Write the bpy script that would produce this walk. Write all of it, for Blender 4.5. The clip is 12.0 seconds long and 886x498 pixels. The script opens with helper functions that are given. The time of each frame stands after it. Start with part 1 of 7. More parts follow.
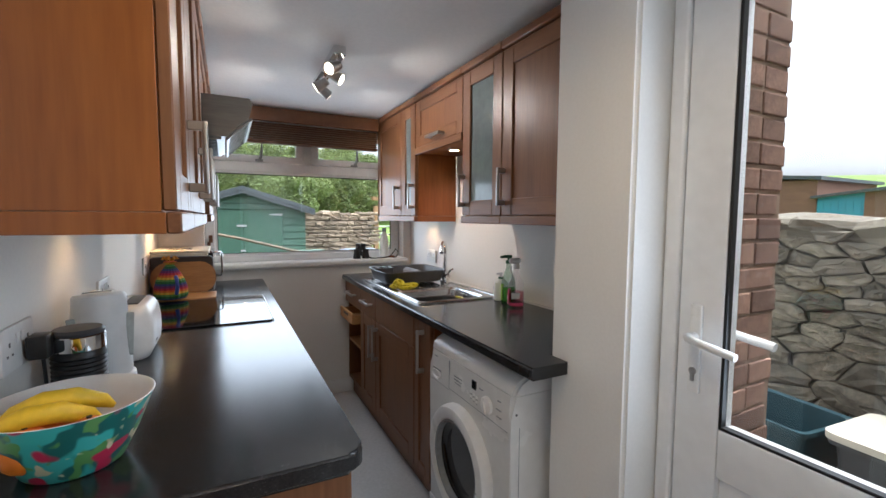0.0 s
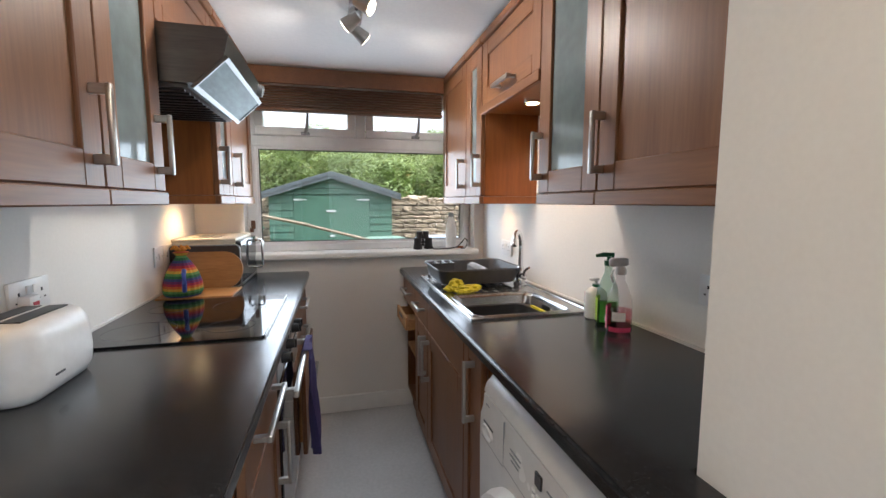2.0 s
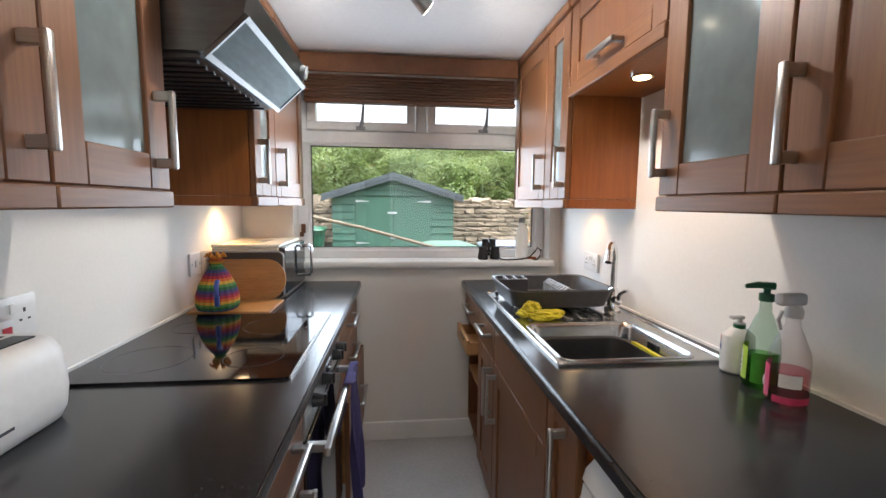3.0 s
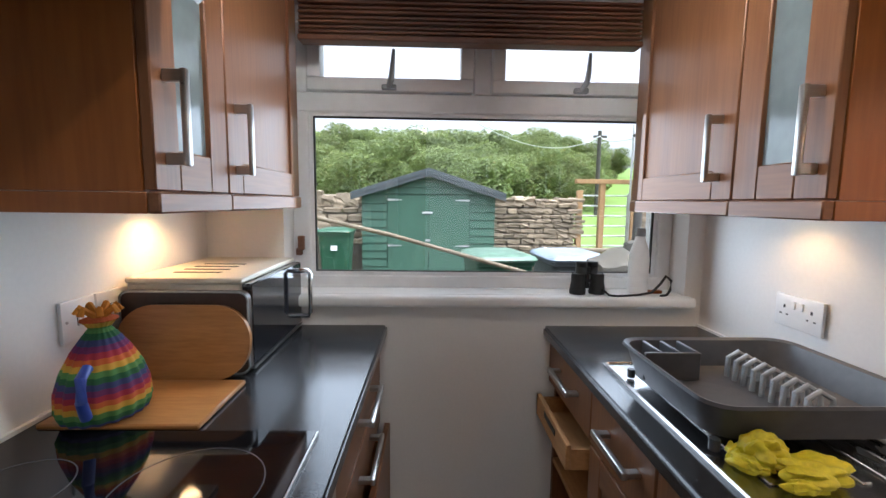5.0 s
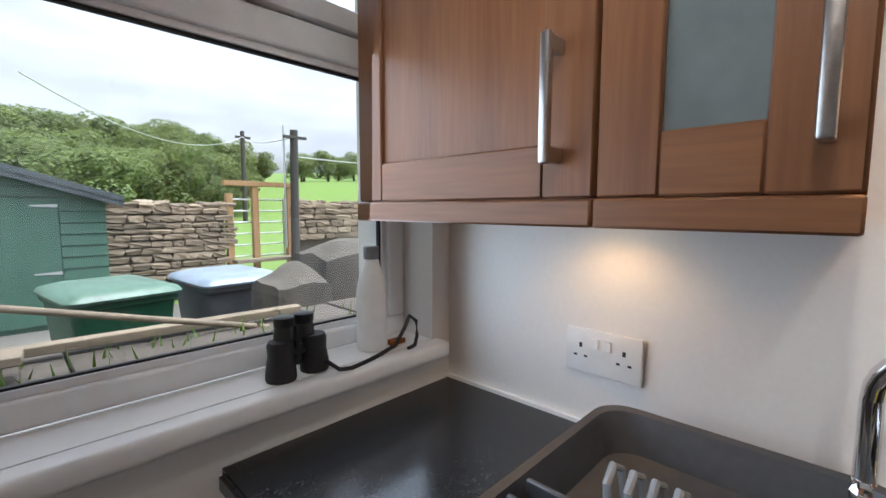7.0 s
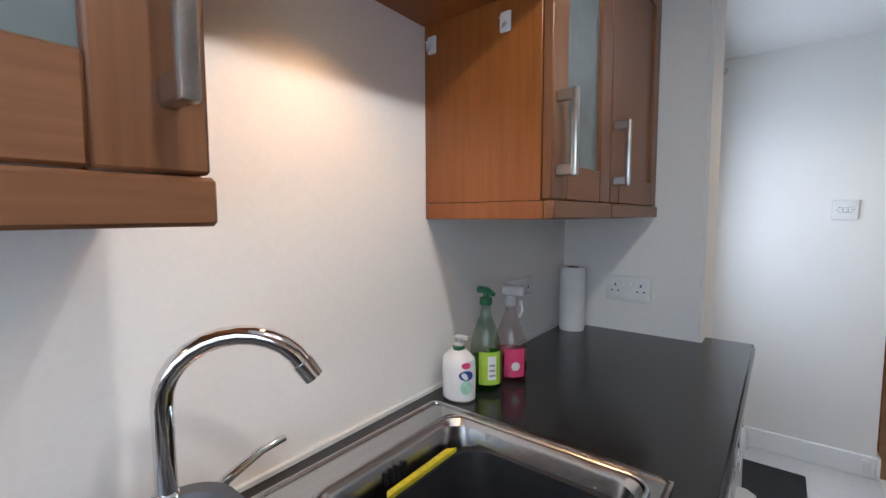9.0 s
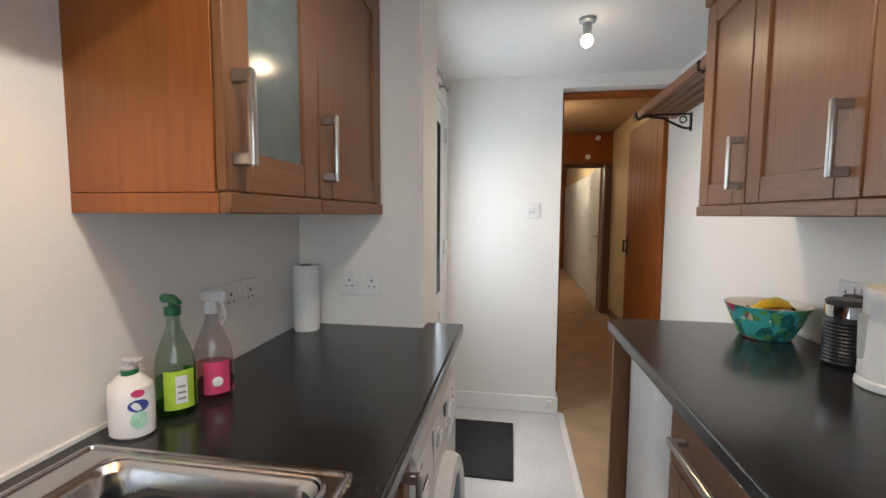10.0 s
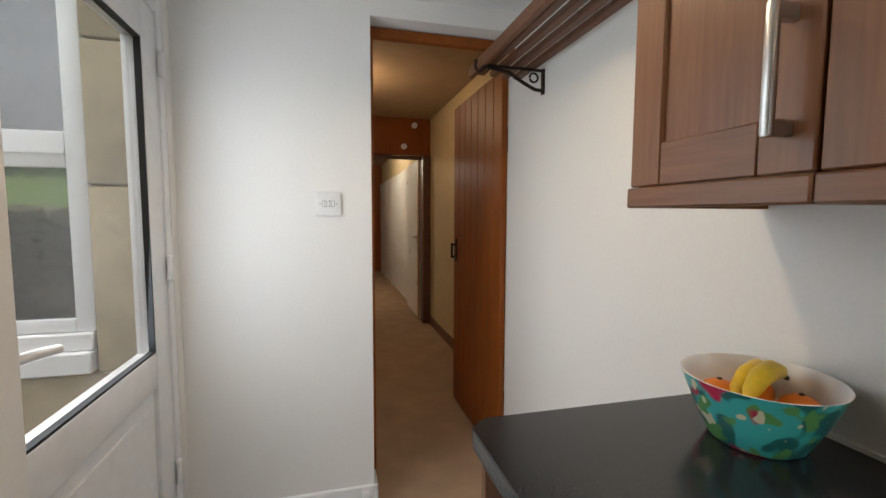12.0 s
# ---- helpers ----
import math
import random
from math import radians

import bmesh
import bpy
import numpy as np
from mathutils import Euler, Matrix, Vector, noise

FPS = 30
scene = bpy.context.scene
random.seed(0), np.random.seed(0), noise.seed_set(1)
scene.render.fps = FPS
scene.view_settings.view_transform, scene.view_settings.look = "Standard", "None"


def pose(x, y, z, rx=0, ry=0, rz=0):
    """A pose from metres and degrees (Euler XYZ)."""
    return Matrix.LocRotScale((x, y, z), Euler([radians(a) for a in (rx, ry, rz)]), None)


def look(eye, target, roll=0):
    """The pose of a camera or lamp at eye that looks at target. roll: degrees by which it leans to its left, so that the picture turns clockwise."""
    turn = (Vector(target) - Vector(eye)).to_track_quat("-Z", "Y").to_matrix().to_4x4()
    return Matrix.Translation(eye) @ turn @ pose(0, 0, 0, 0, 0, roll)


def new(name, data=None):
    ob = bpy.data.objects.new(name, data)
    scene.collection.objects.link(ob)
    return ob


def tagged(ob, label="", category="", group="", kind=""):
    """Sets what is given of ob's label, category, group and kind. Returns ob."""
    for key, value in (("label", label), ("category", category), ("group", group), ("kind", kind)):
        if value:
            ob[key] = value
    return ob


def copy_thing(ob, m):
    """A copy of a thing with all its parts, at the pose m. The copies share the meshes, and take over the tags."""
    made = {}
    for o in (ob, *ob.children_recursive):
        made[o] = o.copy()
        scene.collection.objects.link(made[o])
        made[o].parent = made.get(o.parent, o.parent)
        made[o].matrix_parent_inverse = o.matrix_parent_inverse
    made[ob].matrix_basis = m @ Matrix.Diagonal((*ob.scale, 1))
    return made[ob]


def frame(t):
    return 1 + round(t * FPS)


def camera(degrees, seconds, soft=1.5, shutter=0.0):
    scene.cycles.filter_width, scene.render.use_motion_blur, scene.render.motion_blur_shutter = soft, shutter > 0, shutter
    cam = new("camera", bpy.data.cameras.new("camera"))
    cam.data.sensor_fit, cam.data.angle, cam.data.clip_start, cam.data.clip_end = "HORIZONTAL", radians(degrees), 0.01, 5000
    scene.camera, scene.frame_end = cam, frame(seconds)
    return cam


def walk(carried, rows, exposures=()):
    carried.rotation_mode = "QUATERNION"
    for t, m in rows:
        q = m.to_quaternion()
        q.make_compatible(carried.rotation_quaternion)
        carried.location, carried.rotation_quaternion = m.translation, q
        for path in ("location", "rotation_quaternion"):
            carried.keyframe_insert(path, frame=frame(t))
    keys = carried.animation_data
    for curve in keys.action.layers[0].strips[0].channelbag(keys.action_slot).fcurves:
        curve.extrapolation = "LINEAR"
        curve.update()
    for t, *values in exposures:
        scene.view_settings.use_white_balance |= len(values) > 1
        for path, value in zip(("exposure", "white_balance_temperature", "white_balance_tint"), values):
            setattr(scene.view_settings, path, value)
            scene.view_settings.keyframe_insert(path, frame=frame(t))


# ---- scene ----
cam = camera(92.0, 12.0)
PATH = [
    (0, (0.38, -3.168, 1.329), (1.283, -1.39, 1.18), 0.3),
    (0.5, (0.406, -3.029, 1.33), (1.252, -1.224, 1.164), 0.2),
    (1, (0.499, -2.9, 1.312), (1.257, -1.059, 1.131), 0.2),
    (1.5, (0.656, -2.789, 1.313), (1.299, -0.907, 1.111), -0.1),
    (2, (0.762, -2.649, 1.307), (1.245, -0.72, 1.09), -0.0),
    (2.5, (0.804, -2.468, 1.318), (1.142, -0.509, 1.098), 0.2),
    (3, (0.801, -2.3, 1.312), (1.007, -0.322, 1.104), 0.5),
    (3.5, (0.818, -2.091, 1.308), (0.92, -0.104, 1.099), 0.5),
    (3.7, (0.814, -2.02, 1.313), (0.885, -0.033, 1.096), 0.4),
    (5.3, (0.744, -1.296, 1.324), (0.8, 0.691, 1.107), 0.7),
    (5.5, (0.745, -1.195, 1.32), (0.84, 0.792, 1.112), 0.8),
    (6, (0.747, -0.963, 1.325), (1.1, 0.996, 1.128), 0.5),
    (6.5, (0.819, -0.814, 1.328), (1.654, 0.991, 1.119), -0.6),
    (7, (0.922, -0.722, 1.322), (2.357, 0.659, 1.138), 0.1),
    (7.2, (0.951, -0.711, 1.33), (2.609, 0.393, 1.146), 0.1),
    (8.8, (1.112, -0.585, 1.311), (2.535, -1.983, 1.161), -0.2),
    (9, (1.096, -0.583, 1.307), (2.332, -2.148, 1.153), -0.2),
    (9.5, (1.033, -0.598, 1.296), (1.785, -2.445, 1.144), -0.4),
    (10, (0.97, -0.686, 1.3), (1.29, -2.654, 1.141), 0.3),
    (10.5, (0.913, -0.83, 1.306), (0.88, -2.823, 1.147), 0.4),
    (11, (0.876, -1.052, 1.285), (0.636, -3.033, 1.14), 0.3),
    (11.5, (0.873, -1.359, 1.296), (0.5, -3.318, 1.143), -0.0),
    (12, (0.844, -1.686, 1.286), (0.336, -3.614, 1.128), 0.2),
]
walk(cam, [(t, look(eye, target, roll)) for t, eye, target, roll in PATH], [(0.0, 1.74, 5900, 10), (1.0, 1.75, 5950, 10), (2.0, 2.05, 6030, 10), (2.6, 2.25, 6030, 10), (3.2, 2.15, 6030, 10), (5.5, 1.7, 5750, 10), (6.5, 1.45, 5750, 10), (7.2, 1.35, 5800, 10), (9.0, 1.7, 5650, 10), (9.6, 1.74, 6150, 10), (10.5, 2.15, 6450, 10), (11.2, 1.98, 6450, 10), (12.0, 1.68, 6500, 10)])
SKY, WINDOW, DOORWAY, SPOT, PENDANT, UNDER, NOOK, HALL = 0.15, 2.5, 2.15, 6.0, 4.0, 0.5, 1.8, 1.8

# ---- light ----
world = bpy.data.worlds.new("overcast_sky")
scene.world = world
world.use_nodes = True
wn, wl = world.node_tree.nodes, world.node_tree.links
sky = wn.new("ShaderNodeTexSky")
sky.sky_type, sky.sun_disc = "NISHITA", False
sky.sun_elevation, sky.sun_rotation = radians(72), radians(135)
sky.air_density, sky.dust_density, sky.ozone_density = 1.0, 6.0, 1.0
grey = wn.new("ShaderNodeHueSaturation")
grey.inputs["Saturation"].default_value = 0.14
grey.inputs["Value"].default_value = 1.12
wl.new(sky.outputs[0], grey.inputs["Color"])
clouds, cloud_level, cloud_mix = wn.new("ShaderNodeTexNoise"), wn.new("ShaderNodeMapRange"), wn.new("ShaderNodeVectorMath")
clouds.inputs["Scale"].default_value, clouds.inputs["Detail"].default_value = 4.0, 6
cloud_coord, cloud_map = wn.new("ShaderNodeTexCoord"), wn.new("ShaderNodeMapping")
cloud_map.inputs["Scale"].default_value = (1, 1, 4)
wl.new(cloud_coord.outputs["Generated"], cloud_map.inputs["Vector"])
wl.new(cloud_map.outputs[0], clouds.inputs["Vector"])
cloud_level.inputs["From Min"].default_value, cloud_level.inputs["From Max"].default_value = 0.35, 0.7
cloud_level.inputs["To Min"].default_value, cloud_level.inputs["To Max"].default_value = 0.80, 1.10
wl.new(clouds.outputs["Fac"], cloud_level.inputs["Value"])
cloud_mix.operation = "SCALE"
wl.new(grey.outputs[0], cloud_mix.inputs[0])
wl.new(cloud_level.outputs[0], cloud_mix.inputs["Scale"])
wl.new(cloud_mix.outputs[0], wn["Background"].inputs["Color"])
wn["Background"].inputs["Strength"].default_value = SKY

sun = new("sun", bpy.data.lights.new("sun", "SUN"))
sun.data.energy, sun.data.angle, sun.data.color = 1.5, radians(40), (1.0, 0.97, 0.92)
sun.matrix_world = look((2, -2, 9), (0, 0, 0))


def lamp(name, kind, power, color, at, to=None, size=0.04, cone=70):
    d = bpy.data.lights.new(name, kind)
    d.energy, d.color = power, color
    if kind == "SPOT":
        d.spot_size, d.spot_blend, d.shadow_soft_size = radians(cone), 0.7, size
    elif kind == "POINT":
        d.shadow_soft_size = size
    ob = new(name, d)
    ob.matrix_world = look(at, to) if to else pose(*at)
    return ob


def daylight(name, power, at, to, w, h):
    """Sky light coming in through an opening."""
    d = bpy.data.lights.new(name, "AREA")
    d.shape, d.size, d.size_y = "RECTANGLE", w, h
    d.energy, d.color = power, (0.80, 0.90, 1.0)
    new(name, d).matrix_world = look(at, to)


daylight("window_daylight", WINDOW, (0.95, -0.048, 1.34), (0.95, -1, 1.32), 1.24, 0.54)
daylight("door_daylight", DOORWAY, (1.40, -2.93, 1.34), (0.4, -2.93, 1.28), 0.66, 0.98)


# ---- materials ----
def mat(name, base, rough=0.5, metal=0.0, var=0.08, scale=(8, 8, 8), fine=60.0, bump=0.05, alt=None, coat=0.0, rvar=0.08, spec=0.5):
    m = bpy.data.materials.new(name)
    m.use_nodes = True
    n, l = m.node_tree.nodes, m.node_tree.links
    p = n["Principled BSDF"]
    tc, mp = n.new("ShaderNodeTexCoord"), n.new("ShaderNodeMapping")
    mp.inputs["Scale"].default_value = scale
    l.new(tc.outputs["Object"], mp.inputs["Vector"])
    big, small = n.new("ShaderNodeTexNoise"), n.new("ShaderNodeTexNoise")
    big.inputs["Scale"].default_value, big.inputs["Detail"].default_value = 1.0, 4
    small.inputs["Scale"].default_value, small.inputs["Detail"].default_value = fine / 8, 3
    l.new(mp.outputs[0], big.inputs["Vector"])
    l.new(mp.outputs[0], small.inputs["Vector"])
    mixn = n.new("ShaderNodeMath")
    mixn.operation = "ADD"
    l.new(big.outputs["Fac"], mixn.inputs[0])
    l.new(small.outputs["Fac"], mixn.inputs[1])
    half = n.new("ShaderNodeMath")
    half.operation = "MULTIPLY"
    half.inputs[1].default_value = 0.5
    l.new(mixn.outputs[0], half.inputs[0])
    ramp = n.new("ShaderNodeValToRGB")
    a = alt or tuple(c * (1 - var * 2) for c in base)
    b = base if alt else tuple(min(1, c * (1 + var)) for c in base)
    ramp.color_ramp.elements[0].position, ramp.color_ramp.elements[1].position = 0.36, 0.64
    ramp.color_ramp.elements[0].color, ramp.color_ramp.elements[1].color = (*a, 1), (*b, 1)
    l.new(half.outputs[0], ramp.inputs[0])
    l.new(ramp.outputs[0], p.inputs["Base Color"])
    rr = n.new("ShaderNodeMapRange")
    rr.inputs["To Min"].default_value, rr.inputs["To Max"].default_value = max(0.02, rough - rvar), min(1, rough + rvar)
    l.new(big.outputs["Fac"], rr.inputs["Value"])
    l.new(rr.outputs[0], p.inputs["Roughness"])
    p.inputs["Metallic"].default_value = metal
    p.inputs["Specular IOR Level"].default_value = spec
    p.inputs["Coat Weight"].default_value = coat
    p.inputs["Coat Roughness"].default_value = 0.15
    if bump:
        bp = n.new("ShaderNodeBump")
        bp.inputs["Strength"].default_value, bp.inputs["Distance"].default_value = bump, 0.004
        l.new(half.outputs[0], bp.inputs["Height"])
        l.new(bp.outputs[0], p.inputs["Normal"])
    return m


def random_tint(m, amount=0.35):
    """Each piece takes a slightly different shade."""
    n, l = m.node_tree.nodes, m.node_tree.links
    p, ramp = n["Principled BSDF"], n["Color Ramp"]
    oi, mr, hs = n.new("ShaderNodeObjectInfo"), n.new("ShaderNodeMapRange"), n.new("ShaderNodeHueSaturation")
    mr.inputs["To Min"].default_value, mr.inputs["To Max"].default_value = 1 - amount, 1 + amount
    l.new(oi.outputs["Random"], mr.inputs["Value"])
    l.new(mr.outputs[0], hs.inputs["Value"])
    l.new(ramp.outputs[0], hs.inputs["Color"])
    l.new(hs.outputs[0], p.inputs["Base Color"])
    return m


def pane_material(name, tint, gloss_rough=0.0):
    m = bpy.data.materials.new(name)
    m.use_nodes = True
    n, l = m.node_tree.nodes, m.node_tree.links
    n.remove(n["Principled BSDF"])
    t, g, f, x = n.new("ShaderNodeBsdfTransparent"), n.new("ShaderNodeBsdfGlossy"), n.new("ShaderNodeLayerWeight"), n.new("ShaderNodeMixShader")
    t.inputs["Color"].default_value = (*tint, 1)
    g.inputs["Roughness"].default_value = gloss_rough
    f.inputs["Blend"].default_value = 0.5
    steep, gain = n.new("ShaderNodeMath"), n.new("ShaderNodeMapRange")
    steep.operation = "POWER"
    steep.inputs[1].default_value = 5.0
    gain.inputs["To Min"].default_value = 0.04
    l.new(f.outputs["Facing"], steep.inputs[0])
    l.new(steep.outputs[0], gain.inputs["Value"])
    l.new(gain.outputs[0], x.inputs[0])
    l.new(t.outputs[0], x.inputs[1])
    l.new(g.outputs[0], x.inputs[2])
    l.new(x.outputs[0], n["Material Output"].inputs["Surface"])
    return m


def glow(name, color, strength):
    m = bpy.data.materials.new(name)
    m.use_nodes = True
    p = m.node_tree.nodes["Principled BSDF"]
    p.inputs["Base Color"].default_value = (*color, 1)
    p.inputs["Emission Color"].default_value = (*color, 1)
    p.inputs["Emission Strength"].default_value = strength
    return m


M_WALL = mat("wall_paint", (0.80, 0.785, 0.755), 0.75, var=0.015, scale=(2, 2, 2), fine=400, bump=0.06)
M_CEIL = mat("ceiling_paint", (0.80, 0.79, 0.775), 0.85, var=0.02, scale=(1.5, 1.5, 1.5), fine=300, bump=0.08)
M_GLOSSW = mat("gloss_white", (0.82, 0.82, 0.81), 0.3, var=0.02, scale=(3, 3, 3), bump=0.01)
M_UPVC = mat("upvc", (0.80, 0.81, 0.82), 0.32, var=0.03, scale=(3, 3, 3), bump=0.01)
M_VINYL = mat("vinyl_floor", (0.60, 0.595, 0.59), 0.42, var=0.06, scale=(3, 3, 3), fine=160, bump=0.03)
M_LAMIN = mat("pale_laminate", (0.72, 0.70, 0.68), 0.35, var=0.06, scale=(14, 1.5, 3), fine=40, bump=0.03)
M_CARPET = mat("beige_carpet", (0.40, 0.27, 0.17), 0.95, var=0.12, scale=(5, 5, 5), fine=900, bump=0.35)
M_MAT = mat("door_mat", (0.018, 0.018, 0.02), 0.95, var=0.2, scale=(20, 20, 20), fine=500, bump=0.5)
M_WOOD = mat("walnut_laminate", (0.215, 0.094, 0.039), 0.40, scale=(16, 16, 0.9), fine=70, bump=0.02, alt=(0.158, 0.064, 0.027), spec=0.42)
M_WOODH = mat("walnut_laminate_across", (0.215, 0.094, 0.039), 0.40, scale=(16, 0.9, 16), fine=70, bump=0.02, alt=(0.158, 0.064, 0.027), spec=0.42)
M_SIDE = mat("cherry_side_panel", (0.31, 0.105, 0.023), 0.36, scale=(9, 9, 0.7), fine=70, bump=0.02, alt=(0.22, 0.068, 0.014))
M_DARKW = mat("blind_wood", (0.16, 0.065, 0.03), 0.45, scale=(2, 30, 30), bump=0.05, alt=(0.10, 0.04, 0.02))
M_PINE = mat("stained_pine", (0.29, 0.078, 0.010), 0.45, scale=(14, 14, 1.2), fine=60, bump=0.05, alt=(0.21, 0.053, 0.008), spec=0.25)
M_RAWPINE = mat("raw_pine", (0.55, 0.30, 0.12), 0.55, scale=(12, 2, 12), bump=0.06, alt=(0.42, 0.21, 0.08))
M_BAMBOO = mat("bamboo", (0.40, 0.185, 0.055), 0.42, scale=(3, 20, 28), fine=60, bump=0.03, alt=(0.29, 0.125, 0.035))
M_TOP = mat("black_worktop", (0.029, 0.0295, 0.031), 0.19, scale=(55, 55, 55), fine=40, bump=0.035, alt=(0.015, 0.0155, 0.0165), rvar=0.03, spec=0.5)
tn, tl = M_TOP.node_tree.nodes, M_TOP.node_tree.links
fleck, fleck_at, fleck_cut, fleck_mix = tn.new("ShaderNodeTexNoise"), tn.new("ShaderNodeTexCoord"), tn.new("ShaderNodeMapRange"), tn.new("ShaderNodeMix")
fleck.inputs["Scale"].default_value, fleck.inputs["Detail"].default_value = 210.0, 2
fleck_cut.inputs["From Min"].default_value, fleck_cut.inputs["From Max"].default_value = 0.64, 0.74
fleck_mix.data_type = "RGBA"
fleck_mix.inputs["B"].default_value = (0.062, 0.062, 0.066, 1)
tl.new(fleck_at.outputs["Object"], fleck.inputs["Vector"])
tl.new(fleck.outputs["Fac"], fleck_cut.inputs["Value"])
tl.new(fleck_cut.outputs[0], fleck_mix.inputs["Factor"])
tl.new(tn["Color Ramp"].outputs[0], fleck_mix.inputs["A"])
tl.new(fleck_mix.outputs["Result"], tn["Principled BSDF"].inputs["Base Color"])
M_HOB = mat("ceramic_glass", (0.006, 0.006, 0.007), 0.05, var=0.1, bump=0, rvar=0.02)
M_RING = mat("hob_ring_print", (0.10, 0.10, 0.11), 0.2, bump=0)
M_STEEL = mat("brushed_steel", (0.48, 0.465, 0.44), 0.32, metal=1, var=0.05, scale=(3, 60, 60), bump=0.03)
M_SINK = mat("sink_steel", (0.56, 0.56, 0.56), 0.24, metal=1, var=0.06, scale=(60, 3, 60), bump=0.02)
M_CHROME = mat("chrome", (0.78, 0.78, 0.78), 0.06, metal=1, var=0.02, bump=0, rvar=0.03)
M_HOOD = mat("hood_steel", (0.17, 0.165, 0.16), 0.33, metal=1, var=0.08, scale=(3, 40, 40), bump=0.02)
M_BLACK = mat("black_plastic", (0.014, 0.014, 0.015), 0.38, var=0.15, bump=0.03)
M_RUBBER = mat("black_rubber", (0.012, 0.012, 0.012), 0.6, var=0.15, bump=0.06)
M_WPLAS = mat("white_plastic", (0.78, 0.78, 0.77), 0.3, var=0.03, scale=(5, 5, 5), bump=0.01)
M_APPL = mat("enamel_white", (0.74, 0.74, 0.73), 0.25, var=0.03, scale=(3, 3, 3), bump=0.01)
M_CREAM = mat("cream_enamel", (0.70, 0.64, 0.52), 0.35, var=0.03, bump=0.01)
M_GREYP = mat("grey_plastic", (0.065, 0.066, 0.072), 0.42, var=0.1, scale=(6, 6, 6), bump=0.03)
M_DBOWL = mat("washing_bowl_plastic", (0.022, 0.024, 0.028), 0.4, var=0.1, bump=0.03)
M_YELLOW = mat("yellow_rubber", (0.62, 0.55, 0.02), 0.5, var=0.12, scale=(20, 20, 20), bump=0.2)
M_PURPLE = mat("purple_cloth", (0.075, 0.065, 0.20), 0.9, var=0.15, scale=(30, 30, 8), fine=200, bump=0.4)
M_PAPER = mat("paper_towel_sheet", (0.82, 0.82, 0.81), 0.9, var=0.03, scale=(20, 20, 20), bump=0.25)
M_DGLASS = mat("dark_door_glass", (0.010, 0.010, 0.012), 0.05, var=0.1, bump=0, rvar=0.02, spec=0.9)
M_HWGLASS = mat("house_window_glass", (0.035, 0.036, 0.038), 0.04, var=0.1, bump=0, rvar=0.01, coat=1.0)
M_HWGLASS.node_tree.nodes["Principled BSDF"].inputs["IOR"].default_value = 2.3
M_CABGLASS = mat("frosted_cabinet_glass", (0.16, 0.19, 0.19), 0.12, var=0.08, scale=(3, 3, 3), bump=0.01, rvar=0.03)
# the visor's green tint and streaks paint the garden's reflection into its colour
M_VISOR = mat("visor_glass_reflection", (0.085, 0.13, 0.115), 0.13, var=0.35, scale=(14, 5, 30), fine=24, bump=0.05, rvar=0.08, spec=0.03, alt=(0.04, 0.062, 0.055))
M_GLASS = pane_material("window_glass", (0.97, 0.98, 0.98))
M_CLEAR = pane_material("clear_plastic", (0.84, 0.82, 0.83), 0.08)
M_MILKY = mat("milky_plastic", (0.62, 0.62, 0.63), 0.3, var=0.04, bump=0.01)
M_MILKY.node_tree.nodes["Principled BSDF"].inputs["Alpha"].default_value = 0.8
M_GREENB = pane_material("green_bottle_plastic", (0.70, 0.80, 0.73), 0.05)
M_PINKL = pane_material("pink_liquid", (0.93, 0.55, 0.60), 0.02)
M_GREENL = pane_material("green_liquid", (0.45, 0.80, 0.35), 0.02)
M_PINKLAB = mat("pink_label", (0.62, 0.06, 0.16), 0.4, bump=0)
M_LIME = mat("lime_label", (0.42, 0.62, 0.06), 0.4, bump=0)
M_GREENLAB = mat("green_label", (0.06, 0.34, 0.03), 0.4, bump=0)
M_GRNCAP = mat("green_cap", (0.012, 0.12, 0.05), 0.35, bump=0)
M_BLUELAB = mat("blue_label", (0.03, 0.06, 0.28), 0.4, bump=0)
M_MINT = mat("mint_label", (0.42, 0.72, 0.55), 0.4, bump=0)
M_RED = mat("red_print", (0.55, 0.03, 0.05), 0.45, bump=0)
M_BANANA = mat("banana_skin", (0.78, 0.52, 0.025), 0.45, var=0.06, scale=(12, 12, 12), bump=0.02)
M_ORANGE = mat("orange_peel", (0.75, 0.20, 0.015), 0.45, var=0.08, scale=(40, 40, 40), fine=300, bump=0.25)
M_STEM = mat("fruit_stem", (0.06, 0.045, 0.02), 0.7, bump=0.1)
M_LEVEL = mat("translucent_level_strip", (0.46, 0.49, 0.47), 0.2, bump=0)
M_GREYW = mat("grey_window", (0.30, 0.32, 0.34), 0.2, bump=0)
M_BULB = glow("lit_bulb", (1.0, 0.86, 0.62), 4)
M_LED = glow("lit_lens", (1.0, 0.70, 0.36), 3.5)
M_IRON = mat("dark_iron", (0.03, 0.02, 0.015), 0.5, metal=0.6, bump=0.1)
M_STONE = random_tint(mat("field_stone", (0.34, 0.27, 0.19), 0.9, scale=(9, 9, 9), fine=60, bump=0.6, alt=(0.15, 0.115, 0.08)), 0.38)
M_GSTONE = random_tint(mat("grey_stone", (0.29, 0.25, 0.19), 0.92, scale=(17, 17, 22), fine=75, bump=1.0, alt=(0.10, 0.09, 0.07)), 0.45)
M_GSTONEPOST = mat("pale_post", (0.46, 0.44, 0.38), 0.9, scale=(12, 12, 3), bump=0.3)
M_BOULDER = mat("sandstone_boulder", (0.115, 0.10, 0.078), 0.92, scale=(6, 6, 6), fine=60, bump=0.8, alt=(0.045, 0.04, 0.034))
M_MORTAR = mat("dark_joint", (0.085, 0.07, 0.055), 0.95, bump=0.4)
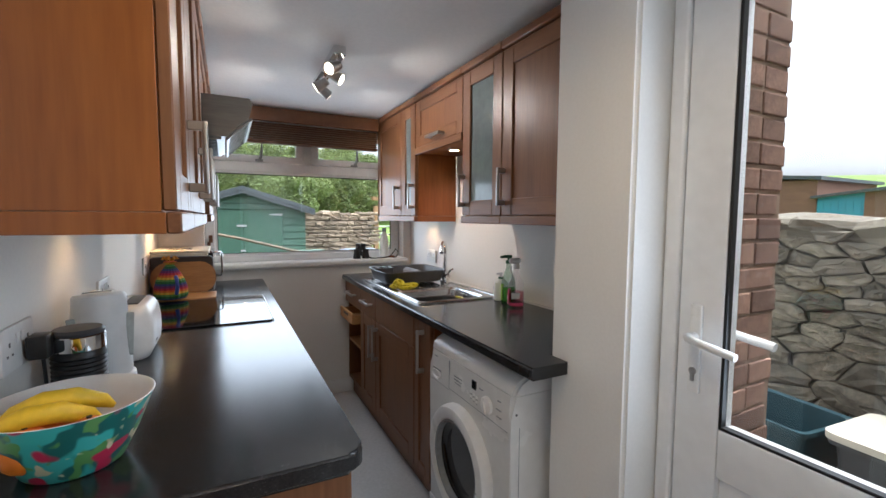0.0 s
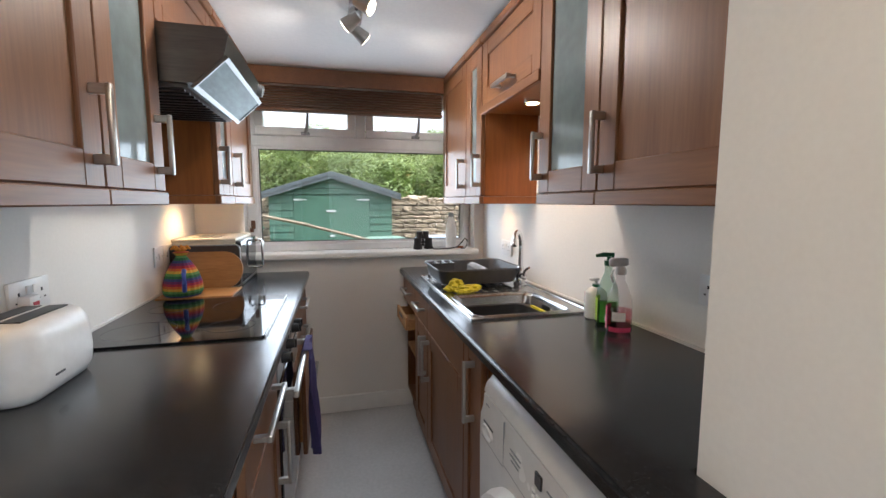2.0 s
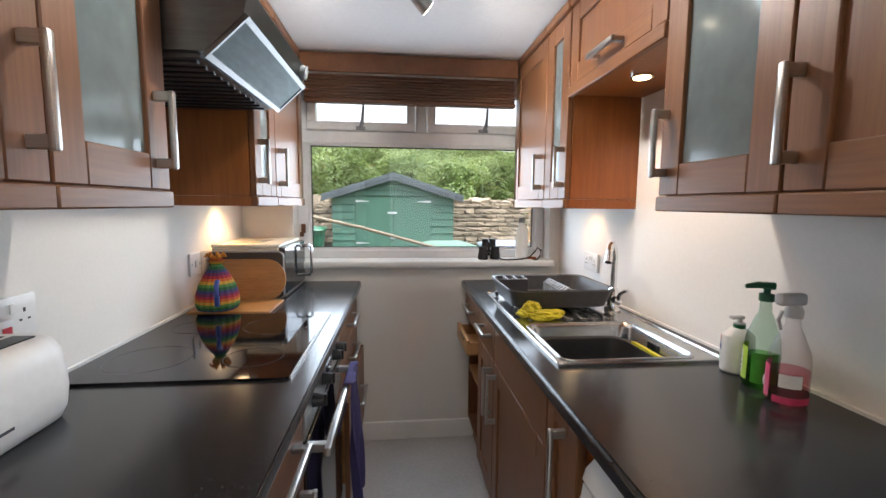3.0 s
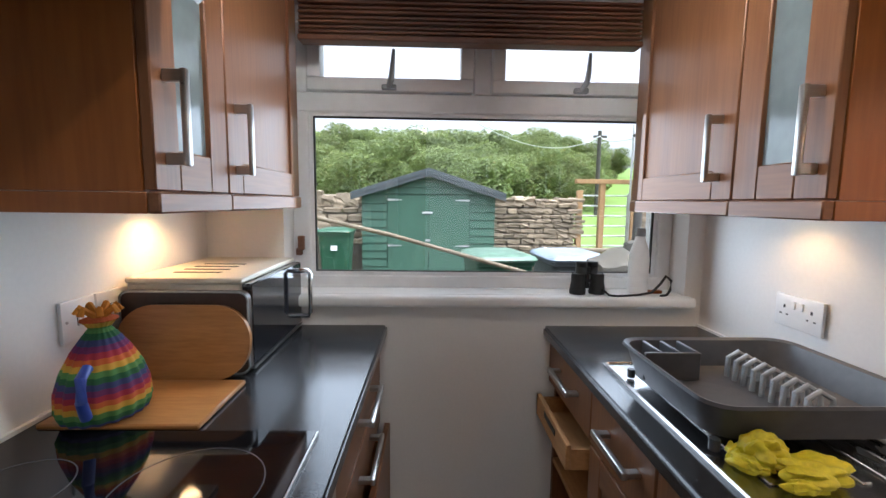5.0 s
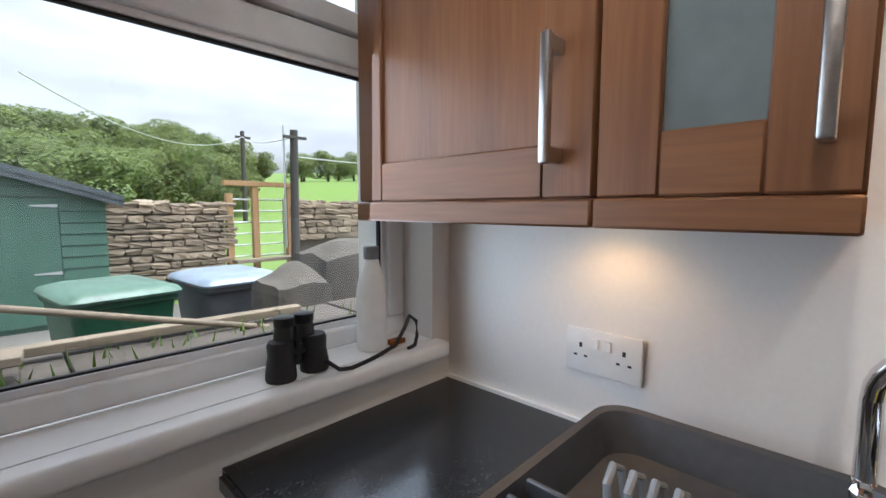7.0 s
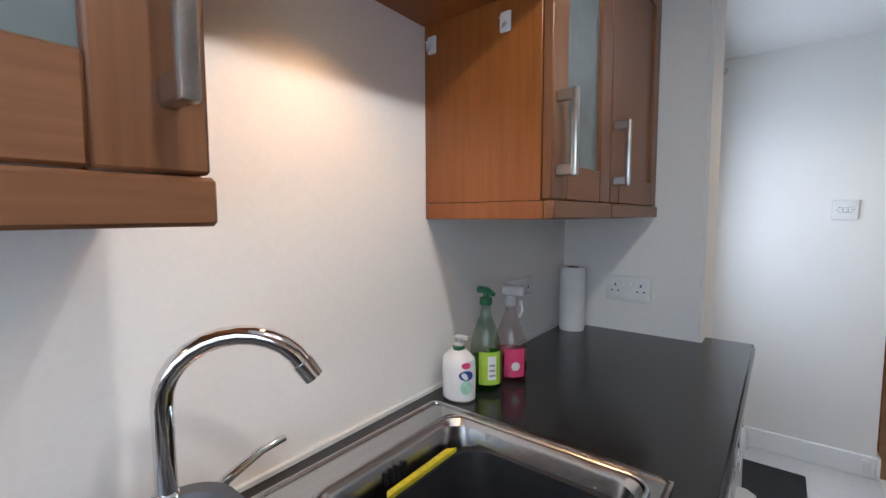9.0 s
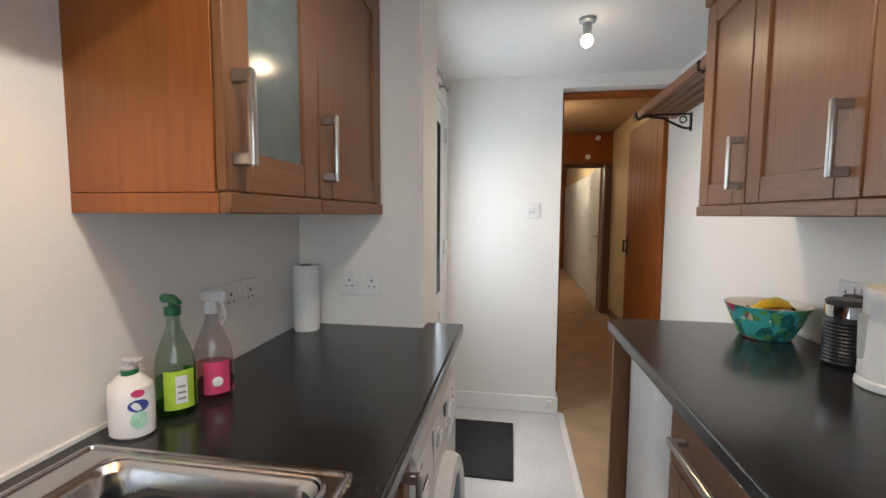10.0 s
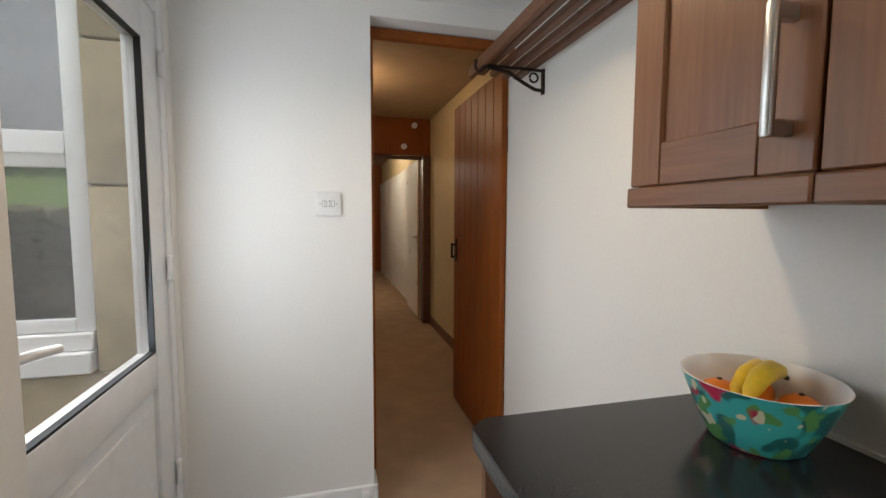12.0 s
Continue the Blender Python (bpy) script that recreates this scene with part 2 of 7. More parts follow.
M_BRICK = random_tint(mat("red_brick", (0.34, 0.20, 0.14), 0.88, scale=(17, 17, 17), fine=60, bump=0.6, alt=(0.17, 0.095, 0.07)), 0.34)
M_OUTBRICK = mat("far_brick", (0.22, 0.12, 0.08), 0.9, scale=(3, 3, 14), bump=0.2, alt=(0.16, 0.085, 0.06))
M_CMORT = mat("rubble_mortar", (0.075, 0.068, 0.056), 0.95, scale=(20, 20, 20), bump=0.4)
M_BMORT = mat("brick_mortar", (0.30, 0.205, 0.145), 0.95, scale=(20, 20, 20), bump=0.3)
M_SAND = random_tint(mat("dressed_sandstone", (0.44, 0.36, 0.23), 0.85, scale=(7, 7, 7), fine=50, bump=0.5, alt=(0.31, 0.25, 0.155)), 0.12)
M_SHED = mat("green_shed_paint", (0.052, 0.125, 0.085), 0.55, scale=(4, 4, 3), bump=0.15, alt=(0.038, 0.095, 0.065))
M_FELT = mat("roof_felt", (0.085, 0.10, 0.11), 0.9, scale=(8, 8, 8), fine=200, bump=0.4, alt=(0.055, 0.065, 0.07))
M_GRASS = mat("meadow_grass", (0.10, 0.17, 0.025), 0.95, scale=(1, 1, 1), fine=60, bump=0.5, alt=(0.06, 0.11, 0.02))
M_FIELD = mat("sunlit_field", (0.12, 0.20, 0.03), 0.95, scale=(0.4, 0.4, 0.4), fine=60, bump=0.3, alt=(0.11, 0.18, 0.03))
M_YARD = mat("yard_paving", (0.14, 0.13, 0.11), 0.9, scale=(3, 3, 3), fine=60, bump=0.4, alt=(0.085, 0.08, 0.07))
M_LEAF = random_tint(mat("tree_leaves", (0.15, 0.19, 0.07), 0.7, scale=(1.2, 1.2, 1.2), fine=16, bump=0, alt=(0.09, 0.125, 0.042)), 0.3)
ln, ll = M_LEAF.node_tree.nodes, M_LEAF.node_tree.links
thru, leafmix = ln.new("ShaderNodeBsdfTranslucent"), ln.new("ShaderNodeMixShader")
thru.inputs["Color"].default_value = (0.26, 0.32, 0.10, 1)
leafmix.inputs[0].default_value = 0.4
ll.new(ln["Principled BSDF"].outputs[0], leafmix.inputs[1])
ll.new(thru.outputs[0], leafmix.inputs[2])
ll.new(leafmix.outputs[0], ln["Material Output"].inputs["Surface"])
M_BARK = mat("bark", (0.09, 0.07, 0.05), 0.95, scale=(8, 8, 2), bump=0.6)
M_OLDWOOD = mat("weathered_plank", (0.24, 0.19, 0.13), 0.85, scale=(2, 20, 20), bump=0.4, alt=(0.13, 0.105, 0.075))
M_POLE = mat("tarred_pole", (0.06, 0.055, 0.05), 0.85, scale=(16, 16, 2), bump=0.3)
M_NEWWOOD = mat("fence_timber", (0.38, 0.24, 0.12), 0.75, scale=(14, 14, 2), bump=0.2, alt=(0.28, 0.15, 0.06))
M_GALV = mat("galvanised_steel", (0.62, 0.63, 0.64), 0.4, metal=0.8, var=0.08, bump=0.03)
M_BINGREEN = mat("bin_green", (0.012, 0.075, 0.035), 0.45, var=0.12, bump=0.06)
M_BINGREY = mat("bin_grey", (0.085, 0.09, 0.095), 0.5, var=0.12, bump=0.06)
M_LIDGREEN = mat("bin_lid_green", (0.085, 0.16, 0.11), 0.4, var=0.2, scale=(4, 4, 4), bump=0.1)
M_LIDBLUE = mat("bin_lid_blue", (0.22, 0.27, 0.33), 0.35, var=0.2, scale=(4, 4, 4), bump=0.1)
M_BOXTEAL = mat("recycling_box_teal", (0.02, 0.06, 0.075), 0.45, var=0.1, bump=0.05)
M_BLUEP = mat("blue_boards", (0.05, 0.28, 0.40), 0.6, scale=(1, 1, 6), bump=0.2)
M_PRINT = mat("dark_print", (0.06, 0.06, 0.07), 0.5, bump=0)
M_TRAY = mat("dark_tray", (0.045, 0.028, 0.022), 0.4, var=0.12, bump=0.02)


def striped_knit(name):
    """Bands of coloured wool, repeated up the cosy, with ribs."""
    m = mat(name, (0.5, 0.1, 0.1), 0.95, scale=(40, 40, 40), fine=200, bump=0.5)
    n, l = m.node_tree.nodes, m.node_tree.links
    tc, sep, mul, fr, ramp = n.new("ShaderNodeTexCoord"), n.new("ShaderNodeSeparateXYZ"), n.new("ShaderNodeMath"), n.new("ShaderNodeMath"), n.new("ShaderNodeValToRGB")
    l.new(tc.outputs["Object"], sep.inputs[0])
    mul.operation, fr.operation = "MULTIPLY", "FRACT"
    mul.inputs[1].default_value = 14.0
    l.new(sep.outputs["Z"], mul.inputs[0])
    l.new(mul.outputs[0], fr.inputs[0])
    l.new(fr.outputs[0], ramp.inputs[0])
    cr = ramp.color_ramp
    cr.interpolation = "CONSTANT"
    cols = [(0.035, 0.045, 0.13), (0.02, 0.10, 0.035), (0.08, 0.20, 0.05), (0.48, 0.28, 0.03), (0.46, 0.10, 0.02), (0.30, 0.02, 0.04), (0.13, 0.02, 0.09)]
    for i, c in enumerate(cols):
        e = cr.elements[i] if i < 2 else cr.elements.new(i / 7)
        e.position, e.color = i / 7, (*c, 1)
    l.new(ramp.outputs[0], n["Principled BSDF"].inputs["Base Color"])
    return m


def floral_print(name):
    """Turquoise ground with green leaves and red and pink flowers."""
    m = mat(name, (0.05, 0.42, 0.42), 0.3, bump=0)
    n, l = m.node_tree.nodes, m.node_tree.links
    p = n["Principled BSDF"]
    tc = n.new("ShaderNodeTexCoord")
    last = None
    for k, (sc, lo, hi, col, off) in enumerate([(21, 0.50, 0.55, (0.02, 0.15, 0.14), 0), (30, 0.55, 0.59, (0.12, 0.33, 0.10), 3), (15, 0.60, 0.63, (0.55, 0.03, 0.09), 7), (34, 0.64, 0.67, (0.72, 0.66, 0.45), 5)]):
        mp, nz, rp, mx = n.new("ShaderNodeMapping"), n.new("ShaderNodeTexNoise"), n.new("ShaderNodeMapRange"), n.new("ShaderNodeMix")
        mp.inputs["Location"].default_value = (off, off * 2, off)
        nz.inputs["Scale"].default_value, nz.inputs["Detail"].default_value = sc, 1.0
        rp.inputs["From Min"].default_value, rp.inputs["From Max"].default_value = lo, hi
        mx.data_type = "RGBA"
        l.new(tc.outputs["Object"], mp.inputs[0])
        l.new(mp.outputs[0], nz.inputs["Vector"])
        l.new(nz.outputs["Fac"], rp.inputs["Value"])
        l.new(rp.outputs[0], mx.inputs["Factor"])
        if last is None:
            mx.inputs["A"].default_value = (0.06, 0.46, 0.44, 1)
        else:
            l.new(last, mx.inputs["A"])
        mx.inputs["B"].default_value = (*col, 1)
        last = mx.outputs["Result"]
    l.new(last, p.inputs["Base Color"])
    return m


M_KNIT = striped_knit("rainbow_knit")
M_FLORAL = floral_print("floral_melamine")

# ---- building helpers ----
BASE = {}


def bm_new():
    return bmesh.new()


def box(bm, x0, x1, y0, y1, z0, z1, bev=0.0, seg=1):
    g = bmesh.ops.create_cube(bm, size=1, matrix=Matrix.LocRotScale(((x0 + x1) / 2, (y0 + y1) / 2, (z0 + z1) / 2), None, (abs(x1 - x0), abs(y1 - y0), abs(z1 - z0))))
    if bev:
        es = list({e for v in g["verts"] for e in v.link_edges})
        bmesh.ops.bevel(bm, geom=es, offset=bev, segments=seg, affect="EDGES", profile=0.5)
    return bm


def boxes(*rows, bev=0.0, seg=1):
    bm = bm_new()
    for r in rows:
        box(bm, *r, bev=bev, seg=seg)
    return bm


def rod(bm, a, b, r, r2=None, seg=16):
    a, b = Vector(a), Vector(b)
    d = b - a
    m = Matrix.Translation((a + b) / 2) @ d.to_track_quat("Z", "Y").to_matrix().to_4x4()
    bmesh.ops.create_cone(bm, cap_ends=True, segments=seg, radius1=r, radius2=r if r2 is None else r2, depth=d.length, matrix=m)
    return bm


def lathe(bm, rings, at=(0, 0, 0), seg=32, sx=1.0, sy=1.0, close=True):
    """Rings of (radius, height) turned about z."""
    loops = []
    for r, z in rings:
        loops.append([bm.verts.new((at[0] + sx * r * math.cos(2 * math.pi * i / seg), at[1] + sy * r * math.sin(2 * math.pi * i / seg), at[2] + z)) for i in range(seg)])
    for a, b in zip(loops, loops[1:]):
        for i in range(seg):
            bm.faces.new((a[i], a[(i + 1) % seg], b[(i + 1) % seg], b[i]))
    if close:
        bm.faces.new(loops[0][::-1])
        bm.faces.new(loops[-1])
    return bm


def tube(bm, pts, r, seg=12):
    """A round bar through points."""
    pts = [Vector(p) for p in pts]
    loops, up = [], Vector((0.13, 0.31, 0.94))
    for i, p in enumerate(pts):
        d = (pts[min(i + 1, len(pts) - 1)] - pts[max(i - 1, 0)]).normalized()
        s = d.cross(up).normalized()
        u = s.cross(d)
        rr = r[i] if isinstance(r, (list, tuple)) else r
        loops.append([bm.verts.new(p + rr * (math.cos(2 * math.pi * k / seg) * s + math.sin(2 * math.pi * k / seg) * u)) for k in range(seg)])
    for a, b in zip(loops, loops[1:]):
        for k in range(seg):
            bm.faces.new((a[k], a[(k + 1) % seg], b[(k + 1) % seg], b[k]))
    bm.faces.new(loops[0][::-1])
    bm.faces.new(loops[-1])
    return bm


def prism(bm, outline, axis, lo, hi):
    """An outline of (u, v) pushed along an axis. axis y: (x, z); axis x: (y, z); axis z: (x, y)."""
    def at(u, v, w):
        return {"y": (u, w, v), "x": (w, u, v), "z": (u, v, w)}[axis]
    a = [bm.verts.new(at(u, v, lo)) for u, v in outline]
    b = [bm.verts.new(at(u, v, hi)) for u, v in outline]
    k = len(a)
    for i in range(k):
        bm.faces.new((a[i], a[(i + 1) % k], b[(i + 1) % k], b[i]))
    bm.faces.new(a[::-1])
    bm.faces.new(b)
    return bm


def rounded(w, h, r, n=6, cx=0.0, cy=0.0):
    """A rectangle's outline with round corners."""
    out = []
    for (sx, sy, a0) in ((1, 1, 0), (-1, 1, 90), (-1, -1, 180), (1, -1, 270)):
        for i in range(n + 1):
            a = radians(a0 + 90 * i / n)
            out.append((cx + sx * (w / 2 - r) + r * math.cos(a), cy + sy * (h / 2 - r) + r * math.sin(a)))
    return out


def finish(bm, name, material, origin, smooth):
    bmesh.ops.recalc_face_normals(bm, faces=bm.faces)
    if smooth:
        for f in bm.faces:
            f.smooth = True
        for e in bm.edges:
            if len(e.link_faces) == 2 and e.calc_face_angle() > 0.7:
                e.smooth = False
    bmesh.ops.translate(bm, verts=bm.verts, vec=-Vector(origin))
    me = bpy.data.meshes.new(name)
    bm.to_mesh(me)
    bm.free()
    me.materials.append(material)
    return me


def thing(name, label, category, at, group="", kind=""):
    ob = new(name)
    ob.location = at
    ob.empty_display_size = 0.05
    BASE[ob] = Vector(at)
    return tagged(ob, label, category, group, kind)


def solo(name, bm, material, label, category, at=(0, 0, 0), group="", kind="", smooth=True):
    ob = new(name, finish(bm, name, material, at, smooth))
    ob.location = at
    BASE[ob] = Vector(at)
    return tagged(ob, label, category, group, kind)


def structure(name, bm, material, label="", smooth=False):
    return solo(name, bm, material, label, "", kind="structure", smooth=smooth)


def part(name, bm, material, parent, label="", smooth=True):
    at = BASE[parent]
    ob = new(name, finish(bm, name, material, at, smooth))
    ob.parent = parent
    BASE[ob] = at
    if label:
        ob["label"] = label
    return ob


# ---- the shell of the kitchen ----
XR = 1.745


def wall_x(y):
    """The right-hand wall runs slightly out of square."""
    return 1.695 - 0.0209 * y


def ceil_z(y):
    return 2.05 - 0.034 * y


structure("floor", boxes((-0.02, 2.0, -2.47, 0.3, -0.06, 0.0), (0.62, 1.5, -3.5, -2.47, -0.06, 0.0)), M_VINYL)
structure("floor_hall", boxes((0.0, 0.62, -3.52, -2.47, -0.06, 0.004), (-0.45, 0.95, -11.5, -3.52, -0.06, 0.004)), M_CARPET)
structure("floor_threshold", boxes((0.625, 0.66, -3.5, -2.47, -0.005, 0.006)), M_LAMIN)
structure("wall_left", boxes((-0.25, 0.0, -3.655, 0.3, -0.2, 2.6)), M_WALL)
bm = bm_new()
prism(bm, [(wall_x(0), 0.3), (wall_x(0), 0.0), (wall_x(-2.146), -2.146), (1.92, -2.146), (1.92, 0.3)], "z", -0.2, 2.6)
structure("wall_right", bm, M_WALL)
bm = bm_new()
prism(bm, [(1.28, -2.432), (1.472, -2.432), (1.472, -2.405), (1.90, -2.405), (1.90, -2.146), (1.28, -2.146)], "z", -0.2, 2.6)
bmesh.ops.bevel(bm, geom=[e for e in bm.edges if all(v.co.x < 1.29 for v in e.verts) and abs(e.verts[0].co.z - e.verts[1].co.z) > 1], offset=0.010, segments=3, affect="EDGES")
structure("wall_pier", bm, M_WALL)
structure("wall_door_head", boxes((1.405, 1.475, -3.50, -2.432, 2.02, 2.6)), M_WALL)
structure("wall_door_jamb", boxes((1.40, 1.475, -3.5, -3.44, -0.2, 2.02)), M_WALL)
structure("wall_back", boxes((0.675, 1.475, -3.63, -3.5, -0.2, 2.6), (-0.25, 0.675, -3.63, -3.5, 2.09, 2.6)), M_WALL)
structure("wall_window_below", boxes((0.0, 1.695, 0.0, 0.3, -0.2, 0.985)), M_WALL)
structure("wall_window_sides", boxes((0.0, 0.255, 0.0, 0.3, 0.985, 2.6), (1.635, 1.695, 0.0, 0.3, 0.985, 2.6)), M_WALL)
structure("wall_window_above", boxes((0.255, 1.635, 0.0, 0.3, 1.99, 2.6)), M_WALL)
bm = bm_new()
prism(bm, [(0.3, ceil_z(0.3)), (-2.405, ceil_z(-2.405)), (-2.405, ceil_z(-2.405) + 0.2), (0.3, ceil_z(0.3) + 0.2)], "x", -0.25, 1.97)
prism(bm, [(-2.405, ceil_z(-2.405)), (-3.6, ceil_z(-3.6)), (-3.6, ceil_z(-3.6) + 0.2), (-2.405, ceil_z(-2.405) + 0.2)], "x", -0.25, 1.475)
structure("ceiling", bm, M_CEIL)
structure("baseboard_window_wall", boxes((0.52, 1.22, -0.016, 0.0, 0.0, 0.105), bev=0.004), M_GLOSSW)
structure("baseboard_back_wall", boxes((0.675, 1.40, -3.5, -3.484, 0.0, 0.11), (0.659, 0.675, -3.63, -3.484, 0.0, 0.11), bev=0.004), M_GLOSSW)
bm = bm_new()
prism(bm, [(wall_x(0) - 0.008, 0.0), (wall_x(-2.14) - 0.008, -2.14), (wall_x(-2.14), -2.14), (wall_x(0), 0.0)], "z", 0.90, 0.908)
structure("trim_silicone_right", bm, M_WPLAS)
structure("trim_silicone_left", boxes((0, 0.008, -2.42, 0, 0.90, 0.908)), M_WPLAS)

# hall behind the kitchen
structure("wall_hall_left", boxes((-0.45, -0.29, -11.5, -3.58, 0, 2.9)), mat("hall_cream", (0.62, 0.50, 0.30), 0.8, var=0.03, scale=(2, 2, 2), bump=0.05))
structure("wall_hall_right", boxes((0.80, 0.95, -11.5, -3.63, 0, 2.9)), M_WALL)
structure("wall_hall_end", boxes((-0.45, 0.95, -11.6, -11.45, 0, 2.9)), M_PINE)
structure("wall_hall_return", boxes((-0.30, -0.25, -3.655, -3.58, 0, 2.6)), M_WALL)
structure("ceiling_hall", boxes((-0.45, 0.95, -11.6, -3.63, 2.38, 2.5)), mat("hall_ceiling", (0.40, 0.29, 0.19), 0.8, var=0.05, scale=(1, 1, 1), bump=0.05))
structure("trim_lintel", boxes((-0.02, 0.675, -3.63, -3.59, 2.045, 2.085), bev=0.003), M_PINE)
structure("trim_door_lining", boxes((0.655, 0.675, -3.63, -3.60, 0, 2.05)), M_PINE)
bm = bm_new()
box(bm, -0.29, 0.80, -6.66, -6.58, 1.97, 2.38, 0.004)
bulk = structure("wall_bulkhead", bm, M_PINE)
structure("trim_hall_frame", boxes((-0.29, -0.20, -6.70, -6.56, 0.0, 1.97), (-0.29, 0.80, -6.70, -6.66, 1.93, 1.97), bev=0.004), M_DARKW)
structure("baseboard_hall", boxes((-0.29, -0.27, -6.56, -4.5, 0.0, 0.09), (-0.29, -0.27, -11.4, -6.72, 0.0, 0.09)), M_DARKW)
hd = thing("hall_door", "white painted flush hall door standing open", "door", (-0.18, -6.75, 0.004))
part("door_leaf", boxes((-0.235, -0.195, -7.62, -6.76, 0.01, 1.95), bev=0.004), M_GLOSSW, hd)
part("door_edge", boxes((-0.195, -0.180, -6.80, -6.74, 0.01, 1.95), bev=0.002), M_RAWPINE, hd, "bare pine door edge")
bm = bm_new()
rod(bm, (-0.18, -6.80, 1.02), (-0.14, -6.80, 1.02), 0.01)
box(bm, -0.182, -0.176, -6.82, -6.785, 0.95, 1.09, 0.002)
rod(bm, (-0.14, -6.80, 1.02), (-0.14, -6.90, 1.02), 0.009)
part("handle", bm, M_STEEL, hd, "small metal lever handle")
structure("wall_hall_panel", boxes((-0.29, -0.255, -11.4, -7.7, 0, 1.96)), M_GLOSSW)
sp = thing("smoke_detector", "round white smoke detector on the pine bulkhead", "detector", (0.02, -6.575, 2.06))
bm = bm_new()
rod(bm, (0.02, -6.58, 2.06), (0.02, -6.55, 2.06), 0.032)
part("body", bm, M_WPLAS, sp)
sp2 = copy_thing(sp, pose(-0.10, -6.575, 2.30))

# boarded pine door, folded back into the hall
pd = thing("plank_door", "stained pine plank door folded open into the hall", "door", (0.02, -4.03, 0.004))
for i in range(7):
    y1 = -3.66 - i * 0.118
    part("plank", boxes((0.0, 0.03, y1 - 0.116, y1, 0.02, 1.99), bev=0.004), M_PINE, pd)
part("ledge", boxes((-0.025, 0.0, -4.46, -3.68, 1.6, 1.72), bev=0.003), M_PINE, pd)
part("ledge", boxes((-0.025, 0.0, -4.46, -3.68, 0.25, 0.37), bev=0.003), M_PINE, pd)
bm = boxes((0.03, 0.036, -4.45, -4.41, 0.98, 1.13), bev=0.002)
rod(bm, (0.036, -4.43, 1.09), (0.06, -4.43, 1.09), 0.006)
rod(bm, (0.036, -4.43, 1.01), (0.06, -4.43, 1.01), 0.006)
rod(bm, (0.06, -4.43, 1.10), (0.06, -4.43, 1.00), 0.007)
part("latch", bm, M_IRON, pd, "black iron pull latch")

# ---- window, door ----
win = structure("window_1", boxes((0.255, 1.635, 0.10, 0.175, 1.01, 1.055), (0.255, 1.635, 0.10, 0.175, 1.635, 1.70), (0.255, 1.635, 0.10, 0.175, 1.93, 1.99),
                (0.255, 0.315, 0.10, 0.175, 1.055, 1.635), (1.585, 1.635, 0.10, 0.175, 1.055, 1.635), (0.255, 0.315, 0.10, 0.175, 1.70, 1.93),
                (1.585, 1.635, 0.10, 0.175, 1.70, 1.93), (0.895, 0.955, 0.10, 0.175, 1.70, 1.93), bev=0.006, seg=2), M_UPVC)
part("bead", boxes((0.315, 1.585, 0.112, 0.13, 1.055, 1.068), (0.315, 1.585, 0.112, 0.13, 1.622, 1.635), (0.315, 0.328, 0.112, 0.13, 1.068, 1.622), (1.572, 1.585, 0.112, 0.13, 1.068, 1.622)), M_UPVC, win)
part("gasket", boxes((0.328, 1.572, 0.118, 0.128, 1.068, 1.072), (0.328, 1.572, 0.118, 0.128, 1.616, 1.622), (0.328, 0.333, 0.118, 0.128, 1.072, 1.616), (1.567, 1.572, 0.118, 0.128, 1.072, 1.616)), M_RUBBER, win)
g = part("pane", boxes((0.328, 1.572, 0.130, 0.136, 1.066, 1.624)), M_GLASS, win)
g.visible_shadow = False
for x0, x1 in ((0.318, 0.892), (0.958, 1.582)):
    sash = part("vent_sash", boxes((x0, x1, 0.085, 0.15, 1.703, 1.748), (x0, x1, 0.085, 0.15, 1.90, 1.928), (x0, x0 + 0.045, 0.085, 0.15, 1.748, 1.90), (x1 - 0.045, x1, 0.085, 0.15, 1.748, 1.90), bev=0.006, seg=2), M_UPVC, win)
    g = part("pane", boxes((x0 + 0.044, x1 - 0.044, 0.118, 0.124, 1.747, 1.901)), M_GLASS, sash)
    g.visible_shadow = False
    cx = (x0 + x1) / 2 + 0.005
    bm = boxes((cx - 0.035, cx + 0.015, 0.068, 0.085, 1.705, 1.722), bev=0.003)
    tube(bm, [(cx - 0.01, 0.07, 1.715), (cx, 0.05, 1.735), (cx + 0.004, 0.045, 1.77), (cx + 0.008, 0.05, 1.83)], [0.009, 0.011, 0.009, 0.006], 8)
    part("vent_handle", bm, M_GREYW, sash, "grey cockspur window handle")
bm = boxes((0.268, 0.288, 0.08, 0.10, 1.13, 1.155), (0.278, 0.300, 0.07, 0.085, 1.15, 1.20), bev=0.002)
part("catch", bm, M_DARKW, win, "small brown window catch")
bm = bm_new()
box(bm, 0.258, 1.632, 0.0, 0.10, 0.985, 1.01)
box(bm, 0.235, 1.655, -0.045, 0.004, 0.972, 1.01, 0.011, 3)
part("window_sill", bm, M_GLOSSW, win)

bl = thing("window_blind", "dark brown wooden slat blind drawn up under a pelmet", "blind", (0.88, -0.05, 1.84))
part("pelmet_board", boxes((0.325, 1.412, -0.085, -0.065, 1.955, 2.045), bev=0.003), M_WOODH, bl, "walnut pelmet board")
for i in range(8):
    z = 1.838 + i * 0.0145
    part("slat", boxes((0.335, 1.405, -0.062 + 0.004 * (i % 2), -0.012, z, z + 0.009), bev=0.002), M_DARKW, bl)
part("bottom_rail", boxes((0.333, 1.407, -0.066, -0.01, 1.815, 1.833), bev=0.004), M_DARKW, bl)

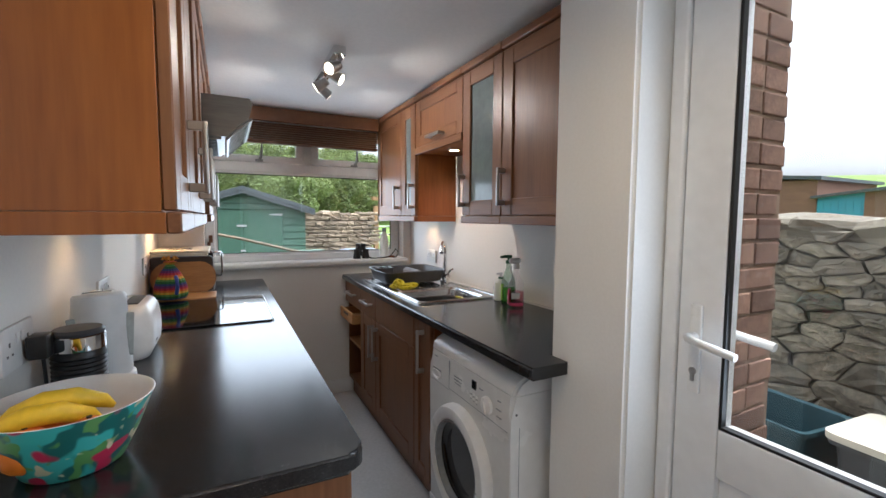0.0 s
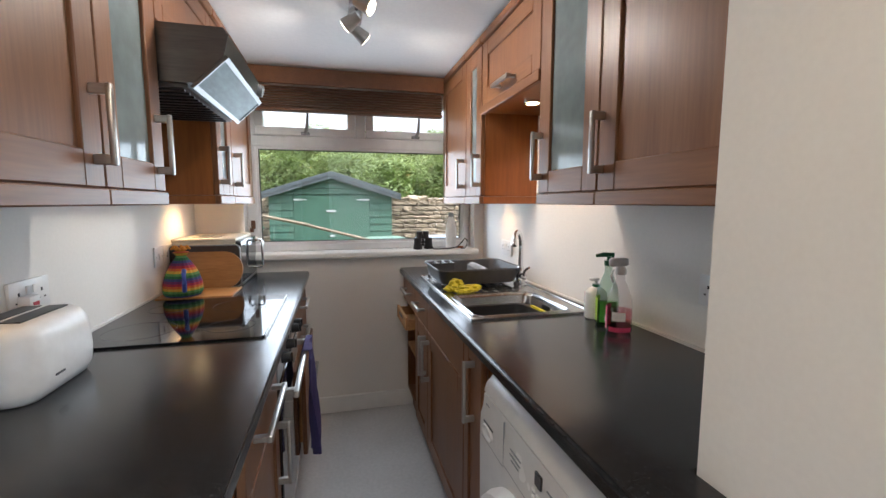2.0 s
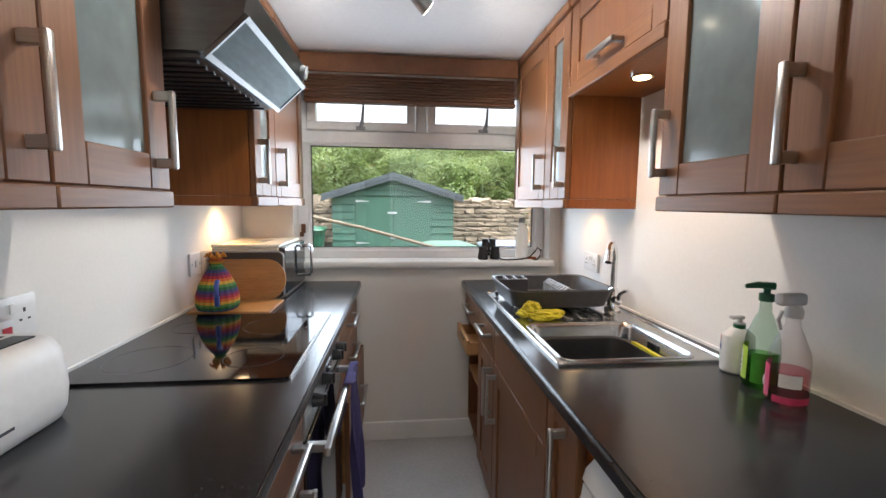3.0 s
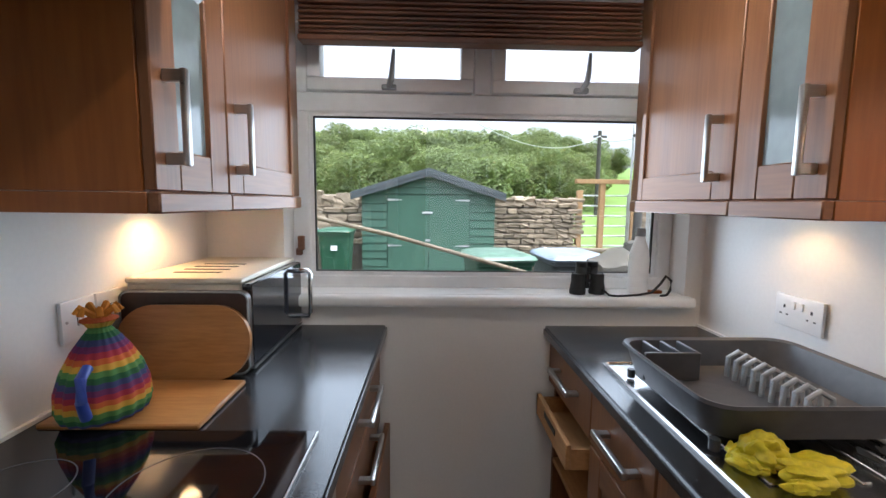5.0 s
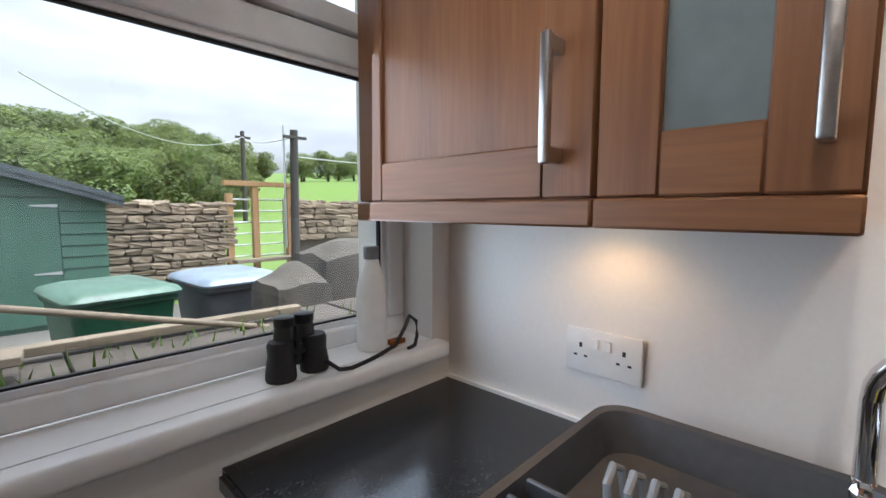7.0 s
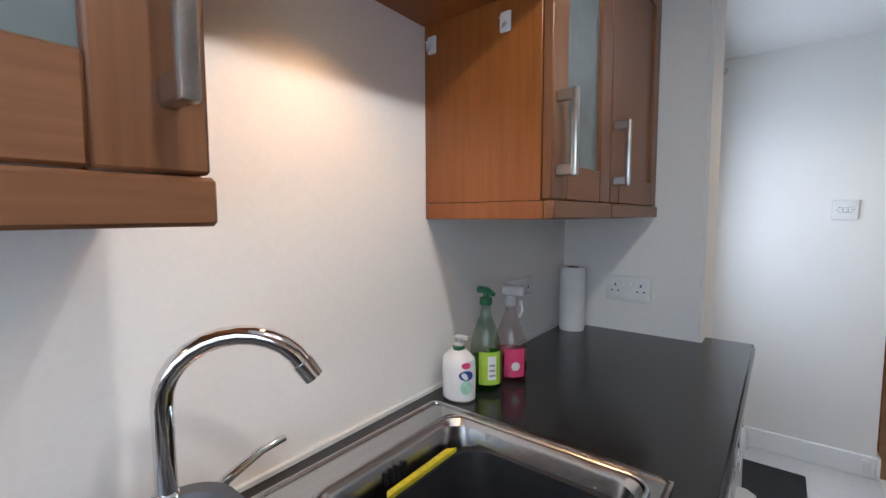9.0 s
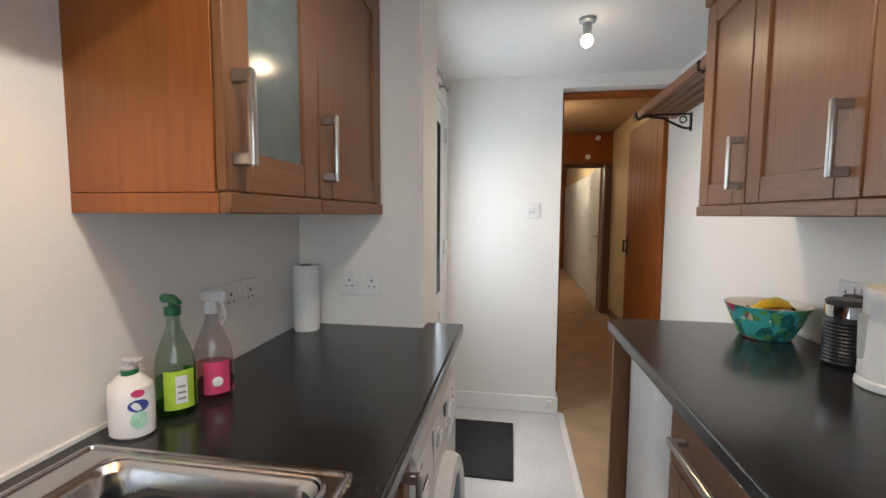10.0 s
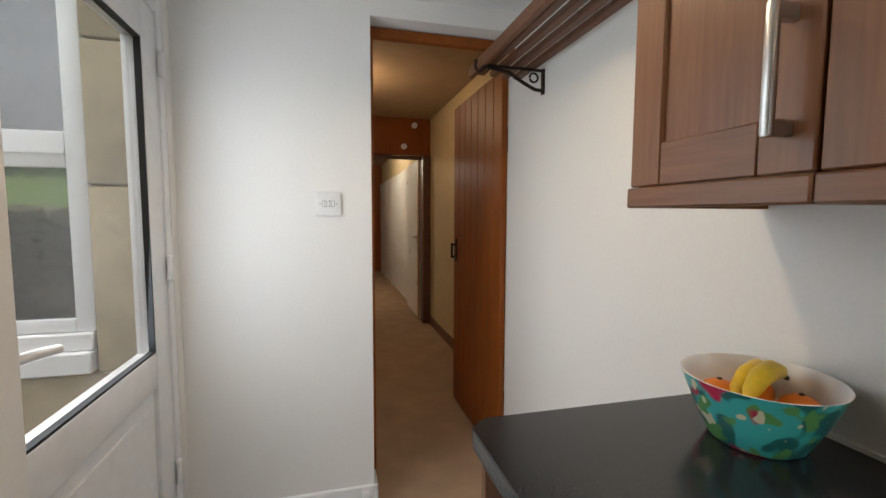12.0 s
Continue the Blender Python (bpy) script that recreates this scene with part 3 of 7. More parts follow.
# glazed back door in a deep reveal
dr = structure("door_1", boxes((1.40, 1.47, -2.478, -2.434, 0.0, 2.02), (1.40, 1.47, -3.44, -3.39, 0.0, 2.02), (1.40, 1.47, -3.39, -2.478, 1.965, 2.02), bev=0.008, seg=2), M_UPVC)
leaf = part("door_leaf", boxes((1.405, 1.465, -2.59, -2.481, 0.03, 1.96), (1.405, 1.465, -3.385, -3.265, 0.03, 1.96), (1.405, 1.465, -3.265, -2.59, 1.84, 1.96), (1.405, 1.465, -3.265, -2.59, 0.71, 0.83),
            (1.405, 1.465, -3.265, -2.59, 0.03, 0.15), bev=0.006, seg=2), M_UPVC, dr)
part("lower_panel", boxes((1.42, 1.452, -3.265, -2.59, 0.15, 0.71), (1.415, 1.43, -3.22, -2.635, 0.20, 0.66), bev=0.004), M_UPVC, dr)
part("gasket", boxes((1.408, 1.426, -3.265, -3.258, 0.83, 1.84), (1.408, 1.426, -2.597, -2.59, 0.83, 1.84), (1.408, 1.426, -3.258, -2.597, 0.83, 0.837), (1.408, 1.426, -3.258, -2.597, 1.833, 1.84)), M_RUBBER, dr)
g = part("pane", boxes((1.428, 1.434, -3.262, -2.593, 0.832, 1.838)), M_GLASS, dr)
g.visible_shadow = False
bm = boxes((1.396, 1.406, -2.545, -2.515, 0.90, 1.12), bev=0.004, seg=2)
tube(bm, [(1.405, -2.53, 1.04), (1.37, -2.53, 1.04), (1.355, -2.55, 1.04), (1.352, -2.60, 1.035), (1.352, -2.65, 1.028)], [0.012, 0.011, 0.010, 0.010, 0.009], 10)
hnd = part("door_handle", bm, M_WPLAS, leaf, "white lever handle on a long plate")
bm = bm_new()
rod(bm, (1.392, -2.53, 0.955), (1.40, -2.53, 0.955), 0.009)
box(bm, 1.391, 1.398, -2.534, -2.526, 0.93, 0.955)
part("keyhole", bm, M_STEEL, leaf, "steel key cylinder")
bm = bm_new()
tube(bm, [(1.465, -2.53, 1.04), (1.50, -2.53, 1.04), (1.51, -2.56, 1.04), (1.51, -2.65, 1.03)], 0.011, 10)
part("outer_handle", bm, M_WPLAS, leaf)
for z in (0.30, 1.05, 1.75):
    part("hinge", boxes((1.385, 1.402, -3.40, -3.375, z, z + 0.09), bev=0.004), M_WPLAS, dr)

cr_ = thing("curtain_rail", "thin steel curtain rail above the back door", "curtain rail", (1.345, -2.9, 1.99))
bm = bm_new()
rod(bm, (1.36, -3.24, 2.04), (1.36, -2.43, 2.04), 0.008)
part("rail", bm, M_STEEL, cr_)
for y in (-3.25, -2.42):
    bm = bm_new()
    bmesh.ops.create_uvsphere(bm, u_segments=12, v_segments=8, radius=0.018, matrix=Matrix.Translation((1.36, y, 2.04)))
    part("finial", bm, M_STEEL, cr_)
for y in (-3.19, -2.55):
    bm = bm_new()
    rod(bm, (1.36, y, 2.04), (1.404, y, 2.04), 0.006)
    box(bm, 1.399, 1.406, y - 0.015, y + 0.015, 2.02, 2.06, 0.002)
    part("bracket", bm, M_STEEL, cr_)
for y in (-3.22, -3.1, -2.95):
    bm = bm_new()
    tube(bm, [(1.36 + 0.014 * math.cos(a * 0.63), y, 2.036 + 0.014 * math.sin(a * 0.63)) for a in range(11)], 0.002, 6)
    part("ring", bm, M_STEEL, cr_)


# ---- fitted cabinets ----
def bar_handle(x, side, y, z0, z1, parent, upright=True, y1=None):
    """A flat bar on two posts, on a face at x that looks to side (+1 or -1)."""
    bm = bm_new()
    o = x + side * 0.034
    if upright:
        for z in (z0 + 0.012, z1 - 0.012):
            box(bm, *sorted((x, o)), y - 0.006, y + 0.006, z - 0.010, z + 0.010, 0.002)
        box(bm, o - 0.006, o + 0.006, y - 0.007, y + 0.007, z0, z1, 0.004, 2)
    else:
        for q in (y + 0.012, y1 - 0.012):
            box(bm, *sorted((x, o)), q - 0.010, q + 0.010, z0 - 0.006, z0 + 0.006, 0.002)
        box(bm, o - 0.007, o + 0.007, y, y1, z0 - 0.0085, z0 + 0.0085, 0.004, 2)
    return part("handle", bm, M_STEEL, parent, "brushed steel bar handle")


def shaker(x, side, y0, y1, z0, z1, parent, glass=False, rail=0.07, name="door", flat=False):
    """A framed door: a sunk panel or pane with stiles and rails round it, its outer face at x."""
    b = x - side * 0.02
    a0, a1 = sorted((x, b))
    if flat:
        return part(name, boxes((a0, a1, y0, y1, z0, z1), bev=0.003), M_WOOD, parent)
    q0, q1, w0, w1 = y0 + rail - 0.003, y1 - rail + 0.003, z0 + rail - 0.003, z1 - rail + 0.003
    if glass:
        d = part(name, boxes((*sorted((x - side * 0.009, x - side * 0.014)), q0, q1, w0, w1)), M_CABGLASS, parent, "frosted glass door")
    else:
        d = part(name, boxes((*sorted((x - side * 0.008, b)), q0, q1, w0, w1)), M_WOOD, parent)
    for s0, s1 in ((y0, y0 + rail), (y1 - rail, y1)):
        part("stile", boxes((a0, a1, s0, s1, z0, z1), bev=0.0025), M_WOOD, d)
    for s0, s1 in ((z0, z0 + rail), (z1 - rail, z1)):
        part("rail", boxes((a0, a1, y0 + rail, y1 - rail, s0, s1), bev=0.0025), M_WOODH, d)
    return d


ZB, ZT = 1.335, 2.02


def wall_unit(wall, front, y0, y1, doors, label, z0=ZB, rail=True):
    """A wall cabinet between y0 and y1; doors: (y0, y1, glass, handle's y)."""
    side = 1 if front > wall else -1
    t = thing("wall_cabinet", label, "cabinet", ((wall + front) / 2, (y0 + y1) / 2, z0), "fitted wall cabinets")
    inner = front - side * 0.021
    w0, w1 = sorted((wall + side * 0.001, inner))
    for q0, q1 in ((y0, y0 + 0.018), (y1 - 0.018, y1)):
        part("side_panel", boxes((w0, w1, q0, q1, z0, ZT), bev=0.001), M_SIDE, t, "orange cherry side panel")
    part("base_panel", boxes((w0, w1, y0 + 0.018, y1 - 0.018, z0, z0 + 0.018)), M_SIDE, t)
    part("top_panel", boxes((w0, w1, y0 + 0.018, y1 - 0.018, ZT - 0.018, ZT)), M_SIDE, t)
    b0, b1 = sorted((wall + side * 0.001, wall + side * 0.006))
    part("back_panel", boxes((b0, b1, y0 + 0.018, y1 - 0.018, z0 + 0.018, ZT - 0.018)), M_WPLAS, t)
    for d0, d1, gl, hy in doors:
        d = shaker(front, side, d0 + 0.0015, d1 - 0.0015, z0 + 0.002, ZT - 0.004, t, gl)
        bar_handle(front, side, hy, 1.378, 1.535, d)
    if rail:
        r0, r1 = sorted((wall + side * 0.002, front + side * 0.006))
        f0, f1 = sorted((front - side * 0.016, front + side * 0.006))
        part("light_rail", boxes((f0, f1, y0, y1, 1.300, z0), bev=0.003), M_WOODH, t)
        for q0, q1 in ((y0, y0 + 0.018), (y1 - 0.018, y1)):
            part("light_rail", boxes((*sorted((wall + side * 0.002, front - side * 0.016)), q0, q1, 1.300, z0 - 0.001), bev=0.001), M_SIDE, t)
    c0, c1 = sorted((wall + side * 0.002, front + side * 0.012))
    k0, k1 = sorted((front - side * 0.02, front + side * 0.012))
    part("cornice", boxes((k0, k1, y0, y1, ZT, ZT + 0.035), bev=0.005), M_WOODH, t)
    return t


FL, FR = 0.312, 1.425
wall_unit(0, FL, -2.364, -2.052, [(-2.364, -2.052, False, -2.085)], "walnut wall cabinet with one solid door, beside the hall")
wall_unit(0, FL, -2.050, -1.632, [(-2.050, -1.632, False, -1.668)], "walnut wall cabinet with one solid door")
wall_unit(0, FL, -1.630, -1.312, [(-1.630, -1.312, True, -1.358)], "walnut wall cabinet with a frosted glass door beside the cooker hood")
wall_unit(0, FL, -0.750, -0.502, [(-0.750, -0.502, True, -0.715)], "narrow walnut wall cabinet with a frosted glass door beside the hood")
wall_unit(0, FL, -0.500, -0.006, [(-0.500, -0.006, False, -0.46)], "walnut wall cabinet with a solid door beside the window")
wall_unit(XR, FR, -2.131, -1.652, [(-2.131, -1.652, False, -1.674)], "walnut wall cabinet with one solid door beside the pier")
wall_unit(XR, FR, -1.650, -1.315, [(-1.650, -1.315, True, -1.338)], "walnut wall cabinet with a frosted glass door")
wall_unit(XR, FR, -0.728, -0.492, [(-0.728, -0.492, True, -0.70)], "narrow walnut wall cabinet with a frosted glass door")
wall_unit(XR, FR, -0.490, -0.006, [(-0.490, -0.006, False, -0.442)], "walnut wall cabinet with a solid door beside the window")

# bridging cabinet with a lift-up door over the sink
t = thing("bridging_cabinet", "low walnut cabinet with a lift-up door above the sink", "cabinet", (1.55, -1.025, 1.72))
part("body", boxes((FR + 0.021, XR - 0.001, -1.313, -0.737, 1.715, ZT)), M_SIDE, t, "orange cherry carcass")
d = shaker(FR, -1, -1.312, -0.738, 1.745, ZT - 0.004, t, False, 0.065)
bar_handle(FR, -1, -1.12, 1.775, 1.775, d, False, -0.95)
part("light_rail", boxes((FR - 0.006, FR + 0.016, -1.313, -0.737, 1.705, 1.743), bev=0.003), M_WOODH, t)
part("cornice", boxes((FR - 0.012, FR + 0.02, -1.313, -0.737, ZT, ZT + 0.035), bev=0.005), M_WOODH, t)
bm = bm_new()
rod(bm, (1.55, -1.0, 1.715), (1.55, -1.0, 1.706), 0.034, seg=24)
dl = part("downlight", bm, M_CHROME, t, "round chrome downlight")
bm = bm_new()
rod(bm, (1.55, -1.0, 1.7065), (1.55, -1.0, 1.7045), 0.026, seg=24)
part("lens", bm, M_LED, dl, "lit warm lens")
lamp("downlight_glow", "SPOT", NOOK, (1.0, 0.53, 0.22), (1.55, -1.0, 1.70), (1.56, -1.0, 0.9), 0.02, 120)

# hooks on the side of the cabinet by the sink
for y, x in ((-1.3148, 1.700), (-1.3148, 1.520)):
    bm = boxes((x - 0.012, x + 0.012, y, y + 0.006, 1.652, 1.690), bev=0.003)
    tube(bm, [(x, y + 0.005, 1.668), (x, y + 0.018, 1.658), (x, y + 0.02, 1.673)], 0.004, 8)
    solo("wall_hook", bm, M_WPLAS, "small white stick-on hook on the cabinet side", "hook", (x, y, 1.65), "stick-on hooks")

# cooker hood with tilted glass visor, and its top cabinet
t = thing("bridging_cabinet", "low walnut cabinet above the cooker hood", "cabinet", (0.16, -0.99, 1.79))
part("body", boxes((0.001, FL - 0.021, -1.310, -0.752, 1.79, ZT)), M_SIDE, t, "orange cherry carcass")
shaker(FL, 1, -1.310, -0.752, 1.792, ZT - 0.004, t, False, 0.06)
part("cornice", boxes((FL - 0.02, FL + 0.012, -1.310, -0.752, ZT, ZT + 0.035), bev=0.005), M_WOODH, t)
t = thing("cooker_hood", "dark steel cooker hood with a tilted glass visor", "cooker hood", (0.2, -0.99, 1.61))
bm = bm_new()
prism(bm, [(0.002, 1.632), (0.394, 1.632), (0.474, 1.708), (0.488, 1.765), (0.476, 1.784), (0.002, 1.787)], "y", -1.308, -0.754)
part("body", bm, M_HOOD, t, smooth=False)
bm = bm_new()
prism(bm, [(0.394, 1.6285), (0.477, 1.7075), (0.481, 1.7035), (0.398, 1.6245)], "y", -1.300, -0.762)
vis = part("visor", bm, M_VISOR, t, "glass visor with greenish reflection streaks in its colour", smooth=False)
bm = bm_new()
prism(bm, [(0.470, 1.7015), (0.480, 1.711), (0.487, 1.704), (0.477, 1.6945)], "y", -1.31, -0.753)
prism(bm, [(0.388, 1.624), (0.398, 1.6335), (0.404, 1.6265), (0.394, 1.617)], "y", -1.31, -0.753)
for y in (-1.309, -0.762):
    prism(bm, [(0.394, 1.6285), (0.477, 1.7075), (0.483, 1.7015), (0.400, 1.6225)], "y", y, y + 0.008)
part("visor_trim", bm, M_HOOD, t, smooth=False)
bm = boxes((0.03, 0.375, -1.29, -0.77, 1.622, 1.633))
part("grease_filter", bm, M_HOOD, t)
for i in range(12):
    y = -1.27 + i * 0.043
    part("vent_bar", boxes((0.05, 0.36, y, y + 0.012, 1.617, 1.6225)), M_BLACK, t)
bm = bm_new()
rod(bm, (0.478, -0.80, 1.742), (0.500, -0.80, 1.737), 0.022, seg=24)
part("dial", bm, M_GREYW, t, "round grey dial")


# small lit lamps under the wall cabinets
def cabinet_lamp(x, y, power):
    t = thing("cabinet_lamp", "small lit triangular lamp under a wall cabinet", "lamp", (x, y, 1.335), "lamps under the wall cabinets")
    bm = bm_new()
    prism(bm, [(x - 0.05, y - 0.055), (x + 0.05, y - 0.055), (x + 0.05, y + 0.055), (x - 0.05, y + 0.055)], "z", 1.316, 1.334)
    part("housing", bm, M_STEEL, t)
    bm = bm_new()
    rod(bm, (x, y, 1.3165), (x, y, 1.313), 0.028, seg=20)
    part("lens", bm, M_LED, t, "lit warm lens")
    lamp("cabinet_lamp_glow", "SPOT", power, (1.0, 0.56, 0.22), (x, y, 1.308), (x + (0.06 if x > 1 else -0.06), y, 0.9), 0.02, 135)


cabinet_lamp(1.60, -0.42, UNDER)
cabinet_lamp(0.085, -0.32, UNDER * 2.2)
cabinet_lamp(0.10, -1.72, UNDER * 0.4)

# ---- worktops ----
bm = bm_new()
corner = [(0.565 + 0.035 * math.cos(radians(a)), -2.394 - 0.035 * math.sin(radians(a))) for a in range(0, 91, 15)]
prism(bm, [(0.002, -2.429), (0.002, -0.002), (0.60, -0.002)] + corner, "z", 0.862, 0.90)
bmesh.ops.bevel(bm, geom=[e for e in bm.edges if all(v.co.x > 0.599 or v.co.y < -2.39 for v in e.verts) and abs(e.verts[0].co.z - e.verts[1].co.z) < 0.001], offset=0.007, segments=3, affect="EDGES")
wt = solo("worktop", bm, M_TOP, "black speckled laminate worktop with the hob let in", "worktop", (0.3, -1.2, 0.862))
part("end_strip", boxes((0.006, 0.556, -2.4302, -2.4285, 0.868, 0.894)), M_TOP, wt, "black end strip", smooth=False)
SX0, SX1, SY0, SY1 = 1.205, 1.672, -1.282, -0.362
bm = bm_new()
for r in ((1.142, 1.225, -2.225, -0.002), (1.225, 1.650, -0.378, -0.002), (1.225, 1.650, -2.144, -1.265), (1.650, 1.745, -2.144, -0.002), (1.225, 1.278, -2.225, -2.144)):
    box(bm, *r, 0.862, 0.90)
bmesh.ops.remove_doubles(bm, verts=bm.verts, dist=0.0005)
bmesh.ops.bevel(bm, geom=[e for e in bm.edges if all(v.co.x < 1.15 for v in e.verts)], offset=0.008, segments=3, affect="EDGES")
wt = solo("worktop", bm, M_TOP, "black speckled laminate worktop with the steel sink let in", "worktop", (1.4, -1.1, 0.862), smooth=False)
part("end_strip", boxes((1.146, 1.274, -2.2268, -2.2252, 0.8635, 0.8985)), M_BLACK, wt, "black end strip", smooth=False)


# ---- base units, left run ----
def base_box(x0, x1, y0, y1, label, front_x, z1=0.862):
    t = thing("base_cabinet", label, "cabinet", ((x0 + x1) / 2, (y0 + y1) / 2, 0), "fitted base cabinets")
    part("body", boxes((x0, x1, y0, y1, 0.15, z1)), M_SIDE, t)
    return t


FBL = 0.575
t = thing("end_panel", "dark walnut end panel of the worktop run", "panel", (0.3, -2.41, 0))
part("board", boxes((0.004, FBL, -2.415, -2.395, 0.0, 0.861), bev=0.002), M_WOOD, t)
t = thing("fridge", "white under-counter fridge beside the walnut end panel", "fridge", (0.3, -2.07, 0))
part("body", boxes((0.01, 0.465, -2.38, -1.80, 0.03, 0.845), bev=0.006), M_APPL, t)
d = part("door", boxes((0.468, 0.515, -2.385, -1.795, 0.08, 0.845), bev=0.012, seg=3), M_APPL, t)
part("door_grip", boxes((0.515, 0.523, -2.37, -1.81, 0.815, 0.835), bev=0.003), M_WPLAS, d)
part("plinth_grille", boxes((0.43, 0.46, -2.38, -1.80, 0.0, 0.075)), M_WPLAS, t)
for yy in (-2.33, -1.85):
    bm = bm_new()
    rod(bm, (0.40, yy, 0), (0.40, yy, 0.03), 0.018)
    part("foot", bm, M_BLACK, t)

t = base_box(0.004, 0.552, -1.785, -1.312, "walnut drawer-line base cabinet", FBL)
d = shaker(FBL, 1, -1.783, -1.314, 0.70, 0.855, t, name="drawer_front", flat=True)
bar_handle(FBL, 1, -1.70, 0.79, 0.79, d, False, -1.40)
d = shaker(FBL, 1, -1.783, -1.314, 0.152, 0.695, t)
bar_handle(FBL, 1, -1.36, 0.46, 0.66, d)
part("plinth", boxes((0.50, 0.518, -1.785, -1.312, 0.0, 0.148)), M_WOODH, t)

t = thing("oven", "built-in black glass oven with steel control panel", "oven", (0.3, -0.99, 0))
part("body", boxes((0.01, 0.55, -1.308, -0.702, 0.15, 0.86)), M_BLACK, t)
part("control_panel", boxes((0.55, 0.578, -1.306, -0.704, 0.745, 0.858), bev=0.003), M_STEEL, t, "brushed steel control panel")
d = part("door", boxes((0.55, 0.582, -1.306, -0.704, 0.20, 0.738), bev=0.004), M_DGLASS, t, "black glass oven door")
bm = bm_new()
for y in (-1.26, -0.75):
    box(bm, 0.58, 0.632, y - 0.011, y + 0.011, 0.695, 0.717, 0.003)
box(bm, 0.618, 0.636, -1.29, -0.72, 0.694, 0.718, 0.005, 2)
part("handle", bm, M_STEEL, d, "square steel oven handle")
part("lower_trim", boxes((0.55, 0.58, -1.306, -0.704, 0.152, 0.195), bev=0.003), M_STEEL, t)
for y in (-1.20, -1.06, -0.86, -0.78):
    bm = bm_new()
    rod(bm, (0.578, y, 0.80), (0.606, y, 0.80), 0.019, 0.016, seg=20)
    box(bm, 0.604, 0.614, y - 0.004, y + 0.004, 0.784, 0.816, 0.002)
    part("knob", bm, M_BLACK, t, "black control knob")
part("clock", boxes((0.578, 0.581, -1.0, -0.92, 0.785, 0.815)), M_DGLASS, t)

# tea towel over the oven handle
bm = bm_new()
rows = []
for j in range(15):
    s = j / 14
    row = []
    for i in range(19):
        u = i / 18
        y = -0.93 + 0.20 * u * (1 - 0.12 * s)
        fold = 0.012 * math.sin(u * 17 + s * 2) * (0.3 + s) + 0.008 * math.sin(u * 7 - s * 5)
        z = 0.725 - 0.44 * s - 0.02 * math.sin(u * 4) * s
        row.append(bm.verts.new((0.648 + fold + 0.012 * s, y, z)))
    rows.append(row)
for a, b in zip(rows, rows[1:]):
    for i in range(18):
        bm.faces.new((a[i], a[i + 1], b[i + 1], b[i]))
back = []
for i in range(19):
    v = rows[0][i].co
    back.append([bm.verts.new((0.640, v.y, 0.7275)), bm.verts.new((0.622, v.y, 0.7265)), bm.verts.new((0.611, v.y, 0.70)), bm.verts.new((0.600, v.y, 0.55))])
for i in range(18):
    bm.faces.new((rows[0][i], rows[0][i + 1], back[i + 1][0], back[i][0]))
    for k in range(3):
        bm.faces.new((back[i][k], back[i + 1][k], back[i + 1][k + 1], back[i][k + 1]))
ob = solo("tea_towel", bm, M_PURPLE, "crumpled purple tea towel hung over the oven handle", "towel", (0.63, -0.83, 0.72))
ob.modifiers.new("thick", "SOLIDIFY").thickness = 0.004

t = base_box(0.004, 0.552, -0.698, -0.006, "walnut drawer cabinet with its deep bottom drawer ajar", FBL)
for z0, z1, hz, out in ((0.705, 0.855, 0.785, 0), (0.555, 0.70, 0.635, 0), (0.152, 0.55, 0.42, 0.035)):
    d = shaker(FBL + out, 1, -0.696, -0.008, z0, z1, t, name="drawer_front", flat=True)
    bar_handle(FBL + out, 1, -0.46, hz, hz, d, False, -0.24)
    if out:
        for q in (-0.67, -0.045):
            part("drawer_side", boxes((0.10, FBL + out - 0.02, q, q + 0.015, 0.20, 0.50)), M_RAWPINE, d)
part("plinth", boxes((0.50, 0.518, -0.698, -0.006, 0.0, 0.148)), M_WOODH, t)

# ---- base units, right run ----
FBR = 1.168
t = thing("base_cabinet", "walnut base cabinet with drawer over open shelves", "cabinet", (1.43, -0.2, 0), "fitted base cabinets")
part("body", boxes((1.19, 1.685, -0.025, -0.006, 0.12, 0.862), (1.19, 1.685, -0.398, -0.379, 0.12, 0.862), (1.19, 1.685, -0.379, -0.025, 0.12, 0.14), (1.19, 1.685, -0.379, -0.025, 0.685, 0.70), (1.67, 1.685, -0.379, -0.025, 0.14, 0.685)), M_WOOD, t, smooth=False)
d = shaker(FBR, -1, -0.398, -0.006, 0.705, 0.855, t, name="drawer_front", flat=True)
bar_handle(FBR, -1, -0.31, 0.79, 0.79, d, False, -0.12)
part("shelf", boxes((1.19, 1.66, -0.378, -0.026, 0.41, 0.428)), M_RAWPINE, t, "pale timber shelf edge")
part("plinth", boxes((1.22, 1.238, -0.398, -0.006, 0.0, 0.118)), M_WOODH, t)
t = thing("basket_drawer", "pale wooden pull-out tray half out of the shelf unit", "tray", (1.3, -0.2, 0.62))
part("tray_front", boxes((1.12, 1.135, -0.36, -0.04, 0.60, 0.672), bev=0.002), M_RAWPINE, t)
part("grip_slot", boxes((1.118, 1.1205, -0.26, -0.14, 0.64, 0.658), bev=0.002), M_BLACK, t, "dark grip slot")
for q in (-0.36, -0.052):
    part("tray_side", boxes((1.135, 1.60, q, q + 0.012, 0.60, 0.66)), M_RAWPINE, t)
part("tray_base", boxes((1.135, 1.60, -0.348, -0.052, 0.60, 0.608)), M_RAWPINE, t)
part("runner", boxes((1.2, 1.6, -0.379, -0.36, 0.59, 0.60), (1.2, 1.6, -0.04, -0.025, 0.59, 0.60)), M_RAWPINE, t)

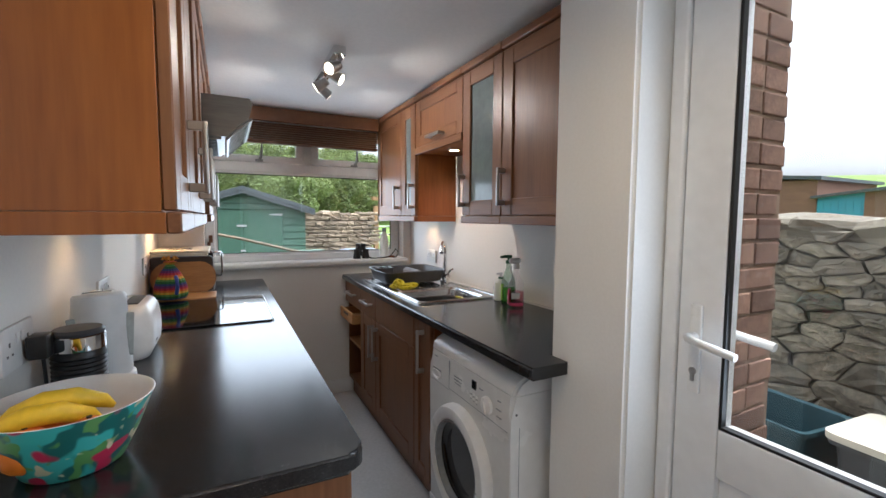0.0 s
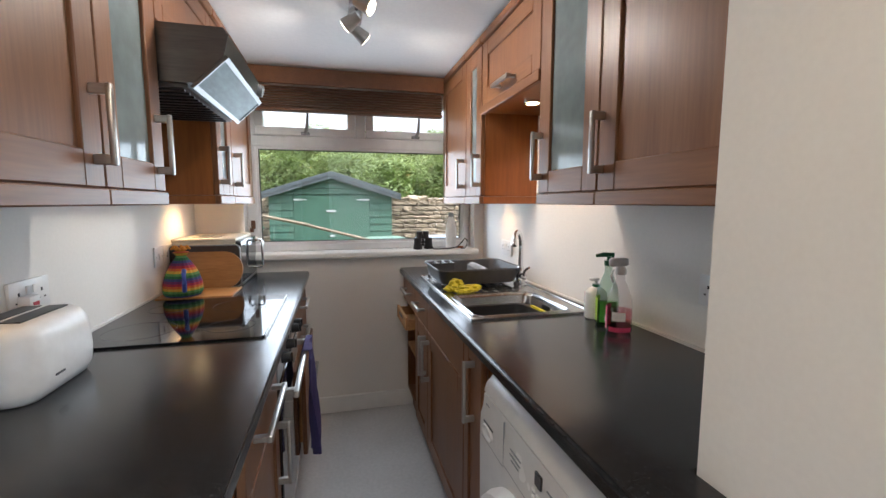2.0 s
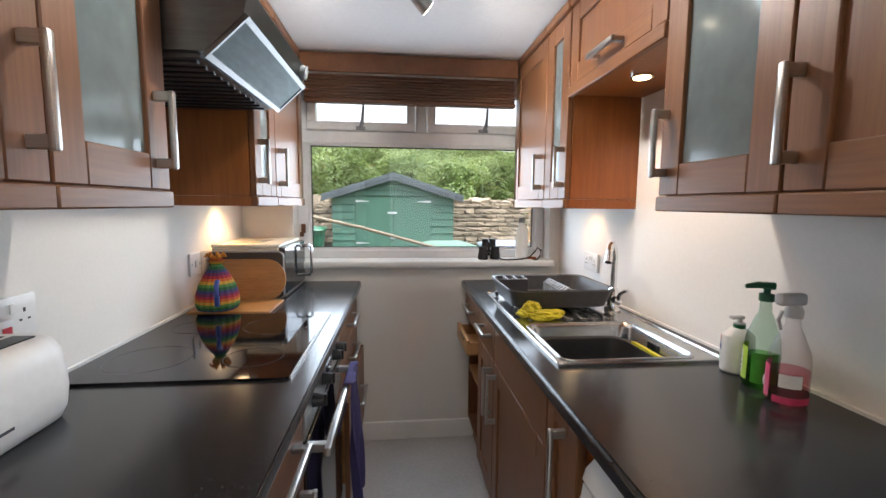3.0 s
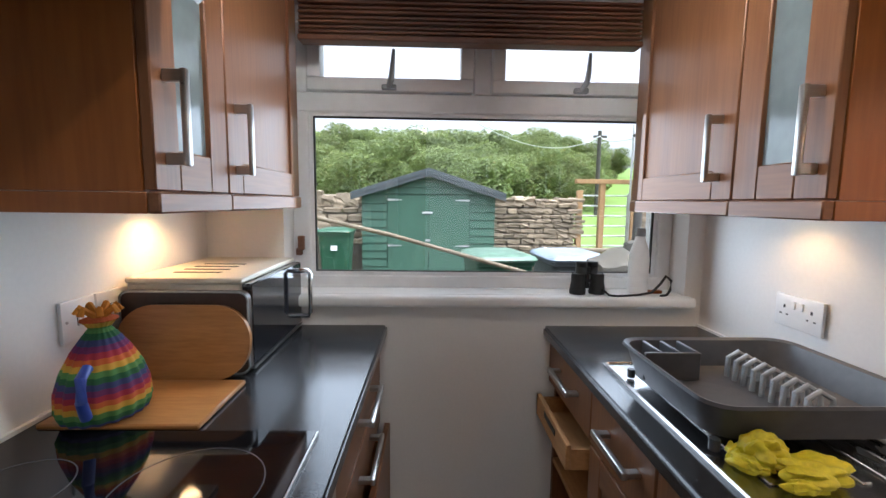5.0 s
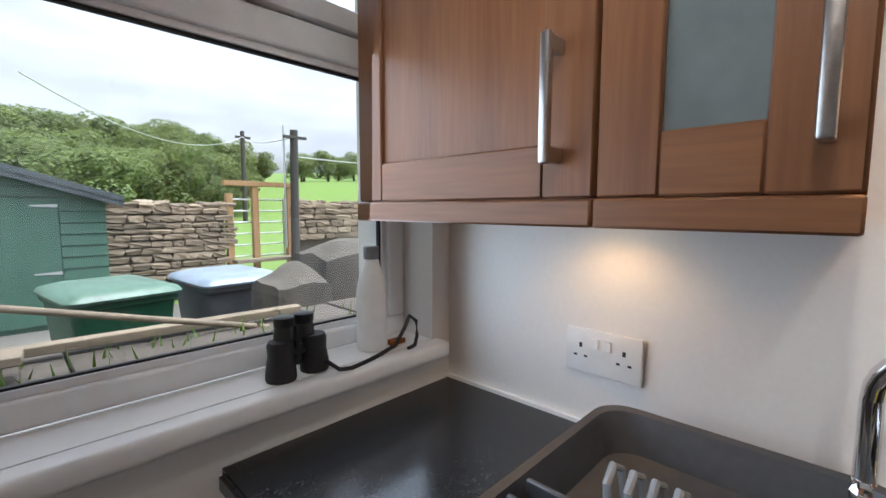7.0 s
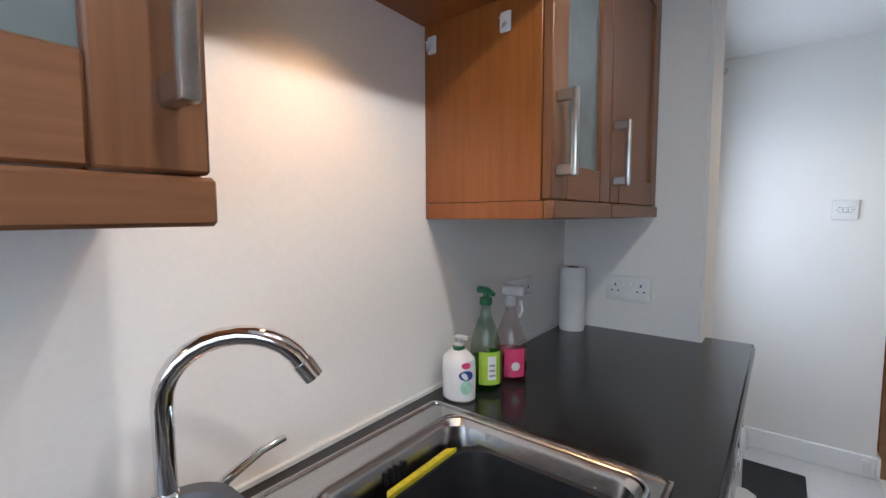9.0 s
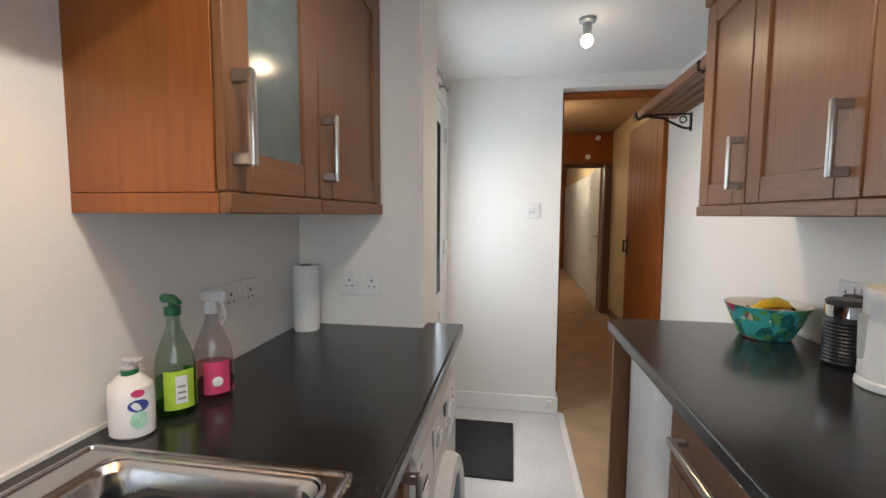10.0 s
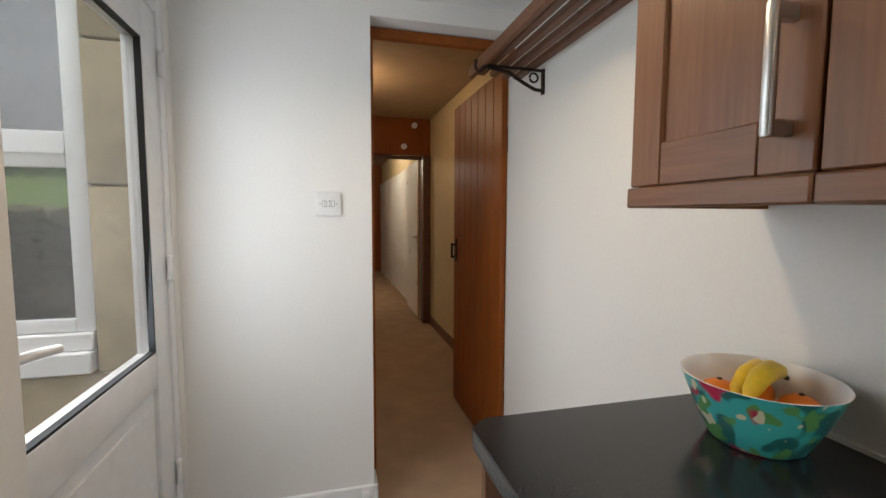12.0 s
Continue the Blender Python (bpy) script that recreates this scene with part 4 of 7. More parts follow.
t = base_box(1.19, 1.685, -0.718, -0.40, "narrow walnut base cabinet with drawer and door", FBR, 0.70)
d = shaker(FBR, -1, -0.717, -0.401, 0.705, 0.855, t, name="drawer_front", flat=True)
bar_handle(FBR, -1, -0.67, 0.79, 0.79, d, False, -0.50)
d = shaker(FBR, -1, -0.717, -0.401, 0.122, 0.70, t)
bar_handle(FBR, -1, -0.685, 0.47, 0.67, d)
part("plinth", boxes((1.22, 1.238, -0.718, -0.40, 0.0, 0.118)), M_WOODH, t)
t = base_box(1.19, 1.685, -1.312, -0.722, "walnut sink cabinet with blank drawer panel and door", FBR, 0.70)
shaker(FBR, -1, -1.311, -0.723, 0.705, 0.855, t, name="blank_panel", flat=True)
d = shaker(FBR, -1, -1.311, -0.723, 0.122, 0.70, t)
bar_handle(FBR, -1, -0.76, 0.47, 0.67, d)
part("plinth", boxes((1.22, 1.238, -1.312, -0.722, 0.0, 0.118)), M_WOODH, t)
t = base_box(1.19, 1.685, -1.495, -1.316, "slim walnut pull-out cabinet beside the washing machine", FBR)
d = shaker(FBR, -1, -1.494, -1.317, 0.122, 0.855, t, rail=0.05)
bar_handle(FBR, -1, -1.43, 0.62, 0.82, d)
part("plinth", boxes((1.22, 1.238, -1.495, -1.316, 0.0, 0.118)), M_WOODH, t)

# washing machine
t = thing("washing_machine", "white front-loading washing machine under the worktop", "washing machine", (1.4, -1.82, 0))
bm = bm_new()
prism(bm, [(1.66, 0.02), (1.66, 0.766), (1.163, 0.766), (1.157, 0.70), (1.155, 0.62), (1.155, 0.02)], "y", -2.115, -1.525)
bmesh.ops.bevel(bm, geom=[e for e in bm.edges if abs(e.verts[0].co.y - e.verts[1].co.y) < 0.001 and all(v.co.x < 1.17 for v in e.verts) and abs(e.verts[0].co.z - e.verts[1].co.z) > 0.01], offset=0.014, segments=3, affect="EDGES")
part("body", bm, M_APPL, t)
bm = bm_new()
prism(bm, [(1.66, 0.770), (1.66, 0.832), (1.275, 0.832), (1.218, 0.826), (1.190, 0.813), (1.171, 0.792), (1.164, 0.770)], "y", -2.118, -1.522)
bmesh.ops.bevel(bm, geom=[e for e in bm.edges if abs(e.verts[0].co.y - e.verts[1].co.y) < 0.001 and not all(v.co.z < 0.775 for v in e.verts) and all(v.co.x < 1.5 for v in e.verts)], offset=0.010, segments=3, affect="EDGES")
part("lid", bm, M_APPL, t)
panel = part("control_panel", boxes((1.1555, 1.1575, -2.098, -1.70, 0.648, 0.650), (1.1553, 1.1575, -1.70, -1.53, 0.640, 0.642), (1.1555, 1.160, -1.701, -1.699, 0.641, 0.76)), M_GREYW, t, "fine grey joints round the controls")
bm = bm_new()
lathe(bm, [(0.040, 0.0), (0.036, 0.006), (0.026, 0.002), (0.018, -0.004)], seg=28, sy=0.5)
bmesh.ops.transform(bm, matrix=Matrix.Translation((1.156, -1.590, 0.672)) @ Matrix.Rotation(radians(-90), 4, "Y") @ Matrix.Rotation(radians(90), 4, "Z"), verts=bm.verts)
part("drawer_grip", bm, M_WPLAS, panel, "moulded white drawer grip")
# black strip laid on the flat front as the shadow over the grip
part("grip_shadow_gap", boxes((1.1545, 1.158, -1.625, -1.556, 0.690, 0.695), bev=0.001), M_BLACK, panel, "black strip for the shadow above the grip")
part("display", boxes((1.1545, 1.160, -1.903, -1.875, 0.714, 0.745), bev=0.001), M_DGLASS, panel, "small dark display")
bm = bm_new()
lathe(bm, [(0.031, 0.0), (0.030, 0.010), (0.026, 0.013), (0.005, 0.014)], seg=28)
box(bm, -0.026, 0.026, -0.004, 0.004, 0.012, 0.020, 0.002)
bmesh.ops.transform(bm, matrix=Matrix.Translation((1.1565, -1.980, 0.692)) @ Matrix.Rotation(radians(-90), 4, "Y") @ Matrix.Rotation(radians(20), 4, "Z"), verts=bm.verts)
part("dial", bm, M_WPLAS, panel, "white programme dial")
for i in range(6):
    y, z = -1.870 - 0.020 * (i % 3), 0.698 - 0.016 * (i // 3) - 0.004 * (i % 3)
    part("button", boxes((1.1535, 1.159, y - 0.0055, y + 0.0055, z - 0.004, z + 0.004), bev=0.001), M_WPLAS, panel)
    part("print_bar", boxes((1.1552, 1.158, y - 0.005, y + 0.005, z - 0.0085, z - 0.0065)), M_GREYW, panel)
for y0, z0, w in ((-1.575, 0.742, 0.012), (-1.77, 0.712, 0.03), (-1.77, 0.700, 0.03), (-1.77, 0.688, 0.022), (-2.045, 0.728, 0.010), (-2.045, 0.70, 0.014), (-2.05, 0.676, 0.014), (-1.935, 0.728, 0.012)):
    part("print_bar", boxes((1.1553 + max(0.0, z0 - 0.70) * 0.09, 1.1615, y0 - w, y0 + w, z0, z0 + 0.003)), M_GREYW, panel)
bm = bm_new()
lathe(bm, [(0.213, 0.0), (0.213, 0.020), (0.204, 0.040), (0.184, 0.047), (0.163, 0.040), (0.150, 0.0)], seg=56, close=False)
bmesh.ops.transform(bm, matrix=Matrix.Translation((1.156, -1.81, 0.405)) @ Matrix.Rotation(radians(-90), 4, "Y"), verts=bm.verts)
pd_ = part("door_ring", bm, M_WPLAS, t, "white porthole ring")
bm = bm_new()
lathe(bm, [(0.153, 0.0), (0.148, 0.012), (0.12, 0.0), (0.06, -0.002), (0.01, -0.002)], seg=44)
bmesh.ops.transform(bm, matrix=Matrix.Translation((1.154, -1.81, 0.405)) @ Matrix.Rotation(radians(-90), 4, "Y"), verts=bm.verts)
part("porthole_glass", bm, M_DGLASS, pd_, "dark porthole glass")
bm = bm_new()
lathe(bm, [(0.158, 0.034), (0.156, 0.039), (0.150, 0.036), (0.148, 0.012)], seg=48, close=False)
bmesh.ops.transform(bm, matrix=Matrix.Translation((1.156, -1.81, 0.405)) @ Matrix.Rotation(radians(-90), 4, "Y"), verts=bm.verts)
part("rubber_seal", bm, M_GREYW, pd_, "grey inner rim")
part("door_catch", boxes((1.112, 1.122, -2.012, -1.974, 0.385, 0.389), (1.118, 1.156, -2.040, -2.020, 0.300, 0.345), bev=0.001), M_GREYW, pd_)
part("side_joint", boxes((1.188, 1.190, -2.1157, -2.110, 0.08, 0.665)), M_GREYW, t)
bm = bm_new()
rod(bm, (1.176, -2.1165, 0.71), (1.176, -2.112, 0.71), 0.004, seg=10)
part("screw", bm, M_PRINT, t)
part("kick_plate", boxes((1.151, 1.157, -2.10, -1.53, 0.03, 0.12), bev=0.002), M_WPLAS, t)
for xx in (1.22, 1.62):
    for yy in (-2.07, -1.57):
        bm = bm_new()
        rod(bm, (xx, yy, 0), (xx, yy, 0.022), 0.02)
        part("foot", bm, M_BLACK, t)

# ---- hob ----
t = thing("hob", "black ceramic glass hob flush on the worktop", "hob", (0.29, -1.0, 0.90))
bm = bm_new()
prism(bm, rounded(0.515, 0.605, 0.014, 4, 0.285, -1.0025), "z", 0.9005, 0.907)
part("glass", bm, M_HOB, t)
part("edge_strip", boxes((0.545, 0.548, -1.30, -0.705, 0.9005, 0.908)), M_STEEL, t)
for x, y, r in ((0.16, -1.155, 0.10), (0.42, -1.16, 0.075), (0.15, -0.86, 0.075), (0.40, -0.86, 0.105)):
    bm = bm_new()
    lathe(bm, [(r, 0.9071), (r, 0.9075), (r - 0.002, 0.9075), (r - 0.002, 0.9071)], (x, y, 0), 56, close=False)
    part("cooking_zone", bm, M_RING, t, "thin printed ring")

# ---- sink, tap, rack ----
t = thing("sink", "stainless steel sink with one bowl and a drainer", "sink", (1.44, -0.82, 0.90))
BX0, BX1, BY0, BY1 = 1.236, 1.600, -1.252, -0.915
bm = bm_new()
for r in ((SX0, SX1, SY0, BY0), (SX0, BX0, BY0, BY1), (BX1, SX1, BY0, BY1), (SX0, SX1, BY1, SY1)):
    box(bm, *r, 0.9005, 0.9055)
part("rim_plate", bm, M_SINK, t, smooth=False)
bm = bm_new()
loops = []
for w, h, r, z in ((BX1 - BX0, BY1 - BY0, 0.03, 0.9056), (BX1 - BX0 - 0.012, BY1 - BY0 - 0.012, 0.04, 0.895), (BX1 - BX0 - 0.03, BY1 - BY0 - 0.03, 0.05, 0.76), (BX1 - BX0 - 0.09, BY1 - BY0 - 0.09, 0.05, 0.742)):
    loops.append([bm.verts.new((x, y, z)) for x, y in rounded(w, h, r, 5, (BX0 + BX1) / 2, (BY0 + BY1) / 2)])
for a, b in zip(loops, loops[1:]):
    for i in range(len(a)):
        bm.faces.new((a[i], a[(i + 1) % len(a)], b[(i + 1) % len(a)], b[i]))
bm.faces.new(loops[-1])
part("bowl", bm, M_SINK, t)
edge = bm_new()
pts = [(x, y, 0.9065) for x, y in rounded(BX1 - BX0 + 0.012, BY1 - BY0 + 0.012, 0.034, 6, (BX0 + BX1) / 2, (BY0 + BY1) / 2)]
tube(edge, pts + pts[:1], 0.004, 8)
part("bowl_edge", edge, M_SINK, t)
edge = bm_new()
pts = [(x, y, 0.9065) for x, y in rounded(SX1 - SX0 - 0.01, SY1 - SY0 - 0.01, 0.012, 3, (SX0 + SX1) / 2, (SY0 + SY1) / 2)]
tube(edge, [(x, y, 0.906) for x, y, z in pts] + [(pts[0][0], pts[0][1], 0.906)], 0.0045, 6)
part("outer_edge", edge, M_SINK, t)
for i in range(7):
    x = 1.26 + i * 0.048
    part("drainer_ridge", boxes((x, x + 0.018, -0.86, -0.42, 0.9055, 0.910), bev=0.002), M_SINK, t)
for i in range(4):
    part("overflow_slot", boxes((1.590 - 0.004, 1.5935, -1.10 + i * 0.014, -1.094 + i * 0.014, 0.862, 0.885)), M_BLACK, t)

t = thing("washing_up_bowl", "dark grey plastic washing-up bowl inside the sink", "bowl", (1.41, -1.09, 0.745))
bm = bm_new()
loops = []
cx, cy = 1.405, -1.095
for w, h, r, z in ((0.20, 0.20, 0.04, 0.746), (0.26, 0.27, 0.05, 0.76), (0.298, 0.292, 0.06, 0.862), (0.312, 0.306, 0.06, 0.866), (0.308, 0.302, 0.06, 0.870), (0.290, 0.284, 0.055, 0.866), (0.252, 0.262, 0.05, 0.77), (0.19, 0.19, 0.04, 0.757)):
    loops.append([bm.verts.new((x, y, z)) for x, y in rounded(w, h, r, 6, cx, cy)])
for a, b in zip(loops, loops[1:]):
    for i in range(len(a)):
        bm.faces.new((a[i], a[(i + 1) % len(a)], b[(i + 1) % len(a)], b[i]))
bm.faces.new(loops[0][::-1])
bm.faces.new(loops[-1])
part("tub", bm, M_DBOWL, t)
bm = bm_new()
prism(bm, [(1.553, -1.20), (1.566, -1.185), (1.563, -1.03), (1.552, -1.02)], "z", 0.868, 0.876)
part("lip_mark", bm, M_YELLOW, t, "yellow cloth edge on the rim")

t = thing("mixer_tap", "chrome swan-neck mixer tap with a side lever", "tap", (1.625, -0.75, 0.905))
bm = bm_new()
lathe(bm, [(0.030, 0.9056), (0.030, 0.912), (0.022, 0.918), (0.021, 0.985), (0.016, 0.995), (0.012, 1.0)], (1.625, -0.75, 0), 24)
part("base", bm, M_CHROME, t)
bm = bm_new()
pts = [(1.625, -0.75, 0.99), (1.625, -0.75, 1.10)]
for i in range(13):
    a = math.pi * (1 - i / 12 * 0.86)
    pts.append((1.625 - 0.046 * (1 + math.cos(a)), -0.75 - 0.064 * (1 + math.cos(a)), 1.10 + 0.072 * math.sin(a)))
tube(bm, pts, 0.0115, 16)
part("spout", bm, M_CHROME, t)
e0, e1 = Vector(pts[-2]), Vector(pts[-1])
dd = (e1 - e0).normalized()
bm = bm_new()
rod(bm, e1 - dd * 0.004, e1 + dd * 0.02, 0.0135, 0.0125, 20)
part("nozzle", bm, M_CHROME, t)
bm = bm_new()
rod(bm, (1.625, -0.75, 0.955), (1.622, -0.798, 0.955), 0.015, seg=20)
tube(bm, [(1.622, -0.792, 0.96), (1.618, -0.812, 0.985), (1.612, -0.855, 1.005), (1.606, -0.885, 1.012)], [0.008, 0.007, 0.006, 0.005], 10)
part("lever", bm, M_CHROME, t)

t = thing("dish_rack", "dark grey plastic dish rack on the drainer", "dish rack", (1.41, -0.62, 0.91))
RX0, RX1, RY0, RY1 = 1.205, 1.625, -0.80, -0.435
cx, cy = (RX0 + RX1) / 2, (RY0 + RY1) / 2
bm = bm_new()
loops = []
for w, h, r, z in ((0.34, 0.29, 0.04, 0.925), (0.37, 0.315, 0.05, 0.93), (0.405, 0.352, 0.05, 0.992), (0.42, 0.366, 0.05, 0.994), (0.416, 0.362, 0.05, 1.0), (0.396, 0.342, 0.045, 0.996), (0.362, 0.307, 0.045, 0.938), (0.33, 0.28, 0.04, 0.933)):
    loops.append([bm.verts.new((x, y, z)) for x, y in rounded(w, h, r, 6, cx, cy)])
for a, b in zip(loops, loops[1:]):
    for i in range(len(a)):
        bm.faces.new((a[i], a[(i + 1) % len(a)], b[(i + 1) % len(a)], b[i]))
bm.faces.new(loops[0][::-1])
bm.faces.new(loops[-1])
part("tub", bm, M_GREYP, t)
part("cutlery_divider", boxes((1.225, 1.352, -0.544, -0.536, 0.935, 0.998), bev=0.002), M_GREYP, t)
for x in (1.265, 1.307, 1.348):
    part("cutlery_divider", boxes((x - 0.004, x + 0.004, -0.536, -0.455, 0.935, 0.998), bev=0.002), M_GREYP, t)
for i in range(9):
    y = -0.73 + i * 0.026
    bm = bm_new()
    tube(bm, [(1.428, y, 0.936), (1.432, y + 0.004, 0.978), (1.455, y + 0.006, 0.992), (1.478, y + 0.004, 0.978), (1.482, y, 0.936)], 0.0055, 8)
    part("plate_prong", bm, M_GREYW, t, "pale grey plate prong")
for xx in (1.235, 1.59):
    for yy in (-0.77, -0.465):
        bm = bm_new()
        rod(bm, (xx, yy, 0.910), (xx, yy, 0.93), 0.009)
        part("foot", bm, M_GREYP, t)
for i, (x, y, a) in enumerate(((1.50, -0.86, 0.3), (1.53, -0.87, -0.2), (1.47, -0.875, 0.1))):
    bm = bm_new()
    tube(bm, [(x, y, 0.912), (x + 0.02 * a, y + 0.05, 0.918), (x + 0.03 * a, y + 0.09, 0.914)], [0.004, 0.003, 0.009], 8)
    solo("cutlery", bm, M_CHROME, "steel spoon lying on the drainer", "cutlery", (x, y, 0.91), "cutlery on the drainer")

# yellow rubber gloves over the divider
bm = bm_new()
for cx, cy, cz, rx, ry, rz, tw in ((1.332, -0.850, 0.926, 0.056, 0.036, 0.015, 0.25), (1.282, -0.815, 0.936, 0.034, 0.030, 0.026, 0.6), (1.254, -0.828, 0.921, 0.030, 0.020, 0.012, -0.5), (1.305, -0.878, 0.918, 0.040, 0.013, 0.010, 0.1), (1.248, -0.800, 0.922, 0.028, 0.011, 0.010, 1.0)):
    g = bmesh.ops.create_icosphere(bm, subdivisions=4, radius=1.0)
    m = Matrix.Translation((cx, cy, cz)) @ Matrix.Rotation(tw, 4, "Z") @ Matrix.Diagonal((rx, ry, rz, 1))
    for v in g["verts"]:
        k = v.co.copy()
        fold = 1 + 0.30 * noise.noise(k * 2.3 + Vector((cx * 90, cy * 70, 0))) + 0.13 * math.sin(9 * k.x + 7 * k.y + cx * 50)
        v.co = m @ (k * fold)
        v.co.z = max(v.co.z, 0.9075)
solo("rubber_glove", bm, M_YELLOW, "crumpled yellow rubber gloves on the sink edge", "gloves", (1.28, -0.86, 0.9075))

# ---- loose things, left worktop ----
t = thing("fruit_bowl", "turquoise floral melamine bowl with a white inside", "bowl", (0.135, -2.24, 0.90))
bm = bm_new()
lathe(bm, [(0.066, 0.9005), (0.072, 0.905), (0.094, 0.950), (0.112, 0.995), (0.120, 1.013)], (0.135, -2.24, 0), 56, close=False)
bm.faces.new([v for v in bm.verts if v.co.z < 0.901])
part("shell", bm, M_FLORAL, t, "turquoise shell with red flowers")
bm = bm_new()
lathe(bm, [(0.120, 1.0132), (0.1185, 1.0140), (0.1165, 1.0125), (0.108, 0.993), (0.090, 0.952), (0.066, 0.910), (0.001, 0.908)], (0.135, -2.24, 0), 56, close=False)
part("lining", bm, M_WPLAS, t, "white glossy lining")


def banana(pts, rad):
    bm = bm_new()
    tube(bm, pts, rad, 10)
    ob = solo("banana", bm, M_BANANA, "ripe yellow banana lying in the fruit bowl", "banana", tuple(pts[2]), "bananas in the bowl")
    e = bm_new()
    tube(e, [pts[0], Vector(pts[0]) + (Vector(pts[0]) - Vector(pts[1])).normalized() * 0.018], [0.005, 0.004], 8)
    part("stem", e, M_STEM, ob)


for dx, dy, dz in ((0.0, 0.0, 0.0), (-0.012, -0.033, -0.010)):
    banana([(x + dx, y + dy, z + dz) for x, y, z in ((0.050, -2.262, 0.998), (0.066, -2.258, 1.008), (0.100, -2.247, 1.017), (0.140, -2.234, 1.013), (0.174, -2.222, 0.996), (0.188, -2.217, 0.982))], [0.006, 0.013, 0.0175, 0.0175, 0.013, 0.005])
for x, y, z in ((0.088, -2.290, 0.957), (0.168, -2.286, 0.957), (0.098, -2.196, 0.957)):
    bm = bm_new()
    bmesh.ops.create_uvsphere(bm, u_segments=20, v_segments=14, radius=0.036, matrix=Matrix.Translation((x, y, z)))
    ob = solo("orange", bm, M_ORANGE, "bright orange lying in the fruit bowl", "orange", (x, y, z - 0.036), "oranges in the bowl")
    e = bm_new()
    rod(e, (x, y, z + 0.034), (x, y, z + 0.038), 0.004)
    part("stem", e, M_STEM, ob)

t = thing("milk_frother", "black ribbed milk frother with a steel lid", "milk frother", (0.085, -1.972, 0.90))
bm = bm_new()
rings = [(0.043, 0.9005), (0.049, 0.906)]
for i in range(12):
    rings += [(0.0505, 0.913 + i * 0.0098), (0.0475, 0.9185 + i * 0.0098)]
lathe(bm, rings + [(0.0475, 1.036)], (0.085, -1.972, 0), 36)
part("body", bm, M_BLACK, t)
bm = bm_new()
lathe(bm, [(0.0495, 1.036), (0.0495, 1.066), (0.046, 1.069)], (0.085, -1.972, 0), 36)
part("collar", bm, M_CHROME, t, "polished steel collar")
bm = bm_new()
lathe(bm, [(0.047, 1.069), (0.048, 1.075), (0.043, 1.081), (0.005, 1.083)], (0.085, -1.972, 0), 36)
part("lid", bm, M_GREYP, t, "dark lid")

t.location.x = 0.082

t = thing("kettle", "white plastic jug kettle with grey level window", "kettle", (0, 0, 0))
bm = bm_new()
lathe(bm, [(0.070, 0.0005), (0.073, 0.004), (0.072, 0.018), (0.066, 0.022)], seg=40)
part("power_base", bm, M_WPLAS, t)
bm = bm_new()
loops = []
for w, h, r, z, dx, lift in ((0.134, 0.128, 0.062, 0.022, 0.0, 0.0), (0.138, 0.130, 0.062, 0.034, 0.0, 0.0), (0.130, 0.122, 0.056, 0.12, 0.004, 0.0), (0.122, 0.112, 0.048, 0.205, 0.009, 0.10), (0.122, 0.110, 0.044, 0.226, 0.011, 0.14), (0.112, 0.100, 0.040, 0.233, 0.010, 0.14), (0.04, 0.03, 0.012, 0.236, 0.006, 0.14)):
    loops.append([bm.verts.new((x, y * (1.0 if x < 0.03 else max(0.55, 1.0 - (x - 0.03) * 6 * (z > 0.1))), z + lift * (x - 0.02))) for x, y in rounded(w, h, r, 8, dx, 0.0)])
for a, b in zip(loops, loops[1:]):
    for i in range(len(a)):
        bm.faces.new((a[i], a[(i + 1) % len(a)], b[(i + 1) % len(a)], b[i]))
bm.faces.new(loops[0][::-1])
bm.faces.new(loops[-1])
part("jug", bm, M_WPLAS, t)
bm = bm_new()
loops = []
for px, pz, hw, th in ((-0.035, 0.219, 0.017, 0.013), (-0.066, 0.217, 0.018, 0.014), (-0.092, 0.205, 0.018, 0.014), (-0.104, 0.175, 0.017, 0.013), (-0.104, 0.125, 0.015, 0.012), (-0.096, 0.085, 0.014, 0.011), (-0.078, 0.062, 0.013, 0.010), (-0.055, 0.056, 0.012, 0.010)):
    loops.append((px, pz, hw, th))
rings = []
for i, (px, pz, hw, th) in enumerate(loops):
    a, b = loops[max(i - 1, 0)], loops[min(i + 1, len(loops) - 1)]
    d = Vector((b[0] - a[0], 0, b[1] - a[1])).normalized()
    n_ = Vector((-d.z, 0, d.x))
    rings.append([bm.verts.new(Vector((px, 0, pz)) + n_ * th * math.sin(q * math.pi / 8) + Vector((0, hw * math.cos(q * math.pi / 8), 0))) for q in range(16)])
for a, b in zip(rings, rings[1:]):
    for i in range(16):
        bm.faces.new((a[i], a[(i + 1) % 16], b[(i + 1) % 16], b[i]))
bm.faces.new(rings[0][::-1])
bm.faces.new(rings[-1])
part("handle", bm, M_WPLAS, t, "thick white loop handle")
for sgn in (-1, 1):
    bm = bm_new()
    prism(bm, rounded(0.015, 0.112, 0.007, 5, 0.034, 0.125), "y", *sorted((sgn * 0.040, sgn * 0.0565)))
    bmesh.ops.transform(bm, matrix=Matrix.Rotation(sgn * -0.06, 4, "X"), verts=bm.verts)
    part("level_window", bm, M_LEVEL, t, "pale grey water level window")
part("lid_joint", boxes((-0.022, -0.020, -0.03, 0.03, 0.226, 0.2325), bev=0.0005), M_GREYW, t)
t.matrix_world = pose(0.085, -1.808, 0.90, 0, 0, -72)

